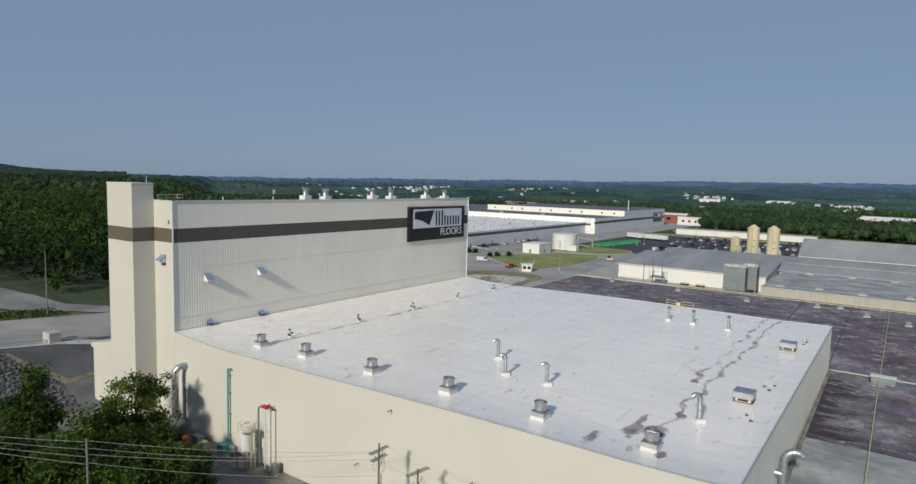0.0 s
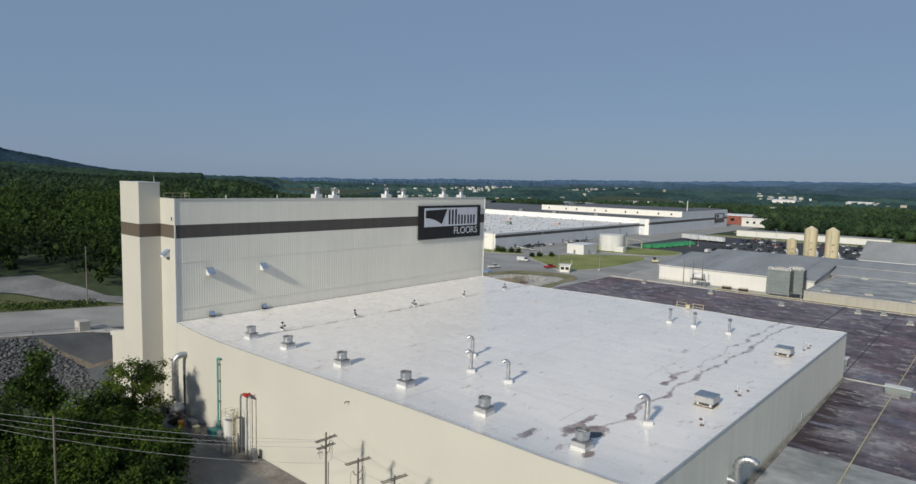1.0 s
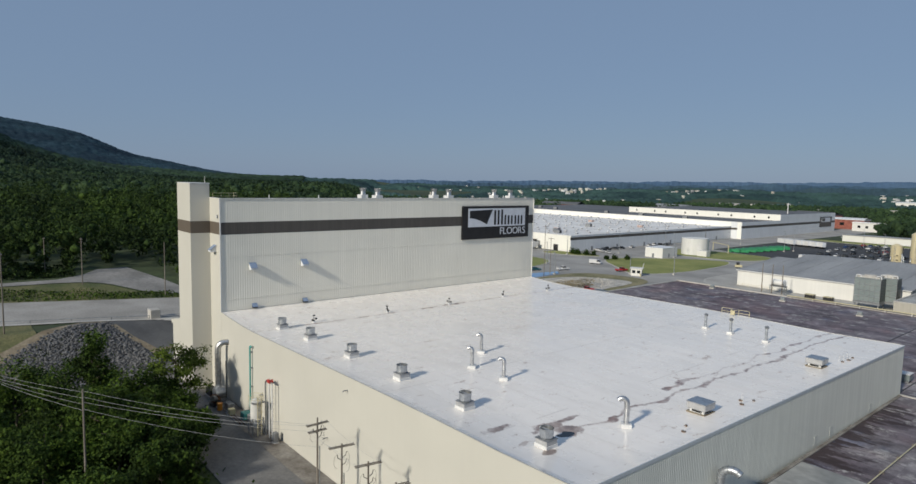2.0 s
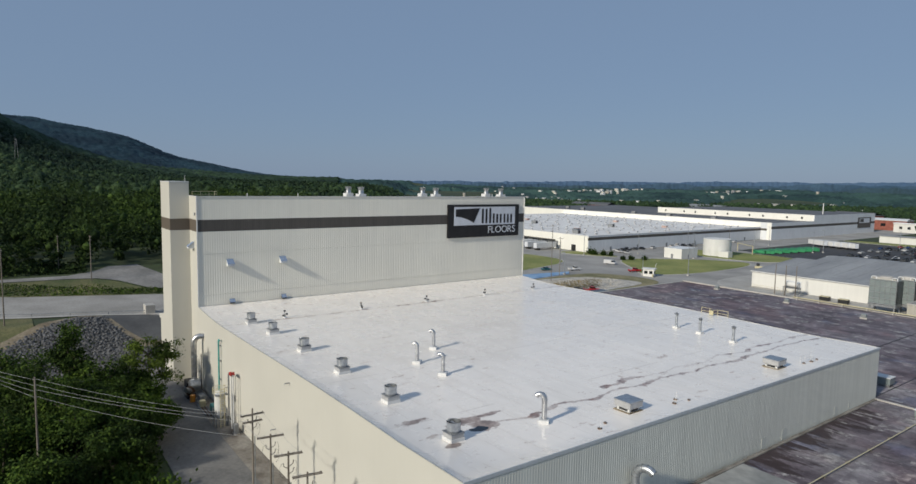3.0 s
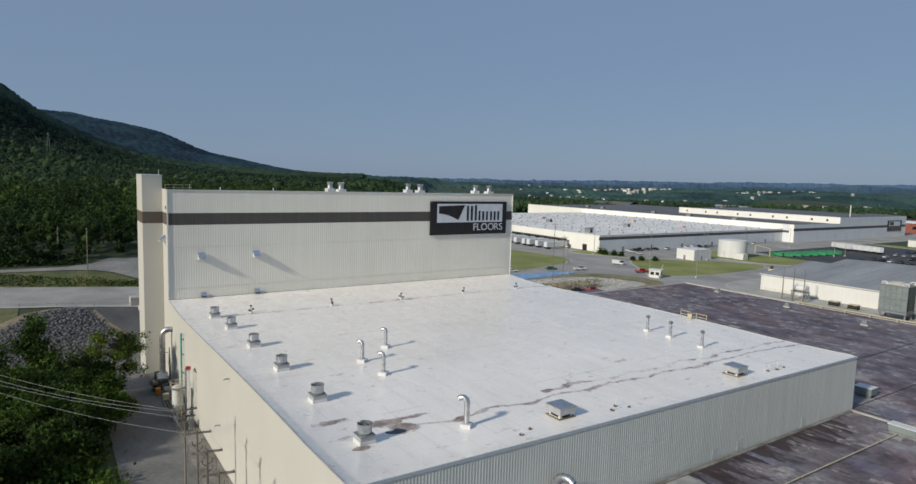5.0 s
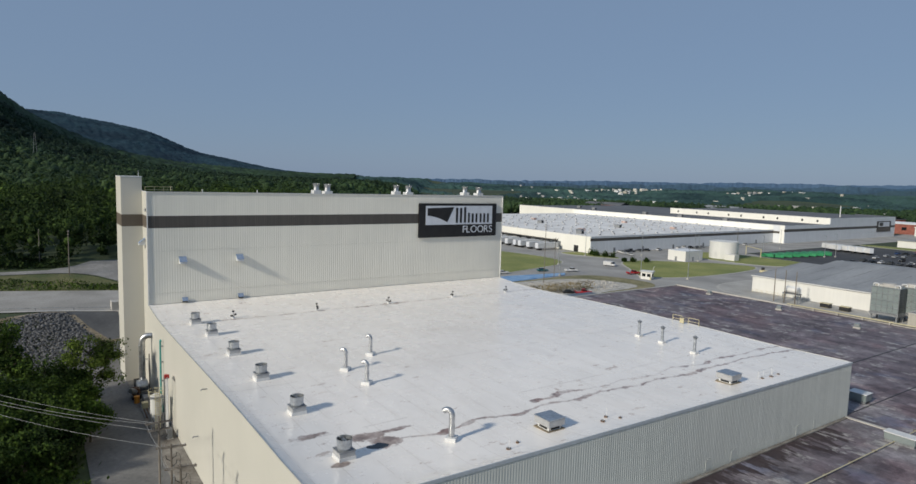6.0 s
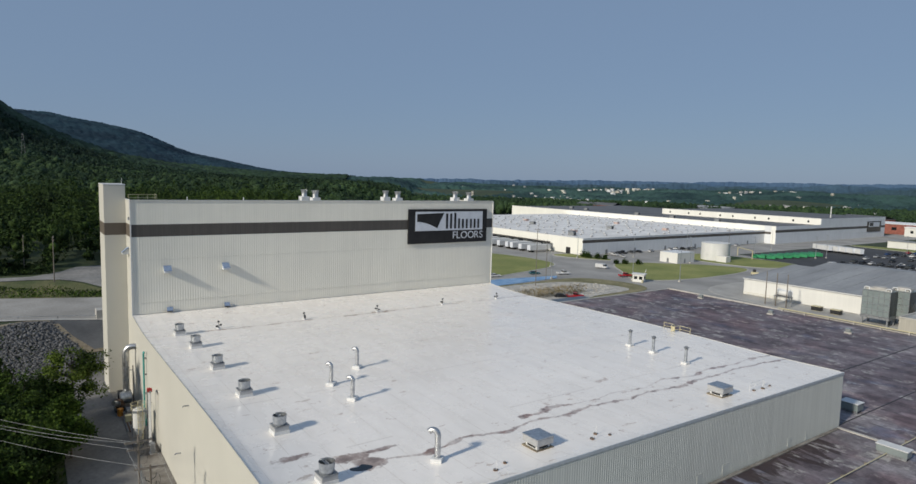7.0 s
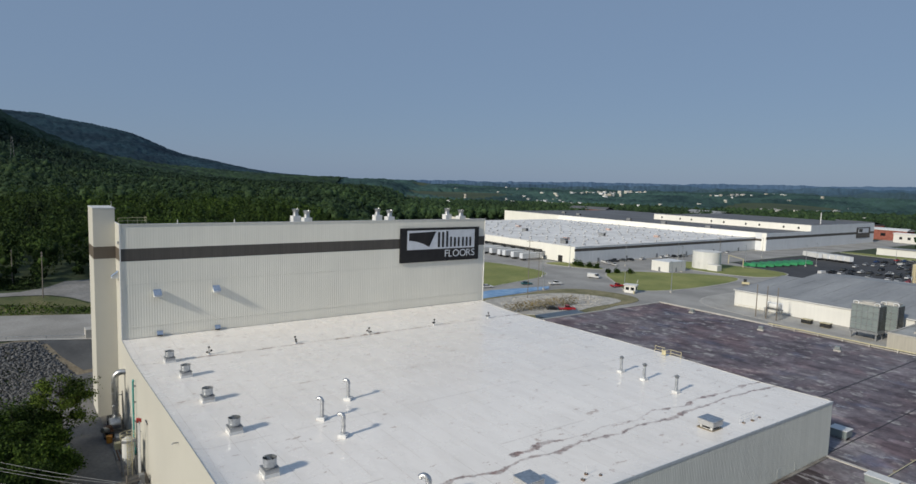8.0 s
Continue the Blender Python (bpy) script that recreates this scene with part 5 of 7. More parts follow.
# ---- grey roofed sheds ----
def shed(name, label, x0, x1, ys, zs, wall, roof, category="shed", gutter=WHITETRIM):
    """A shed along x whose roof follows the heights zs at the depths ys."""
    t = thing(name, label, category, ((x0 + x1) / 2, ys[0], 0))
    for x, nm in ((x0, "end_wall"), (x1 - 0.3, "end_wall")):
        bm = bmesh.new()
        outline = [(y, 0.0) for y in (ys[0], ys[-1])] + [(y, z - 0.1) for y, z in list(zip(ys, zs))[::-1]]
        a = [bm.verts.new((x, y, z)) for y, z in outline]
        b = [bm.verts.new((x + 0.3, y, z)) for y, z in outline]
        bm.faces.new(a)
        bm.faces.new(b[::-1])
        for i in range(len(a)):
            bm.faces.new((a[i], a[(i + 1) % len(a)], b[(i + 1) % len(a)], b[i]))
        bmesh.ops.recalc_face_normals(bm, faces=bm.faces)
        at_home(part(nm, bm, wall, t), t)
    at_home(boxed("front_wall", wall, t, x0 + 0.31, ys[0], 0, x1 - 0.31, ys[0] + 0.3, zs[0] - 0.1), t)
    at_home(boxed("back_wall", wall, t, x0 + 0.31, ys[-1] - 0.3, 0, x1 - 0.31, ys[-1], zs[-1] - 0.1), t)
    for ya, yb, za, zb in zip(ys, ys[1:], zs, zs[1:]):
        first, last = ya == ys[0], yb == ys[-1]
        bm = bmesh.new()
        c = box(bm, x0 - 0.4, ya - (0.4 if first else 0), za - 0.09, x1 + 0.4, yb + (0.4 if last else 0), za + 0.12)
        for i in (2, 3):
            c[i].co.z = zb - 0.09
        for i in (6, 7):
            c[i].co.z = zb + 0.12
        at_home(part("roof_slope", bm, roof, t), t)
        n = int((x1 - x0) / 6)
        for k in range(n + 1):
            x = x0 + (x1 - x0) * k / n
            bm = bmesh.new()
            c = box(bm, x - 0.06, ya, za + 0.1, x + 0.06, yb, za + 0.19)
            for i in (2, 3):
                c[i].co.z = zb + 0.1
            for i in (6, 7):
                c[i].co.z = zb + 0.19
            at_home(part("roof_seam", bm, roof, t), t)
    at_home(boxed("gutter", gutter, t, x0 - 0.4, ys[0] - 0.55, zs[0] - 0.2, x1 + 0.4, ys[0] - 0.41, zs[0] + 0.05), t)
    return t


shed("grey_roofed_shed", "long white shed with a shallow weathered grey metal roof", -95.4, -39, (250.5, 268, 285), (5.9, 7.3, 8.7), WHITEWALL, METALROOF)
shed("grey_roofed_shed", "wide white shed with a grey metal roof behind another", -88, 70, (285.5, 298, 325), (8.5, 9.7, 7.4), WHITEWALL, METALROOF, gutter=METALROOF)
shed("grey_roofed_shed", "large pale shed with a grey ribbed metal roof", -38, 90, (333, 351, 370), (7.1, 14.6, 7.1), WHITEWALL, METALROOF)
shed("grey_roofed_shed", "low grey metal roof sloping down to the flat wing", -38.0, 70, (274.2, 284.9), (6.3, 8.3), METALROOF, METALROOF, gutter=METALROOF)
wing = thing("flat_wing", "low cream wing with a patched pale grey flat roof", "factory", (10, 240, 0))
at_home(boxed("wall", STAINEDWALL, wing, -36.0, 222, 0, 70, 273.5, 6.0), wing)
at_home(boxed("roof", PALEROOF, wing, -35.6, 222.4, 6.005, 69.6, 273.4, 6.1), wing)
for dims in ((-36.1, 221.9, 6.002, 70, 222.39, 6.4), (-36.1, 222.4, 6.002, -35.61, 273.5, 6.4)):
    at_home(boxed("coping", KERB, wing, *dims), wing)
hatch = thing("roof_ventilator", "grey hooded ventilator on the patched pale roof", "vent", (-31, 229, 6.1), group="ventilators on the flat wing")
boxed("kerb", KERB, hatch, -1.1, -0.8, -0.01, 1.1, 0.8, 0.4)
boxed("hood", TOWERSTEEL, hatch, -0.8, -0.6, 0.402, 0.8, 0.6, 1.15, bevel=0.06)
for x, y in ((-20, 231), (-8, 228), (4, 231), (16, 227), (-27, 271.5), (-13, 271.5), (0, 270)):
    copy_thing(hatch, pose(x, y, 6.1))

# cooling towers beside the shed
for x, y, hw, hd, cells in ((-47.2, 239.0, 3.6, 2.4, 5), (-43.2, 244.6, 2.4, 2.4, 3)):
    ct = thing("cooling_tower", "tall grey-green steel cooling tower with a tan fan deck", "cooling tower", (x, y, 0.05), group="cooling towers")
    boxed("casing", TOWERSTEEL, ct, -hw, -hd, 2.6, hw, hd, 10.2, bevel=0.04)
    boxed("basin", DULLSTEEL, ct, -hw - 0.15, -hd - 0.15, 1.9, hw + 0.15, hd + 0.15, 2.59)
    step = 2 * hw / cells
    for j in range(cells):
        for z0, z1 in ((3.0, 6.1), (6.3, 9.9)):
            boxed("front_panel", TOWERSTEEL, ct, -hw + j * step + 0.1, -hd - 0.05, z0, -hw + (j + 1) * step - 0.1, -hd - 0.002, z1)
    for j in range(2):
        for k in range(14):
            z = 3.0 + k * 0.5
            boxed("louvre", TOWERDARK, ct, hw + 0.002, -hd + 0.15 + j * hd, z, hw + 0.07, -0.15 + j * hd, z + 0.42)
    for j in range(cells + 1):
        boxed("post", DULLSTEEL, ct, -hw + j * step - 0.06, -hd - 0.1, 2.6, -hw + j * step + 0.06, -hd - 0.052, 10.25)
    for z in (2.7, 4.4, 6.15, 8.1, 10.0):
        boxed("rail", GALV, ct, -hw, -hd - 0.15, z, hw, -hd - 0.102, z + 0.13)
    for dx in (-hw + 0.3, hw - 0.3):
        for dy in (-hd + 0.3, hd - 0.3):
            boxed("leg", DULLSTEEL, ct, dx - 0.2, dy - 0.2, 0, dx + 0.2, dy + 0.2, 1.895)
    boxed("fan_deck", KERB, ct, -hw + 0.5, -hd + 0.5, 10.202, hw - 0.5, hd - 0.4, 10.75)
    bm = bmesh.new()
    drum(bm, 0, 0, 10.75, 11.1, hd * 0.75, hd * 0.7, 18)
    part("fan_ring", bm, KERB, ct)
    for dx in (-hw + 0.3, hw - 1.3):
        bm = bmesh.new()
        tube(bm, ((dx, -hd + 0.2, 10.1), (dx, -hd + 0.2, 10.75), (dx + 0.2, -hd + 0.2, 10.95), (dx + 1.1, -hd + 0.2, 10.95), (dx + 1.3, -hd + 0.2, 10.75), (dx + 1.3, -hd + 0.2, 10.1)), 0.16, 7)
        part("loop_pipe", bm, WHITETRIM, ct)
tr = thing("raised_tank", "white horizontal tank on a grey steel stand between poles", "tank", (-75.6, 240.4, 0.05))
bm = bmesh.new()
tube(bm, ((-2.2, 0, 4.3), (-2.0, 0, 4.3), (2.0, 0, 4.3), (2.2, 0, 4.3)), 0.95, 18)
part("shell", bm, TANKWHITE, tr)
boxed("back_screen", GREYWALL, tr, -3.0, 1.05, 2.6, 2.4, 1.15, 5.4)
boxed("deck", DULLSTEEL, tr, -2.9, -1.0, 3.1, 2.6, 1.0, 3.3)
for dx in (-2.6, 2.3):
    for dy in (-0.85, 0.85):
        boxed("leg", DULLSTEEL, tr, dx - 0.1, dy - 0.1, 0, dx + 0.1, dy + 0.1, 3.095)
for x, h in ((-80.4, 11.0), (-76.9, 11.0), (-73.4, 11.0)):
    pl = thing("plain_pole", "bare timber pole beside the raised tank", "pole", (x, 238, 0.05), group="poles by the raised tank")
    bm = bmesh.new()
    tube(bm, ((0, 0, 0), (0, 0, h)), 0.19, 8, 0.13)
    part("shaft", bm, TIMBER, pl)
for k in range(5):
    gr = guard_rail("yard_rail", [(0, 0), (3.4, 0)], "low yellow yard rail on concrete", "yard rails")
    gr.matrix_basis = pose(-94 + k * 3.8, 248.5, 0.05)
for x, y in ((-66, 243), (-60, 242.5)):
    du = thing("skip_bin", "small dark yellow skip on the apron", "skip", (x, y, 0.05), group="skips on the apron")
    bm = bmesh.new()
    prism(bm, [(-1.4, -1), (1.4, -1), (1.4, 1), (-1.4, 1)], 0.15, 1.4)
    part("body", bm, BLACKSTEEL, du)
    boxed("rim", YELLOW, du, -1.5, -1.1, 1.402, 1.5, 1.1, 1.52)
    boxed("foot", YELLOW, du, -1.2, -0.8, 0, 1.2, 0.8, 0.148)


def silo(x, y, r, h, cone, label):
    t = thing("silo", label, "silo", (x, y, 0.02), group="silos")
    bm = bmesh.new()
    drum(bm, 0, 0, 2.6, h, r, seg=28)
    part("shell", bm, SILO, t)
    bm = bmesh.new()
    drum(bm, 0, 0, h, h + cone, r * 1.02, 0.4, 28)
    part("cone_roof", bm, SILO, t)
    bm = bmesh.new()
    drum(bm, 0, 0, 0.8, 2.6, 0.6, r * 0.98, 28)
    part("hopper", bm, SILO, t)
    for k in range(6):
        a = k * math.tau / 6
        boxed("leg", DULLSTEEL, t, r * 0.9 * math.cos(a) - 0.15, r * 0.9 * math.sin(a) - 0.15, 0, r * 0.9 * math.cos(a) + 0.15, r * 0.9 * math.sin(a) + 0.15, 2.7)
    for z in (h * 0.35, h * 0.62, h * 0.85):
        bm = bmesh.new()
        drum(bm, 0, 0, z, z + 0.14, r + 0.05, seg=28, cap=False)
        part("band", bm, SILO, t)
    for dx in (-0.24, 0.24):
        boxed("ladder_rail", DULLSTEEL, t, dx - 0.04, -r - 0.25, 0.2, dx + 0.04, -r - 0.12, h)
    for k in range(int(h / 0.6)):
        boxed("rung", DULLSTEEL, t, -0.2, -r - 0.2, 0.5 + k * 0.6, 0.2, -r - 0.16, 0.56 + k * 0.6)
    for z in (h * 0.5, h * 0.66):
        boxed("plate", BLACKSTEEL, t, 0.6, -r - 0.12, z, 1.3, -r * 0.9, z + 0.35)
    boxed("filter_box", TOWERSTEEL, t, r + 0.02, -1.2, 0, r + 1.2, 0.6, 6.5, bevel=0.1)
    for dx, top in ((r + 0.35, 9.5), (r + 0.95, 8.6)):
        bm = bmesh.new()
        tube(bm, ((dx, -1.5, 0), (dx, -1.5, top - 0.4), (dx - 0.15, -1.4, top), (dx - 0.5, -1.0, top)), 0.24, 8)
        part("riser_pipe", bm, GALV, t)
    bm = bmesh.new()
    tube(bm, ((-r * 0.6, -r * 0.9, 5.0), (-r * 0.6, -r - 0.4, 5.3), (-r * 0.6, -r - 0.4, 8.0), (-r * 0.6, -r * 0.7, 8.3)), 0.2, 8)
    part("feed_pipe", bm, GALV, t)
    return t


silo(-60.0, 342, 2.85, 18.8, 1.7, "tall tan cylindrical silo with a cone roof")
silo(-50.2, 338, 2.85, 19.0, 1.7, "tall tan cylindrical silo with a cone roof")
silo(-68.8, 345, 2.3, 13.0, 0.9, "shorter tan cylindrical silo with a low cone roof")
lg = thing("long_shed", "very long low white shed beyond the parking lot", "shed", (-100, 530, 0))
at_home(boxed("wall", WHITEWALL, lg, -150, 523, 0, -48, 533, 4.6), lg)
at_home(boxed("roof", METALROOF, lg, -150.4, 522.5, 4.605, -47.6, 533.5, 5.0), lg)


# ---- vehicles ----
def hull(bm, profile, half, taper=1.0):
    """A car body from its side outline, narrower where taper asks."""
    a = [bm.verts.new((x, -half * (taper if z > 0.95 else 1.0), z)) for x, z in profile]
    b = [bm.verts.new((x, half * (taper if z > 0.95 else 1.0), z)) for x, z in profile]
    bm.faces.new(a)
    bm.faces.new(b[::-1])
    for i in range(len(a)):
        bm.faces.new((a[i], a[(i + 1) % len(a)], b[(i + 1) % len(a)], b[i]))
    bmesh.ops.recalc_face_normals(bm, faces=bm.faces)


def wheels(t, xs, half, r=0.34):
    for x in xs:
        for s in (-1, 1):
            bm = bmesh.new()
            tube(bm, ((x, s * (half - 0.2), r), (x, s * (half + 0.02), r)), r, 12)
            w = part("wheel", bm, TYRE, t)
            bm = bmesh.new()
            tube(bm, ((x, s * (half + 0.021), r), (x, s * (half + 0.04), r)), r * 0.55, 10)
            part("rim", bm, GALV, w)


def car(kind, paint, label):
    t = thing({"sedan": "car", "pickup": "pickup_truck", "van": "van"}[kind], label, {"sedan": "car", "pickup": "pickup", "van": "van"}[kind], group="parked vehicles")
    bm, gm = bmesh.new(), bmesh.new()
    if kind == "sedan":
        hull(bm, [(-2.3, 0.35), (2.3, 0.35), (2.35, 0.7), (2.1, 0.88), (1.05, 0.95), (-1.6, 0.98), (-2.3, 0.92)], 0.9)
        hull(gm, [(1.0, 0.96), (0.35, 1.4), (-1.0, 1.42), (-1.75, 0.97)], 0.84, 0.9)
        roof = ([(0.3, 1.4), (0.2, 1.47), (-0.9, 1.49), (-1.05, 1.42)], 0.76)
    elif kind == "pickup":
        hull(bm, [(-2.8, 0.5), (2.8, 0.5), (2.85, 0.95), (2.6, 1.1), (1.3, 1.18), (-0.55, 1.2), (-0.56, 0.85), (-2.7, 0.85), (-2.71, 1.18), (-2.85, 1.18)], 0.98)
        hull(gm, [(1.25, 1.19), (0.75, 1.75), (-0.4, 1.76), (-0.56, 1.2)], 0.9, 0.92)
        roof = ([(0.72, 1.75), (0.6, 1.84), (-0.35, 1.85), (-0.42, 1.76)], 0.83)
    else:
        hull(bm, [(-2.8, 0.45), (2.7, 0.45), (2.8, 0.95), (2.3, 1.2), (1.6, 2.05), (-2.7, 2.15), (-2.8, 1.2)], 0.98)
        hull(gm, [(2.32, 1.22), (1.68, 2.0), (0.9, 2.0), (0.9, 1.25)], 1.0)
        roof = ([(1.5, 2.07), (1.4, 2.16), (-2.6, 2.22), (-2.68, 2.16)], 0.9)
    part("body", bm, paint, t, bevel=0.03)
    part("window_band", gm, GLASS, t)
    bm = bmesh.new()
    hull(bm, *roof)
    part("roof_panel", bm, paint, t)
    wheels(t, (1.45, -1.45) if kind == "sedan" else (1.75, -1.75), 0.88 if kind == "sedan" else 0.95, 0.34 if kind == "sedan" else 0.4)
    nose = {"sedan": 2.36, "pickup": 2.86, "van": 2.81}[kind]
    for s in (-1, 1):
        boxed("headlight", SIGNWHITE, t, nose - 0.08, s * 0.65 - 0.18, 0.66, nose, s * 0.65 + 0.18, 0.82)
    return t


def paint(name, c):
    return surface(name, tuple(v * 0.85 for v in c), c, 0.6, 0.3, 0.1, bump=0)


PAINTS = {"white": (0.7, 0.7, 0.7), "black": (0.015, 0.015, 0.017), "silver": (0.4, 0.41, 0.42), "red": (0.42, 0.02, 0.025), "blue": (0.03, 0.07, 0.2), "dark grey": (0.07, 0.075, 0.08), "dark teal": (0.02, 0.12, 0.14)}
paints = {k: paint(k + " car paint", v) for k, v in PAINTS.items()}
made = {}


def park(kind, colour, x, y, turn, z=0.02):
    if (kind, colour) not in made:
        made[kind, colour] = car(kind, paints[colour], f"{colour} {'saloon car' if kind == 'sedan' else 'pickup truck' if kind == 'pickup' else 'panel van'} standing on asphalt")
        made[kind, colour].matrix_basis = pose(x, y, z, 0, 0, turn)
        return made[kind, colour]
    return copy_thing(made[kind, colour], pose(x, y, z, 0, 0, turn))


for row in (("van", "white", -164.4, 251.2, 20), ("pickup", "red", -142.3, 241.0, 75), ("pickup", "white", -158.5, 221, 75), ("sedan", "dark teal", -164.5, 210, 75),
            ("sedan", "white", -166.0, 190, 75), ("pickup", "red", -118.5, 187, 60), ("sedan", "black", -121, 183, 60), ("sedan", "black", -158, 14, 85, float(ground_height(-158, 14)) + 0.1)):
    park(*row)
rng = random.Random(11)
tones = ["white", "white", "black", "silver", "dark grey", "dark grey", "black", "silver", "white", "dark grey", "black", "red", "blue"]
for kind, tone, x, y, turn in (("sedan", "white", -200.6, 300, 168), ("sedan", "white", -196, 297, 165), ("sedan", "white", -190, 295.6, 150), ("sedan", "black", -200.8, 305, 172), ("pickup", "black", -200.8, 309, 172), ("sedan", "dark grey", -200.8, 316, 175),
                               ("sedan", "black", -200.6, 322, 175), ("sedan", "white", -199.6, 332, 100), ("sedan", "white", -200.6, 352, 95), ("pickup", "white", -200.8, 357, 92), ("sedan", "black", -200.4, 363, 95), ("sedan", "dark grey", -198, 366, 95), ("sedan", "white", -199.5, 370, 95), ("van", "white", -118.4, 372, 80)):
    park(kind, tone, x, y, turn)
for y in (372, 396, 408, 420):
    park("sedan", rng.choice(["white", "silver"]), -199, y, 90)
for row, y in enumerate((384, 401, 407, 424, 442, 448, 466, 490)):
    for k in range(22):
        if rng.random() < 0.62:
            park(rng.choice(["sedan", "sedan", "sedan", "pickup"]), rng.choice(tones), -119 + k * 4.3 - row * 1.6, y, 90 + rng.choice((0, 180)) + rng.uniform(-2, 2))


def trailer(label):
    t = thing("box_trailer", label, "trailer", group="parked trailers")
    boxed("box", WHITETRIM, t, -1.3, -7.5, 1.15, 1.3, 7.5, 4.05, bevel=0.04)
    boxed("rear_door", SIGNWHITE, t, -1.2, -7.56, 1.2, 1.2, -7.502, 3.95)
    boxed("chassis", BLACKSTEEL, t, -0.5, -7.2, 0.85, 0.5, 7.2, 1.145)
    for y in (-6.2, -5.0):
        for s in (-1, 1):
            bm = bmesh.new()
            tube(bm, ((s * 0.7, y, 0.5), (s * 1.22, y, 0.5)), 0.5, 12)
            part("wheel", bm, TYRE, t)
    for s in (-1, 1):
        boxed("landing_leg", DULLSTEEL, t, s * 0.8 - 0.08, 4.4, 0.02, s * 0.8 + 0.08, 4.6, 1.145)
    return t


t0 = trailer("white box trailer backed up to a loading dock")
t0.matrix_basis = pose(-226, 268.6, 0.02)
for k in range(1, 10):
    copy_thing(t0, pose(-226 - k * 6.4 - (k % 3), 268.6, 0.02))
t1 = trailer("white box trailer parked in a yard")
t1.matrix_basis = pose(-158, 447, 0.02, 0, 0, 60)
for k in range(1, 5):
    copy_thing(t1, pose(-158 + k * 4.6, 449 - k * 0.9, 0.02, 0, 0, 60))
b0 = thing("green_container", "open green steel roll-off container on asphalt", "container", (-154, 366, 0.02), 20, group="green containers")
bm = bmesh.new()
prism(bm, [(-3.2, -1.25), (3.2, -1.25), (3.2, 1.25), (-3.2, 1.25)], 0.25, 1.9)
part("body", bm, GREENBIN, b0)
for x in (-2.4, -1.2, 0.0, 1.2, 2.4):
    boxed("rib", GREENBIN, b0, x - 0.08, -1.36, 0.3, x + 0.08, -1.252, 1.85)
boxed("rim", GREENBIN, b0, -3.3, -1.35, 1.902, 3.3, 1.35, 2.05)
for s in (-1, 1):
    boxed("skid", BLACKSTEEL, b0, -3.0, s * 0.7 - 0.1, 0, 3.0, s * 0.7 + 0.1, 0.248)
for k in range(1, 15):
    copy_thing(b0, pose(-154 + k * 0.5 + (k % 2) * 3.2, 366 + k * 3.4, 0.02, 0, 0, 20 + (k % 3) * 4))
lift = thing("yellow_lift", "yellow wheeled lift truck on the road", "lift truck", (-119, 300, 0.02), 30)
boxed("body", YELLOW, lift, -1.6, -0.9, 0.5, 1.6, 0.9, 1.5, bevel=0.08)
boxed("cab", BLACKSTEEL, lift, -0.9, -0.8, 1.502, 0.4, 0.8, 2.7, bevel=0.05)
wheels(lift, (1.1, -1.1), 0.85, 0.45)


# ---- poles, wires and street lamps ----
def utility_pole(x, y, z0, top, arms, label="weathered timber utility pole with cross arms", turn=0.0, gear=False):
    t = thing("utility_pole", label, "utility pole", (x, y, z0), turn, group="utility poles")
    h = top - z0
    bm = bmesh.new()
    tube(bm, ((0, 0, -0.3), (0, 0, h * 0.5), (0, 0, h)), 0.14, 8, 0.09)
    part("shaft", bm, TIMBER, t)
    for dz, w in arms:
        for dy in (-0.2, 0.1):
            a = boxed("cross_arm", TIMBER, t, -w / 2, dy, h - dz - 0.045, w / 2, dy + 0.08, h - dz + 0.045)
        for u in (-0.46, -0.22, 0.22, 0.46):
            bm = bmesh.new()
            drum(bm, u * w, 0.15, h - dz + 0.046, h - dz + 0.2, 0.035, 0.02, 6)
            part("insulator", bm, DULLSTEEL, a)
    if gear:
        for s, dz in ((-1, 1.5), (1, 1.3), (1, 2.1)):
            bm = bmesh.new()
            tube(bm, ((0, 0, h - dz - 0.3), (s * 0.45, 0, h - dz), (s * 0.5, 0, h - dz + 0.35)), 0.04, 5)
            part("cut_out", bm, BLACKSTEEL, t, "dark fused cut-out")
            bm = bmesh.new()
            tube(bm, [(s * (0.5 + 0.35 * math.sin(k * math.pi / 8)), 0.05 * k / 8, h - dz + 0.35 - 1.5 * k / 8 + 0.2 * math.sin(k * 0.8)) for k in range(9)], 0.014, 5)
            part("jumper", bm, BLACKSTEEL, t, "drooping jumper wire")
        bm = bmesh.new()
        tube(bm, ((0.2, -0.14, 0), (0.2, -0.14, h - 3.2)), 0.06, 6)
        part("conduit", bm, DULLSTEEL, t)
    return t


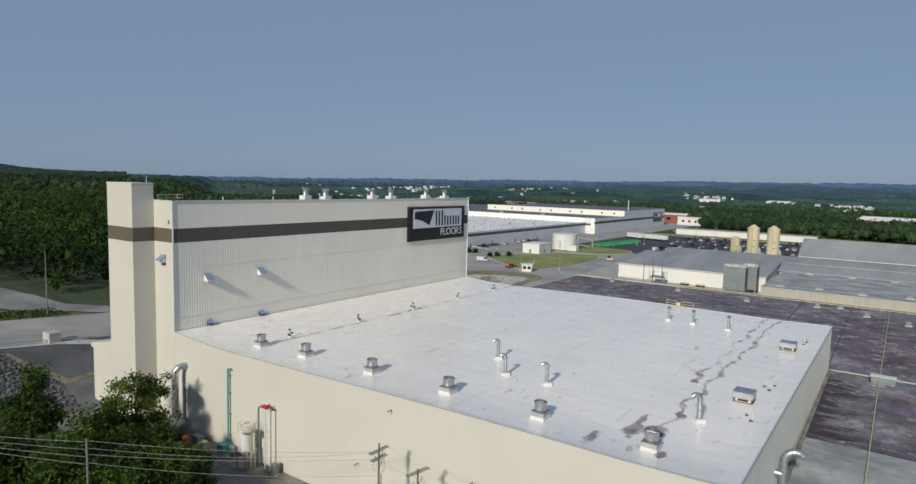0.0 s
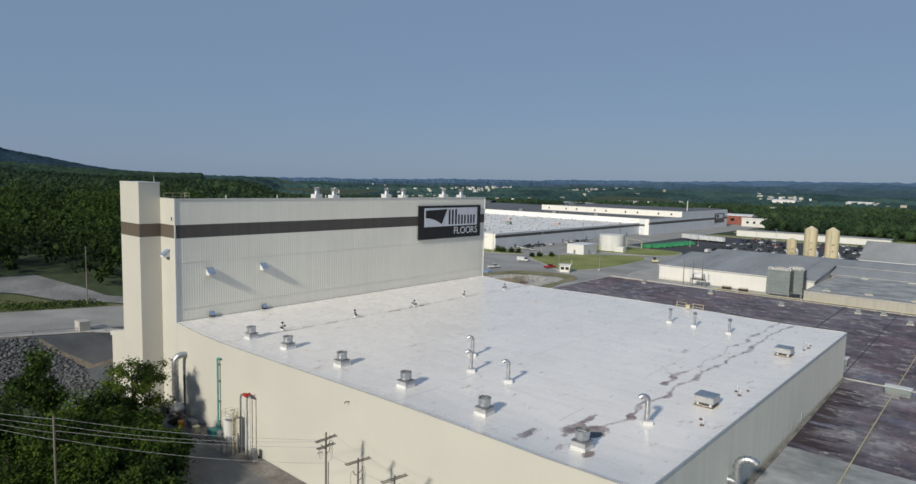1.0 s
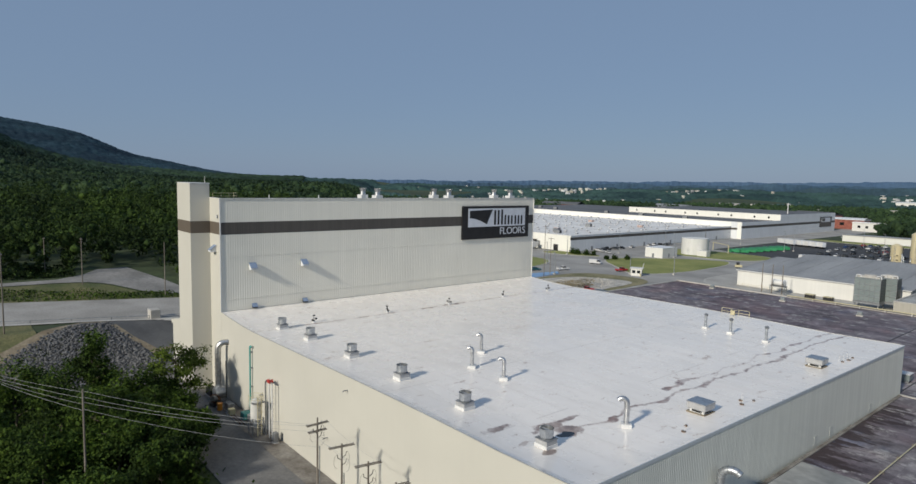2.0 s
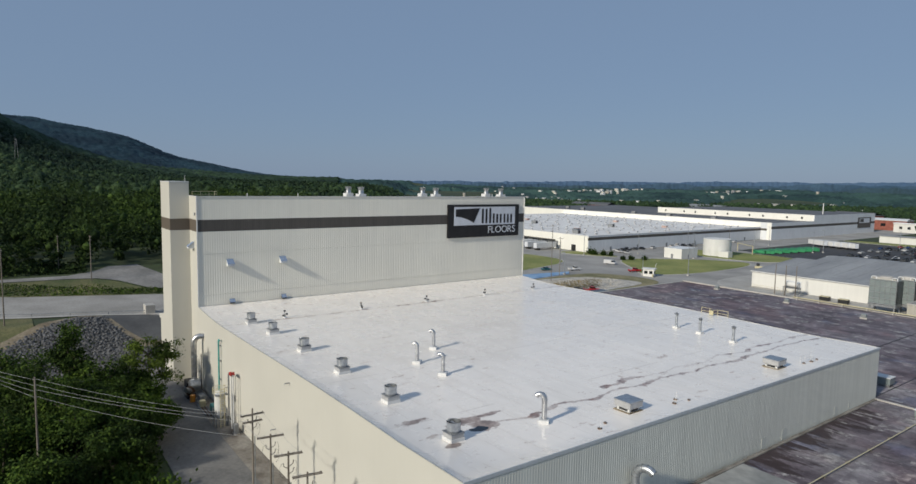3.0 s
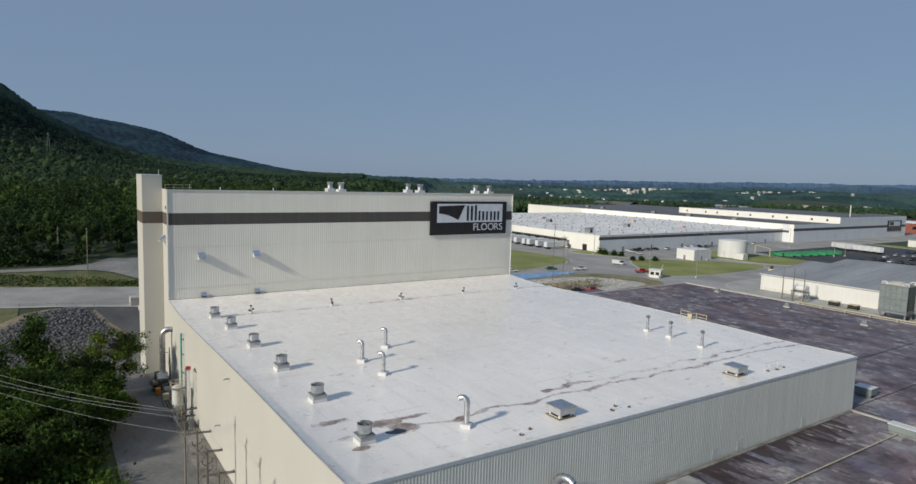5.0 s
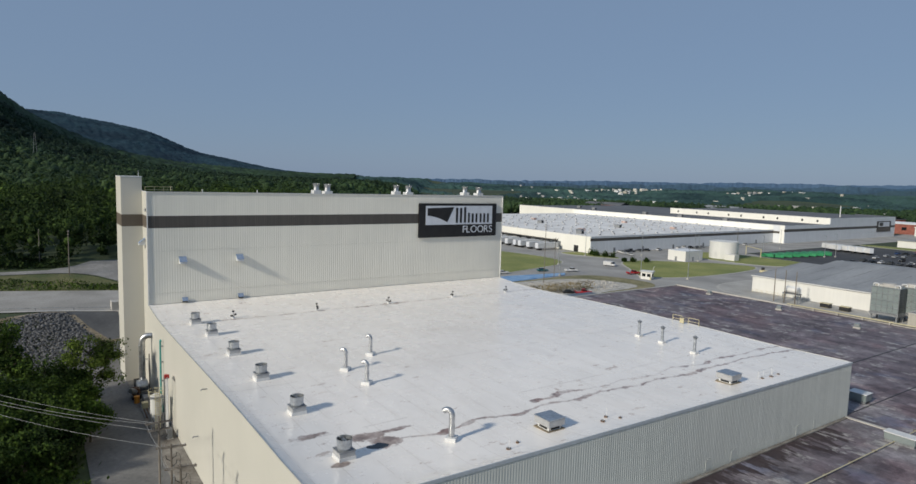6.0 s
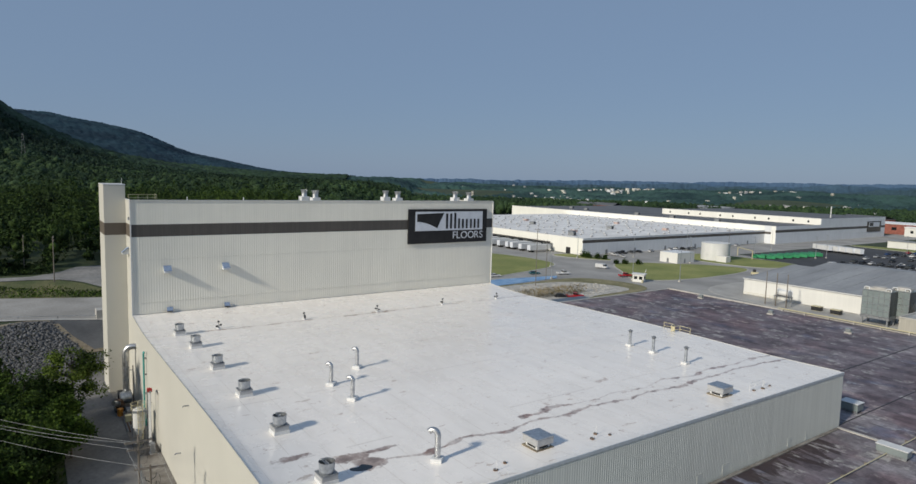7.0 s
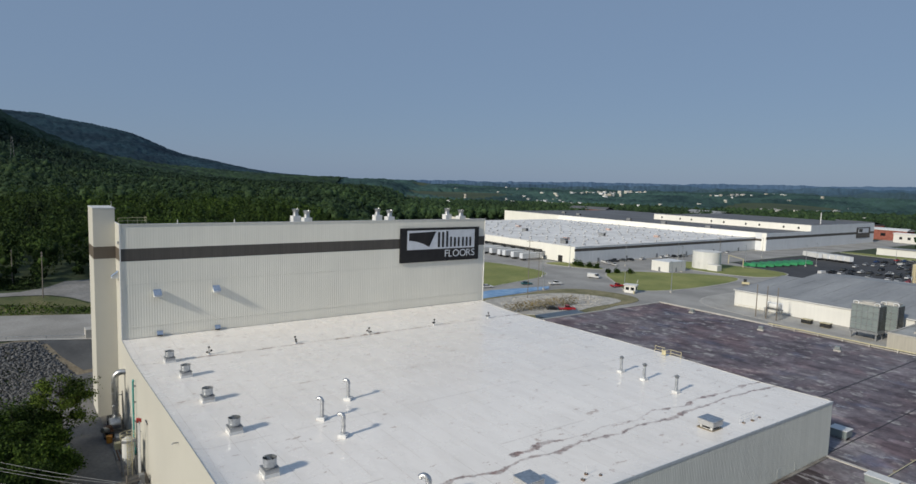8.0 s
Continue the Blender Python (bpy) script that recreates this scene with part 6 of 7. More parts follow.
utility_pole(-41.5, 43.6, 0.03, 11.7, ((0.7, 2.6), (1.5, 2.2)), turn=90, gear=True)
utility_pole(-36.8, 44.0, 0.03, 10.3, ((0.3, 2.8),), turn=80, gear=True)
utility_pole(-31.4, 43.9, 0.03, 10.4, ((0.3, 2.8),), turn=80, gear=True)
utility_pole(-26.6, 43.9, 0.03, 10.2, ((0.3, 2.8),), turn=80, gear=True)
utility_pole(-59.3, 24.1, 0.0, 13.9, (), "weathered timber pole carrying cables over trees")
for x, y, h, arms in ((-151.7, 56.6, 14.2, ()), (-171.0, 41.0, 12.6, ((0.4, 2.4), (1.2, 2.0))), (-187.0, 34.4, 10.0, ((0.4, 2.0),)), (-128.2, 21.2, 16.0, ((0.5, 2.0),))):
    z = float(ground_height(x, y))
    utility_pole(x, y, z, z + h, arms, "weathered timber utility pole on the verge")

for x, y, h in ((-140.8, 189.2, 22.0), (-168.1, 359.1, 15.0), (-150, 203, 16.0)):
    utility_pole(x, y, 0.1, h, ((0.6, 2.6),), "tall timber utility pole beside the roads", 60)


def cable(a, b, sag, r=0.016):
    a, b = Vector(a), Vector(b)
    bm = bmesh.new()
    tube(bm, [a.lerp(b, u) - Vector((0, 0, sag * 4 * u * (1 - u))) for u in np.linspace(0, 1, 17)], r, 5)
    part("strand", bm, WIRE, thing("cable", "pale overhead cable between timber poles", "cable", group="overhead cables"))


for z0, z1, s in ((13.7, 10.9, 0.5), (13.0, 10.8, 0.7), (12.4, 10.1, 0.4), (11.6, 8.4, 0.6)):
    cable((-59.2, 24.2, z0), (-41.5, 43.5, z1), s)
for z0, dx in ((13.6, 0.0), (12.9, 3.0), (12.2, 6.0), (11.5, 9.0)):
    cable((-59.4, 24.0, z0), (-112, 2.0 + dx * 0.6, z0 - 0.5), 1.0)
for z, o in ((11.0, -1.2), (11.0, 1.2), (10.2, -1.0)):
    cable((-41.5, 43.6 + o, z), (-36.8, 44.0 + o, 10.05), 0.15, 0.011)
    cable((-36.8, 44.0 + o, 10.05), (-31.4, 43.9 + o, 10.15), 0.2, 0.011)


def lamp_post(x, y, h, label="tall grey lamp post with a flat head"):
    t = thing("street_lamp", label, "lamp post", (x, y, 0.0), group="lamp posts")
    bm = bmesh.new()
    tube(bm, ((0, 0, 0), (0, 0, h)), 0.16, 8, 0.09)
    part("post", bm, GALV, t)
    boxed("head", GALV, t, -1.1, -0.2, h - 0.02, 0.2, 0.2, h + 0.16)
    boxed("base", KERB, t, -0.4, -0.4, 0, 0.4, 0.4, 0.6)
    return t


for x, y, h in ((-123.4, 251.7, 12.5), (-186, 300, 12), (-190, 352, 13), (-160, 372, 11), (-140, 400, 12), (-100, 440, 12), (-70, 460, 12), (-178, 232, 10), (-196, 268, 11), (-152, 208, 9), (-176, 420, 12), (-120, 470, 12), (-135, 236.8, 8.5), (-158, 309, 13), (-137.6, 407.4, 13)):
    lamp_post(x, y, h)

# ---- plant along the hall's front wall ----
dk = thing("wall_duct", "tall bright steel duct bending into the hall wall", "duct", (-85.6, 47.7, 0.05))
bm = bmesh.new()
tube(bm, [(0, 0, 1.2), (0, 0, 4.0), (0, 0, 8.2)] + [(0.3 - 0.3 * math.cos(a), 1.0 - 1.0 * math.cos(a), 8.6 + 1.2 * math.sin(a)) for a in np.linspace(0.25, 1.57, 6)] + [(0.5, 1.62, 9.8)], 0.48, 16)
part("duct", bm, STAINLESS, dk)
for z in (2.2, 4.2, 6.2, 8.1):
    bm = bmesh.new()
    drum(bm, 0, 0, z, z + 0.1, 0.55, seg=16)
    part("band", bm, GALV, dk)
boxed("fan_base", DULLSTEEL, dk, -1.6, -1.3, 0, 1.4, 0.8, 0.4)
bm = bmesh.new()
tube(bm, ((0.9, -1.0, 1.5), (0.9, 0.6, 1.5)), 0.95, 18)
part("blower", bm, GALV, dk)
boxed("motor", BLACKSTEEL, dk, -1.9, -1.1, 0.402, -0.7, 0.0, 1.5, bevel=0.08)
boxed("brace", BLACKSTEEL, dk, 0.95, 0.9, 0.4, 1.07, 1.02, 6.8)
tp = thing("teal_pipe", "tall slim teal painted pipe against the hall wall", "pipe", (-74.35, 48.85, 0.05))
bm = bmesh.new()
tube(bm, [(0, 0, 0), (0, 0, 11.3)] + [(0.3 - 0.3 * math.cos(a), 0, 11.3 + 0.3 * math.sin(a)) for a in (0.6, 1.2, 1.8, 2.6)], 0.14, 8)
part("pipe", bm, TEAL, tp)
for z in (2, 5, 8, 10.5):
    boxed("clamp", DULLSTEEL, tp, -0.22, 0.0, z, 0.22, 0.38, z + 0.12)
boxed("pump", TEAL, tp, -0.9, -1.3, 0, 0.6, 0.2, 1.1, bevel=0.1)
co = thing("dust_collector", "pale cylindrical dust collector on legs with a caged ladder", "dust collector", (-68.0, 47.2, 0.05))
bm = bmesh.new()
drum(bm, 0, 0, 2.2, 5.0, 0.8, seg=20)
drum(bm, 0, 0, 5.0, 5.3, 0.8, 0.3, seg=20)
part("shell", bm, TANKWHITE, co)
bm = bmesh.new()
drum(bm, 0, 0, 0.9, 2.2, 0.2, 0.79, seg=20)
part("hopper", bm, GREYWALL, co)
for dx, dy in ((-0.8, -0.8), (0.8, -0.8), (-0.8, 0.8), (0.8, 0.8)):
    boxed("leg", DULLSTEEL, co, dx - 0.08, dy - 0.08, 0, dx + 0.08, dy + 0.08, 2.6)
for s in (-0.3, 0.3):
    boxed("ladder_rail", YELLOW, co, 1.35, s - 0.04, 0.1, 1.43, s + 0.04, 6.1)
for k in range(18):
    boxed("rung", YELLOW, co, 1.37, -0.259, 0.4 + k * 0.32, 1.41, 0.259, 0.44 + k * 0.32)
for k in range(5):
    bm = bmesh.new()
    z = 2.8 + k * 0.95
    tube(bm, [(1.4 + 0.62 * math.sin(a), 0.4 * math.cos(a), z) for a in np.linspace(0, math.pi, 9)], 0.03, 5)
    part("cage_hoop", bm, YELLOW, co)
boxed("platform", DULLSTEEL, co, 0.3, -0.9, 4.92, 1.3, 0.9, 5.0)
for z in (5.4, 5.85):
    bm = bmesh.new()
    tube(bm, [(1.05 * math.cos(a), 1.05 * math.sin(a), z) for a in np.linspace(0, math.tau, 17)], 0.03, 5)
    part("top_rail", bm, YELLOW, co)
for a in np.linspace(0, math.tau, 7)[:-1]:
    bm = bmesh.new()
    tube(bm, ((1.05 * math.cos(a), 1.05 * math.sin(a), 4.8), (1.05 * math.cos(a), 1.05 * math.sin(a), 5.87)), 0.03, 5)
    part("rail_post", bm, YELLOW, co)
vp = thing("valve_pipe", "grey looped pipe with a red valve beside the hall wall", "pipe", (-66.8, 48.2, 0.05))
bm = bmesh.new()
tube(bm, [(0, 0, 0), (0, 0, 7.6)] + [(0.8 - 0.8 * math.cos(a), 0, 7.6 + 0.8 * math.sin(a)) for a in (0.5, 1.0, 1.57)] + [(2.4, 0, 8.4)], 0.13, 8)
part("pipe", bm, GALV, vp)
for dx in (1.3, 2.3):
    bm = bmesh.new()
    tube(bm, ((dx, 0, 0), (dx, 0, 8.35)), 0.1, 8)
    part("riser", bm, WHITETRIM, vp)
boxed("valve", RED, vp, 0.9, -0.22, 8.2, 1.7, 0.22, 8.65, label="red valve body", bevel=0.06)
boxed("valve_wheel", RED, vp, 1.9, -0.3, 8.3, 2.05, 0.3, 8.85)
for x, y, w, d, h, m2 in ((-79.5, 47.4, 1.6, 1.0, 1.3, DULLSTEEL), (-77.2, 46.9, 0.9, 0.9, 1.1, YELLOW), (-82.4, 46.6, 1.2, 0.9, 0.9, BLACKSTEEL), (-71.6, 47.8, 1.0, 0.7, 1.7, DULLSTEEL), (-88.6, 47.4, 1.5, 1.2, 1.4, BLACKSTEEL), (-63.4, 48.2, 0.8, 0.6, 1.5, DULLSTEEL)):
    cb = thing("plant_box", "small painted steel plant box on the alley", "cabinet", (x, y, 0.05), group="plant boxes in the alley")
    boxed("casing", m2, cb, -w / 2, -d / 2, 0.1, w / 2, d / 2, h, bevel=0.04)
    boxed("plinth", KERB, cb, -w / 2 - 0.1, -d / 2 - 0.1, 0, w / 2 + 0.1, d / 2 + 0.1, 0.098)
for x, z in ((-49.8, 5.15), (-70.3, 4.9), (-44.8, 12.7), (-89.9, 4.5)):
    sp = thing("wall_spout", "short dark overflow spout in the cream wall", "spout", (x, 49.25, z), group="wall spouts")
    bm = bmesh.new()
    tube(bm, ((0, 0.05, 0), (0, -0.6, 0.05), (0, -0.7, -0.1)), 0.07, 6)
    part("pipe", bm, DULLSTEEL, sp)
ORANGE = surface("orange drum paint", (0.55, 0.2, 0.02), (0.7, 0.3, 0.04), 1.5, 0.5)
dr = thing("steel_drum", "orange steel drum standing in the alley", "drum", (-80.6, 46.2, 0.05))
bm = bmesh.new()
drum(bm, 0, 0, 0, 1.1, 0.42, seg=16)
part("body", bm, ORANGE, dr)
for z in (0.02, 0.4, 0.75, 1.08):
    bm = bmesh.new()
    drum(bm, 0, 0, z, z + 0.04, 0.45, seg=16)
    part("hoop", bm, ORANGE, dr)
pip = thing("low_pipes", "bundle of dull steel pipes on the alley strip", "pipes", (-75.5, 46.9, 0.06))
for k in range(5):
    bm = bmesh.new()
    tube(bm, ((-3.2 + 0.3 * k, -0.4 + 0.2 * k, 0.1), (2.6 + 0.2 * k, -0.5 + 0.22 * k, 0.1)), 0.09, 6)
    part("pipe", bm, RUST if k % 2 else DULLSTEEL, pip)
bx = thing("blower_unit", "dark dirty blower with a round mouth at the duct foot", "blower", (-83.2, 46.4, 0.05))
boxed("frame", BLACKSTEEL, bx, -1.0, -0.7, 0, 1.0, 0.7, 0.35)
bm = bmesh.new()
tube(bm, ((-0.6, 0, 1.05), (0.6, 0, 1.05)), 0.7, 16)
part("drum", bm, RUST, bx)
bm = bmesh.new()
tube(bm, ((0.55, -0.2, 1.2), (1.1, -0.6, 1.6), (1.4, -1.0, 1.7)), 0.42, 14)
part("mouth", bm, STAINLESS, bx)
sb = thing("road_block", "pale concrete block beside the raised road", "block", (-127.6, 48.0, float(ground_height(-127.6, 48.0)) + 0.05))
boxed("body", KERB, sb, -1.4, -1.0, 0, 1.4, 1.0, 2.0, bevel=0.06)
band("road_kerb", [(near_edge(y), y) for y in ALONG], [(near_edge(y) + 1.7, y) for y in ALONG], KERB, "pale kerb strip along the raised road", "kerb", 0.16, 2)


# ---- rocks ----
def lump(rng, seg=1):
    bm = bmesh.new()
    bmesh.ops.create_icosphere(bm, subdivisions=seg, radius=1.0)
    v = np.array([p.co[:] for p in bm.verts])
    f = np.array([[q.index for q in p.verts] for p in bm.faces])
    bm.free()
    return v * (1 + rng.normal(0, 0.16, (len(v), 1))), f


def scatter(name, places, sizes, material, label, category, seg=1, squash=(1, 1, 1), seed=1, variety=12, kind="stuff"):
    """Many small lumps in one mesh."""
    rng = np.random.default_rng(seed)
    kinds = [lump(rng, seg) for _ in range(variety)]
    V, F, base = [], [], 0
    for p, s in zip(places, sizes):
        v, f = kinds[rng.integers(variety)]
        a = rng.uniform(0, math.tau)
        c, d = math.cos(a), math.sin(a)
        w = v * np.array(squash) * s * rng.uniform(0.8, 1.2, 3)
        w = np.stack([w[:, 0] * c - w[:, 1] * d, w[:, 0] * d + w[:, 1] * c, w[:, 2]], -1) + p
        V.append(w)
        F.append(f + base)
        base += len(v)
    V, F = np.concatenate(V), np.concatenate(F)
    me = bpy.data.meshes.new(name)
    me.vertices.add(len(V))
    me.vertices.foreach_set("co", V.astype(np.float32).ravel())
    me.loops.add(F.size)
    me.loops.foreach_set("vertex_index", F.astype(np.int32).ravel())
    me.polygons.add(len(F))
    me.polygons.foreach_set("loop_start", np.arange(0, F.size, 3, dtype=np.int32))
    me.update(calc_edges=True)
    me.materials.append(material)
    if kind == "stuff" and category == "woodland":
        me.polygons.foreach_set("use_smooth", [True] * len(F))
    return tagged(new(name, me), label, category, kind=kind)


rng = np.random.default_rng(3)
n = 17000
rx, ry = rng.uniform(-132, -102, n), rng.uniform(8, 44, n)
edge = rng.normal(0, 0.6, n)
keep = (ry > 35.2 - 1.44 * (rx + 128) + edge) & (ry < 38.2 + 0.45 * (rx + 126) + edge) & (rx > -127.5) & (rx < -107 + edge) & (ry > 14)
rx, ry = rx[keep], ry[keep]
scatter("rock_bank", np.stack([rx, ry, ground_height(rx, ry) + 0.05], -1), rng.uniform(0.12, 0.24, len(rx)) * (1 + 1.1 * rng.random(len(rx)) ** 3), RIPRAP, "bank of broken grey rocks below the road", "rocks", 1, (1, 1, 0.75), 5)
n = 1500
gxx, gyy = rng.uniform(-148, -112, n), rng.uniform(168, 220, n)
keep = np.hypot((gxx + 131) / 13.0, (gyy - 193) / 24) < 0.95
scatter("gravel_stones", np.stack([gxx[keep], gyy[keep], np.full(keep.sum(), 0.25)], -1), rng.uniform(0.15, 0.45, keep.sum()), PALEROCK, "pale stones lining a drainage basin", "stones", 1, (1, 1, 0.6), 6)


# ---- trees ----
def cards(points, size, rng, facing=None, loose=0.55):
    """Small tilted leaf quads at the points, roughly turned towards facing."""
    n = len(points)
    a, b = rng.normal(size=(n, 3)), rng.normal(size=(n, 3))
    if facing is not None:
        face = facing / (np.linalg.norm(facing, axis=1, keepdims=True) + 1e-6) + rng.normal(0, loose, (n, 3))
        face /= np.linalg.norm(face, axis=1, keepdims=True)
        a -= face * (a * face).sum(1, keepdims=True)
        b = np.cross(face, a)
    a /= np.linalg.norm(a, axis=1, keepdims=True)
    b -= a * (a * b).sum(1, keepdims=True)
    b /= np.linalg.norm(b, axis=1, keepdims=True)
    s = size * rng.uniform(0.6, 1.3, (n, 1))
    v = np.stack([points - a * s, points - b * s * 0.6, points + a * s, points + b * s * 0.6], 1)
    return v.reshape(-1, 3), np.arange(n * 4).reshape(n, 4)


def tree(x, y, h, spread, seed, leaves=7400, leaf=0.205, open_crown=False):
    rng = np.random.default_rng(seed)
    z = float(ground_height(x, y)) - 0.1
    t = thing("tree", "leafy green broadleaf tree with an uneven crown" if not open_crown else "slender open crowned green tree beside a wall", "tree", (x, y, z), group="trees by the alley")
    bm = bmesh.new()
    bend = rng.normal(0, 0.25, (4, 2))
    line = [(0, 0, 0), (*bend[0], h * 0.3), (*(bend[0] + bend[1]), h * 0.6), (*(bend[0] + bend[1] + bend[2]), h * 0.92)]
    tube(bm, line, h * 0.02 + 0.05, 8, 0.04)
    trunk = part("trunk", bm, BARK, t)
    clumps = []
    for k in range(24 if open_crown else 15):
        u = rng.uniform(0.34, 0.96) if open_crown else rng.uniform(0.28, 0.9)
        a = rng.uniform(0, math.tau)
        reach = spread * (1.15 - 0.75 * abs(u - 0.5)) * rng.uniform(0.55, 1.0)
        start = Vector((bend[0][0] * u, bend[0][1] * u, h * u * 0.85))
        end = start + Vector((math.cos(a) * reach, math.sin(a) * reach, h * rng.uniform(0.06, 0.2)))
        bm = bmesh.new()
        mid = start.lerp(end, 0.5) + Vector((0, 0, h * 0.02))
        tube(bm, (start, mid, end), h * 0.008 + 0.02, 5, 0.015)
        part("limb", bm, BARK, trunk)
        for w in (0.55, 0.8, 1.0):
            clumps.append(np.array(start.lerp(end, w)) + rng.normal(0, spread * 0.1, 3))
    clumps.append(np.array((bend[0][0] + bend[1][0] + bend[2][0], bend[0][1] + bend[1][1] + bend[2][1], h * 0.95)))
    clumps = np.array(clumps)
    which = rng.integers(len(clumps), size=leaves)
    off = rng.normal(0, 1, (leaves, 3)) * np.array([1, 1, 0.75]) * spread * (0.125 if open_crown else 0.19)
    pts = clumps[which] + off
    keep = pts[:, 2] > 0.3
    v, f = cards(pts[keep], leaf, rng, off[keep] + np.array([0, 0, 0.25 * spread]), 0.75)
    mesh_of("crown", v.tolist(), f.tolist(), LEAF_YOUNG_SUNLIT if open_crown else LEAF, t)
    return t


tree(-81.9, 39.9, 12.0, 4.0, 24, 7600, 0.19, True)
for k, (x, y, h, s) in enumerate(((-85.5, 29.5, 14.5, 2.9), (-77.5, 33.5, 9.5, 4.0), (-72.5, 35.0, 8.2, 3.6), (-66.5, 34.0, 7.6, 3.4), (-70.5, 27.5, 10.0, 4.2), (-61.5, 34.5, 6.6, 3.0), (-63.5, 28.0, 8.2, 3.6),
                                  (-57.0, 31.5, 6.2, 3.2), (-65.5, 20.5, 8.5, 4.0), (-78.5, 24.0, 11.5, 4.6), (-88.0, 20.0, 11.0, 4.4), (-54.0, 24.5, 6.5, 3.6), (-72.5, 15.5, 9.0, 4.2), (-98.0, 14.0, 9.0, 4.4), (-79.5, 37.6, 7.0, 2.6), (-73.5, 38.6, 6.0, 2.4), (-67.5, 38.8, 5.6, 2.4))):
    tree(x, y, h, s, 40 + k)
# undergrowth between the trees
rng = np.random.default_rng(8)
n = 520
ux, uy = rng.uniform(-104, -44, n), rng.uniform(4, 38, n)
ok = (uy < 37) & ~((ux < -88) & (uy > 22))
pts, sizes = [], []
for x, y in zip(ux[ok], uy[ok]):
    h = rng.uniform(0.8, 2.6)
    pts.append(np.array([x, y, 0.0]) + rng.normal(0, 1, (75, 3)) * np.array([1.2, 1.2, 0.55]) * h * 0.5 + np.array([0, 0, h * 0.55]))
pts = np.concatenate(pts)
pts = pts[pts[:, 2] > 0.02]
v, f = cards(pts, 0.3, rng)
tagged(mesh_of("undergrowth", v.tolist(), f.tolist(), LEAF), "dense dark green undergrowth beside the alley", "bushes", kind="stuff")
rng = np.random.default_rng(9)
pts = np.stack([rng.uniform(-138, -116, 14000), rng.uniform(168, 204, 14000), rng.uniform(0.2, 3.0, 14000)], -1)
pts[:, :2] += (3.6, -5.0)
pts = pts[np.abs(pts[:, 0] + 125.0) < 3.3 * np.sqrt(np.maximum(0.0, 1 - ((pts[:, 1] - 182) / 18) ** 2)) * rng.uniform(0.6, 1.1, len(pts))]
v, f = cards(pts, 0.2, rng)
tagged(mesh_of("reeds", v.tolist(), f.tolist(), REED), "brown reeds along the gravel basin", "reeds", kind="stuff")
pts = []
for x, y, r in ((-198, 275, 1.7), (-194, 274, 1.5), (-190, 276.5, 1.4), (-186.5, 278, 1.3), (-170, 274, 1.2), (-166, 279, 1.1), (-172, 270, 1.0)):
    pts.append(np.array([x, y, r * 0.8]) + rng.normal(0, 0.55, (420, 3)) * r)
pts = np.concatenate(pts)
v, f = cards(pts[pts[:, 2] > 0.05], 0.35, rng)
tagged(mesh_of("shrubs", v.tolist(), f.tolist(), WOOD_NEAR), "round green shrubs on the lawn corner", "shrubs", kind="stuff")


# ---- woodland ----
FIELD_PATCHES = ((-150, 20, 985, 1120), (-420, -250, 1180, 1330), (-700, -560, 980, 1080), (40, 160, 1300, 1500))
for k, (x0, x1, y0, y1) in enumerate(FIELD_PATCHES):
    draped("field", x0, x1, y0, y1, ROUGHGRASS if k % 2 == 0 else GRASS, "open field among the valley woods", "field", 1.5, 20.0)


def wooded(x, y):
    """Where trees stand: away from yards, roads and buildings."""
    west = (x < -182 - 3 * np.sin(y / 23)) & (y < 190 + (-x - 182) * 0.35) & ~((x > -189) & (y > 42) & (y < 59))
    west = west | ((x < -165 - (y - 62) * 0.2) & (y > 64) & (y < 140) & (x > -190))
    back = (y > 545 + 0.0 * x) & ~((x > -500) & (x < -150) & (y < 690)) & ~((x > -165) & (x < 70) & (y < 575)) & ~((x > -44) & (x < 110) & (y > 735) & (y < 815)) & ~((x > -215) & (x < -150) & (y < 720))
    beyond = (x < -500) & (y >= 190 + (-x - 182) * 0.35)
    mid = (x < -330) & (x > -500) & (y > 240) & (y < 275)
    clear = (np.sin(x / 190 + 2.0) * np.sin(y / 240 + x / 500) > 0.72) & (np.hypot(x, y) > 900) & (np.degrees(np.arctan2(-x, y)) < 62)
    for x0, x1, y0, y1 in FIELD_PATCHES:
        clear = clear | ((x > x0) & (x < x1) & (y > y0) & (y < y1))
    return (west | back | beyond | mid) & ~clear


def grown(r0, r1, step, seed):
    """Jittered places over the part of the land that can be seen."""
    rng = np.random.default_rng(seed)
    out = []
    r = r0
    while r < r1:
        n = int(math.radians(110) * r / step)
        az = np.radians(-9 + 110 * (np.arange(n) + rng.uniform(-0.5, 0.5, n)) / n)
        rr = r + rng.uniform(-0.5, 0.5, n) * step
        out.append(np.stack([-np.sin(az) * rr, np.cos(az) * rr], -1))
        r += step
    p = np.concatenate(out)
    return p[wooded(p[:, 0], p[:, 1])], rng


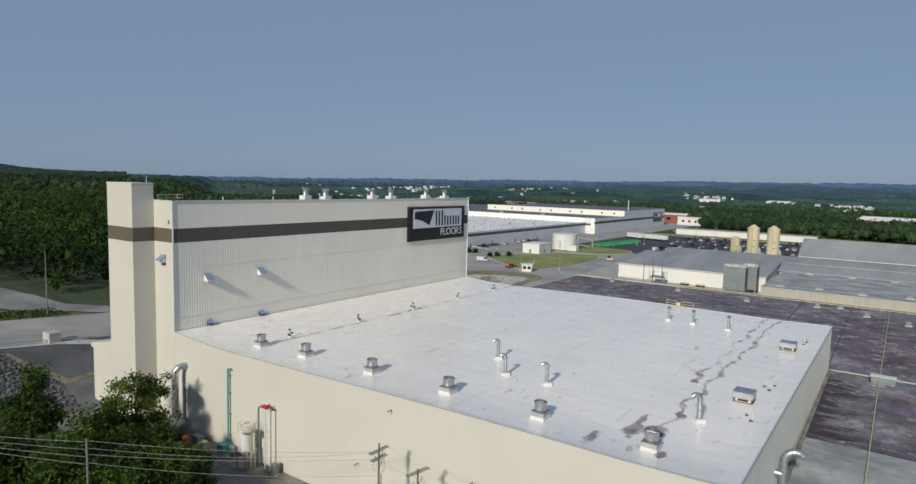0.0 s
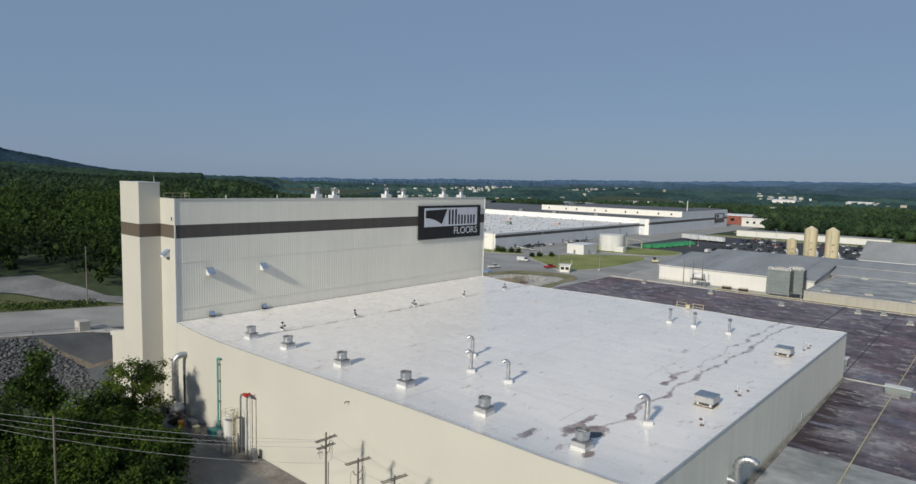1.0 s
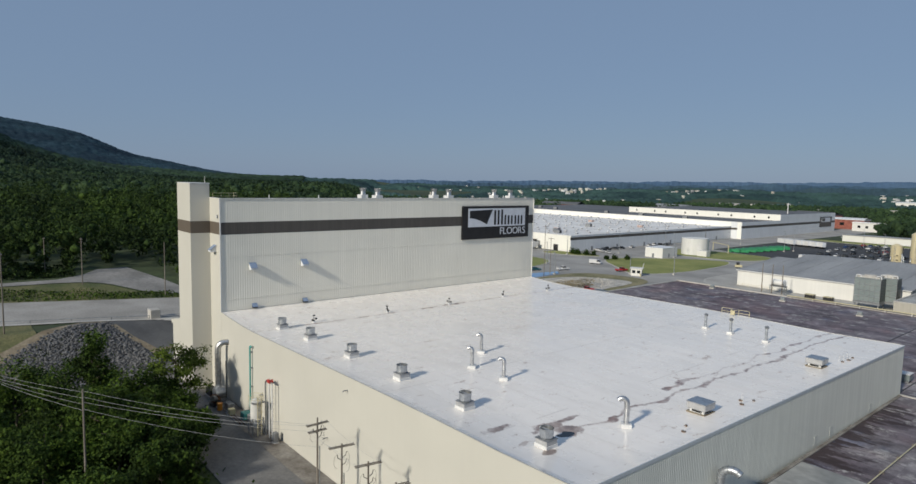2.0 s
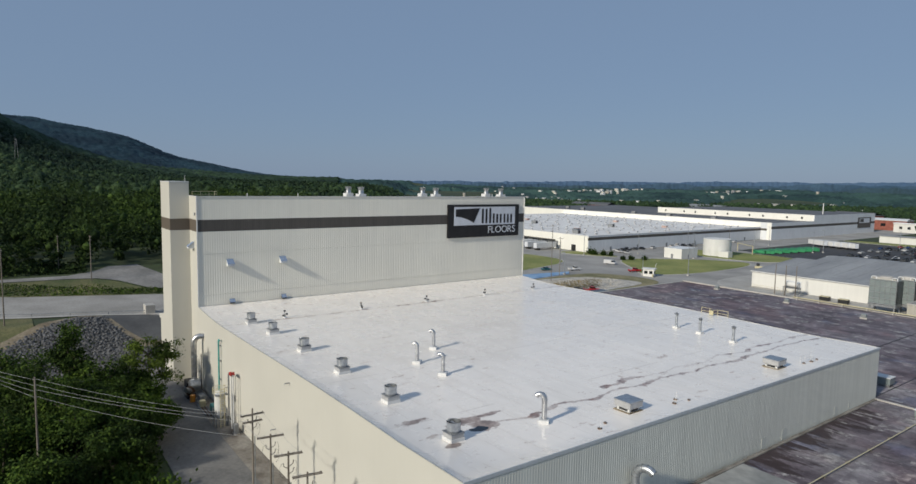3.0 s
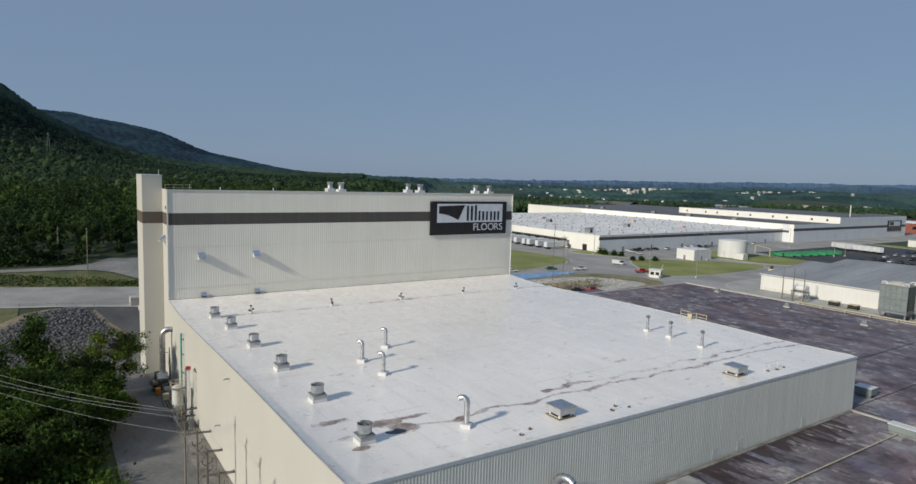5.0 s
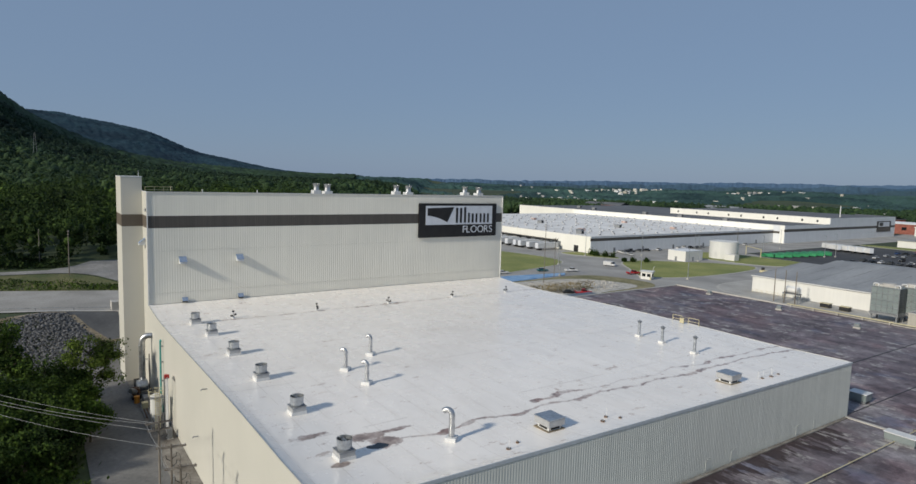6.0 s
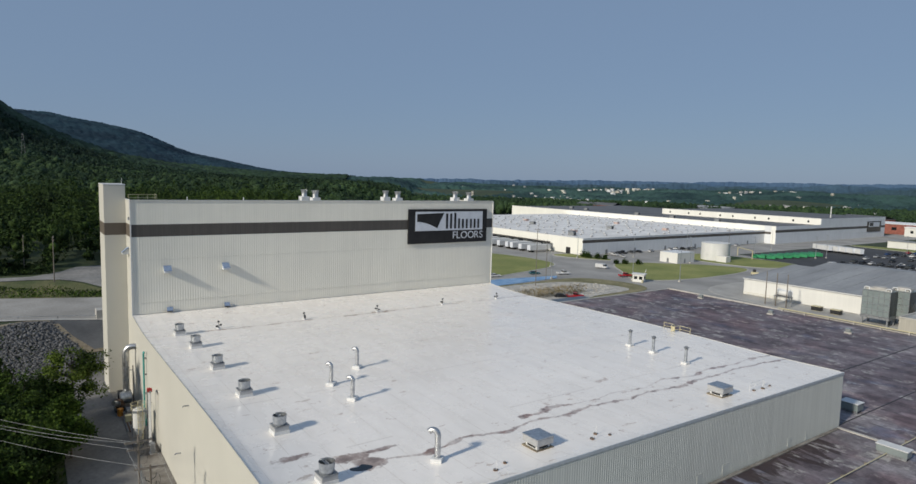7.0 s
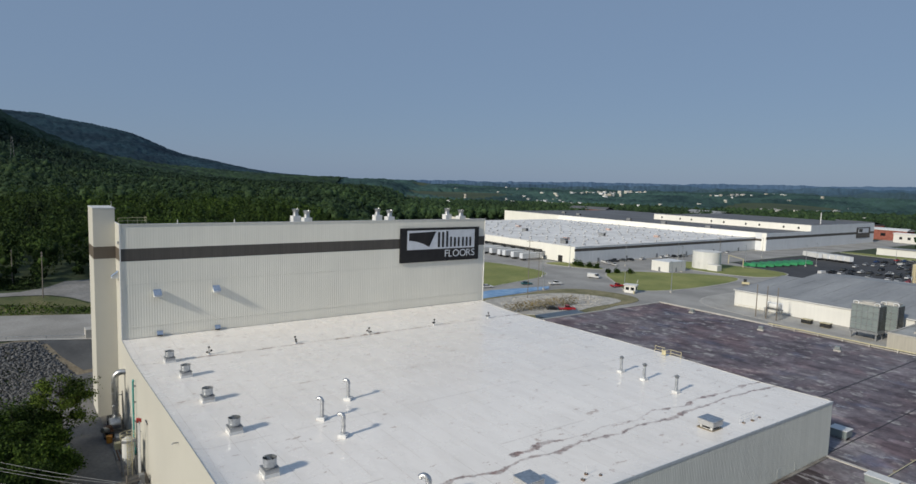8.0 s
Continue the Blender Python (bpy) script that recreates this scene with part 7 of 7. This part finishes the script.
p, rng = grown(176, 420, 6.0, 31)
h = rng.uniform(7, 13, len(p)) * (0.55 + 0.9 * rng.random(len(p)) ** 2)
base = ground_height(p[:, 0], p[:, 1])
pts, out = [], []
for (x, y), z, hh in zip(p, base, h):
    m, lobes = 240, 9
    d = rng.normal(size=(lobes, 3))
    d /= np.linalg.norm(d, axis=1, keepdims=True)
    mid = np.array([x, y, z + hh * 0.6]) + d * np.array([0.27, 0.27, 0.3]) * hh
    which = rng.integers(lobes, size=m)
    e = rng.normal(size=(m, 3)) + d[which] * 0.9 + np.array([0, 0, 0.5])
    e /= np.linalg.norm(e, axis=1, keepdims=True)
    pts.append(mid[which] + e * hh * 0.19 * rng.uniform(0.7, 1.12, (m, 1)))
    out.append(e)
pts, out = np.concatenate(pts), np.concatenate(out)
v, f = cards(pts, 0.44, rng, out, 0.45)
tagged(mesh_of("woodland_leaves", v.tolist(), f.tolist(), WOOD_NEAR), "leafy edge of dark green woodland", "woodland", kind="stuff")
centres = np.stack([p[:, 0], p[:, 1], base + h * 0.58], -1)
scatter("woodland", centres - np.array([0, 0, 0.8]), h * 0.09, WOOD_NEAR, "dense dark green broadleaf woodland", "woodland", 2 if len(p) < 2500 else 1, (1, 1, 1.25), 32)
p, rng = grown(420, 1250, 9.5, 33)
h = rng.uniform(8, 15, len(p))
high = (np.hypot(p[:, 0], p[:, 1]) > 720) & (np.degrees(np.arctan2(-p[:, 0], p[:, 1])) > 64)
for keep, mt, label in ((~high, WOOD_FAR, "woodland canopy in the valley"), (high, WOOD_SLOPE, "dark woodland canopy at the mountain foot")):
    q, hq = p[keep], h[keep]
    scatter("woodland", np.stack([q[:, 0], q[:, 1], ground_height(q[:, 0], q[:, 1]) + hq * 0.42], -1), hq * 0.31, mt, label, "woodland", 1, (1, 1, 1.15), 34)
near = np.hypot(p[:, 0], p[:, 1]) < 900
side = rng.normal(0, 0.3, (near.sum(), 2)) * h[near][:, None]
q = p[near] + side
scatter("woodland", np.stack([q[:, 0], q[:, 1], ground_height(q[:, 0], q[:, 1]) + h[near] * rng.uniform(0.4, 0.75, near.sum())], -1), h[near] * 0.27, WOOD_FAR, "smaller crowns among valley woodland", "woodland", 1, (1, 1, 1), 44)
m = 56
d = rng.normal(size=(near.sum(), m, 3))
d /= np.linalg.norm(d, axis=2, keepdims=True)
top = np.stack([p[near, 0], p[near, 1], ground_height(p[near, 0], p[near, 1]) + h[near] * 0.55], -1)
pts = (top[:, None, :] + d * h[near][:, None, None] * np.array([0.46, 0.46, 0.52]) * rng.uniform(0.7, 1.15, (near.sum(), m, 1))).reshape(-1, 3)
v, f = cards(pts, 0.95, rng, np.broadcast_to(d, (near.sum(), m, 3)).reshape(-1, 3), 0.4)
tagged(mesh_of("woodland_leaves", v.tolist(), f.tolist(), WOOD_FAR), "uneven leafy canopy of valley woodland", "woodland", kind="stuff")
foot = high & ~near
d = rng.normal(size=(foot.sum(), 34, 3))
d /= np.linalg.norm(d, axis=2, keepdims=True)
top = np.stack([p[foot, 0], p[foot, 1], ground_height(p[foot, 0], p[foot, 1]) + h[foot] * 0.52], -1)
pts = (top[:, None, :] + d * h[foot][:, None, None] * np.array([0.5, 0.5, 0.48]) * rng.uniform(0.7, 1.15, (foot.sum(), 34, 1))).reshape(-1, 3)
v, f = cards(pts, 1.4, rng, d.reshape(-1, 3), 0.4)
tagged(mesh_of("woodland_leaves", v.tolist(), f.tolist(), WOOD_SLOPE), "uneven dark canopy at the mountain foot", "woodland", kind="stuff")


def canopy(r0, r1, step, rise, material, label, first=63.5, last=101.0, open_land=False):
    """Closed canopy of far woods: a fine uneven sheet over the land, sunk where fields lie open."""
    rng = np.random.default_rng(int(r0))
    rs, angles = np.arange(r0, r1 + step, step), np.radians(np.linspace(first, last, int(math.radians(last - first) * (r0 + r1) / 2 / step)))
    R, A = np.meshgrid(rs, angles, indexing="ij")
    R, A = R + rng.uniform(-0.35, 0.35, R.shape) * step, A + rng.uniform(-0.35, 0.35, A.shape) * (angles[1] - angles[0])
    x, y = -np.sin(A) * R, np.cos(A) * R
    grow = smooth(r0, r0 + 160, R)
    z = ground_height(x, y) - 5 + 12 * grow + (rng.uniform(0, 1, x.shape) ** 1.5 * rise + 1.5 * np.sin(x / 37) * np.sin(y / 29)) * (0.3 + 0.7 * grow)
    if open_land:
        z = np.where(wooded(x, y), z - 4.5 + 2.5 * np.sin(x / 61 + y / 83), ground_height(x, y) - 3)
    k = np.arange(x.size).reshape(x.shape)
    f = np.stack([k[:-1, :-1], k[1:, :-1], k[1:, 1:], k[:-1, 1:]], -1).reshape(-1, 4)
    tagged(mesh_of("woodland", np.stack([x, y, z], -1).reshape(-1, 3).tolist(), f.tolist(), material, smooth=True), label, "woodland", kind="stuff")


canopy(1200, 3420, 9.0, 8.0, WOOD_VALLEY_HAZE, "distant valley woods with blue haze in their colour", -10.0, 64.5, True)
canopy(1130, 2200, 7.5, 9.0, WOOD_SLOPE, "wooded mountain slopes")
canopy(2180, 3400, 9.0, 8.0, WOOD_RIDGE_HAZE, "far wooded ridge with blue haze in its colour")

# far hills on the skyline, ridge behind ridge, each with an uneven wooded crest
az = np.radians(np.linspace(-40, 120, 1500))
deg = np.degrees(az)
crest = np.interp(deg, [-40, 0, 8, 20, 40, 60, 75, 120], [0.85, 0.72, 0.71, 0.5, 0.2, -0.1, -0.12, 0.2])
rng = np.random.default_rng(61)
for reach, drop, sway, material in ((4600, 0.0, 0.035, HAZEHILL), (4050, 0.26, 0.09, HAZEHILL_MID), (3550, 0.52, 0.12, HAZEHILL_NEAR)):
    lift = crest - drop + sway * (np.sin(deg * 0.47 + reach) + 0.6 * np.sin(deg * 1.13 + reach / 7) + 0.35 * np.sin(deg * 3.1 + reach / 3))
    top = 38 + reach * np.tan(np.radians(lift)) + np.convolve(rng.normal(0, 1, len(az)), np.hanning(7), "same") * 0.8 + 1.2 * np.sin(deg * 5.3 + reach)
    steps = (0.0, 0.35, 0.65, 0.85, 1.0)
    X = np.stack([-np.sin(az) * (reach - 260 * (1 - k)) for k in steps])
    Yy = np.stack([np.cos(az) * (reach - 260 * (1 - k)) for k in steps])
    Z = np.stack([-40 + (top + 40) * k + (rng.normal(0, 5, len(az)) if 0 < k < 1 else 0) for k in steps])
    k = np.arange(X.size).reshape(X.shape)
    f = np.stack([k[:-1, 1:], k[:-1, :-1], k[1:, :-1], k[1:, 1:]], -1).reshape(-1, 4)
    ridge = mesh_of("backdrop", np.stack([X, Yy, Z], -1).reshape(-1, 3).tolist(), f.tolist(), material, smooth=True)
    tagged(ridge, "far low wooded hills along the skyline with haze in their colour", "hills", kind="structure")

# far town: pale sheds and houses among the trees
rng = random.Random(23)


def far_building(x, y, w, d, h, wall, roof, label):
    t = thing("far_building", label, "building", (x, y, float(ground_height(x, y))), rng.uniform(-20, 20), group="far town")
    boxed("wall", wall, t, -w / 2, -d / 2, -2, w / 2, d / 2, h)
    bm = bmesh.new()
    c = box(bm, -w / 2 - 0.5, -d / 2 - 0.5, h + 0.01, w / 2 + 0.5, d / 2 + 0.5, h + 0.6)
    mid = [bm.verts.new((sx * w / 2, 0, h + d * 0.12)) for sx in (-1, 1)]
    bm.faces.new((c[4], c[5], mid[1], mid[0]))
    bm.faces.new((c[6], c[7], mid[0], mid[1]))
    part("roof", bm, roof, t)
    for k in range(3):
        boxed("window", GLASS, t, -w * 0.3 + k * w * 0.28, -d / 2 - 0.06, h * 0.4, -w * 0.3 + k * w * 0.28 + w * 0.1, -d / 2 - 0.01, h * 0.7)
    return t


CLUSTERS = ((44, 1440), (36, 2050), (33.5, 1300), (25, 1300), (20, 1350), (10, 1500), (3, 1300), (14, 1900), (40, 1900), (29, 2300), (35.5, 2200), (-4, 1600))
for k in range(330):
    ca, cr = rng.choice(CLUSTERS)
    a, r = radians(ca + rng.gauss(0, 1.3)), max(1000, cr + rng.gauss(0, 70))
    if rng.random() < 0.2:
        a, r = radians(rng.uniform(-8, 54)), rng.uniform(1000, 3300)
    fx, fy = -math.sin(a) * r, math.cos(a) * r
    if any(x0 - 60 < fx < x1 + 60 and y0 - 20 < fy < y1 + 120 for x0, x1, y0, y1 in FIELD_PATCHES):
        continue
    w = rng.uniform(4, 9) * (1 + (r > 1500) * 0.4)
    far_building(-math.sin(a) * r, math.cos(a) * r, w, w * 0.5, rng.uniform(8.0, 11.5) + (r > 1500) * 2.0, rng.choice((STAINEDWALL, COPING, CREAM, GREYWALL)), rng.choice((GREYWALL, METALROOF, METALROOF, METALROOF)), "pale far building among trees")
for x, y, w, d, h, wall, roof, label in ((-70, 1210, 36, 20, 6, WHITEWALL, FARWHITE, "wide white shed among far trees"), (-190, 1350, 44, 20, 10, WHITEWALL, FARWHITE, "wide white shed among far trees"), (-330, 1400, 44, 20, 10, WHITEWALL, WHITETRIM, "wide white shed among far trees"),
                                         (14, 790, 96, 34, 9, BRICK, FARWHITE, "low pale roofed red brick works beyond the yards"), (-235, 700, 40, 25, 12, BRICK, GREYROOF, "low red brick works beyond the yards"), (-205, 690, 40, 16, 9, BRICK, GREYWALL, "small red brick office beyond the yards"), (-176, 664, 24, 9, 7.5, WHITEWALL, FARWHITE, "white trailer-like store beside red brick works"), 
                                         (-520, 640, 50, 26, 11, BRICK, GREYROOF, "low red brick works beyond the yards"), (-430, 760, 60, 30, 10, WHITEWALL, METALROOF, "pale shed among far trees")):
    far_building(x, y, w, d, h, wall, roof, label)
pyl = thing("lattice_pylon", "grey lattice pylon among the woods", "pylon", (-899, 38, float(ground_height(-899, 38))))
for sx in (-1, 1):
    for sy in (-1, 1):
        bm = bmesh.new()
        tube(bm, ((sx * 2.2, sy * 2.2, 0), (sx * 0.5, sy * 0.5, 34)), 0.16, 5)
        part("leg", bm, DULLSTEEL, pyl)
for z in (22, 27, 32):
    boxed("arm", DULLSTEEL, pyl, -4, -0.2, z, 4, 0.2, z + 0.3)

gan = thing("yellow_gantry", "pale yellow pipe gantry beside the green containers", "gantry", (-160, 362, 0.02), -37)
for dx in (-9.5, 9.5):
    boxed("post", YELLOW, gan, dx - 0.18, -0.18, 0, dx + 0.18, 0.18, 4.6)
boxed("beam", YELLOW, gan, -9.7, -0.22, 4.602, 9.7, 0.22, 4.95)
rng = np.random.default_rng(77)
pts = np.stack([rng.uniform(-191, -180, 9000), rng.uniform(-40, 41, 9000), np.zeros(9000)], -1)
pts[:, 2] = ground_height(pts[:, 0], pts[:, 1]) + rng.random(9000) ** 2 * (2.6 + 1.6 * np.sin(pts[:, 1] / 3.1))
v, f = cards(pts, 0.4, rng)
tagged(mesh_of("undergrowth", v.tolist(), f.tolist(), WOOD_NEAR), "low dark scrub below the woods", "bushes", kind="stuff")
pts = np.stack([rng.uniform(0.5, 9.5, 6000), rng.uniform(-28, 60, 6000), np.zeros(6000)], -1)
pts[:, 0] = far_edge(pts[:, 1]) - pts[:, 0]
tall = np.clip(np.sin(pts[:, 1] / 5.3) + np.sin(pts[:, 1] / 2.1 + 1), 0, 2)
pts[:, 2] = ground_height(pts[:, 0], pts[:, 1]) + 0.1 + rng.random(6000) ** 2 * (0.5 + 0.7 * tall)
v, f = cards(pts, 0.26, rng)
tagged(mesh_of("weeds", v.tolist(), f.tolist(), LEAF), "green weeds on the road verge", "weeds", kind="stuff")
rr = thing("road_rail", "thin dark cable rail along the raised road", "railing", (near_edge(20), 20, 0))
line = [(near_edge(y) + 0.1, y, float(ground_height(near_edge(y), y))) for y in range(-30, 61, 7)]
bm = bmesh.new()
tube(bm, [(x - near_edge(20), y - 20, z + 0.75) for x, y, z in line], 0.09, 5)
part("rail", bm, DULLSTEEL, rr)
for x, y, z in line:
    dx = x - near_edge(20)
    boxed("post", DULLSTEEL, rr, dx - 0.07, y - 20.07, z - 0.1, dx + 0.07, y - 19.93, z + 0.8)
xs = np.linspace(-129.5, -117.5, 14)
bm = bmesh.new()
low, high = [], []
for x in xs:
    y = 34.2 - 1.44 * (x + 128)
    low.append(bm.verts.new((x - 0.9, y - 1.3, float(ground_height(x - 0.9, y - 1.3)) + 0.1)))
    high.append(bm.verts.new((x + 0.9, y + 1.3, float(ground_height(x + 0.9, y + 1.3)) + 0.1)))
for i in range(len(xs) - 1):
    bm.faces.new((low[i], low[i + 1], high[i + 1], high[i]))
bmesh.ops.recalc_face_normals(bm, faces=bm.faces)
tagged(part("dirt_margin", bm, DIRT), "bare tan earth along the rock bank", "earth", kind="structure")
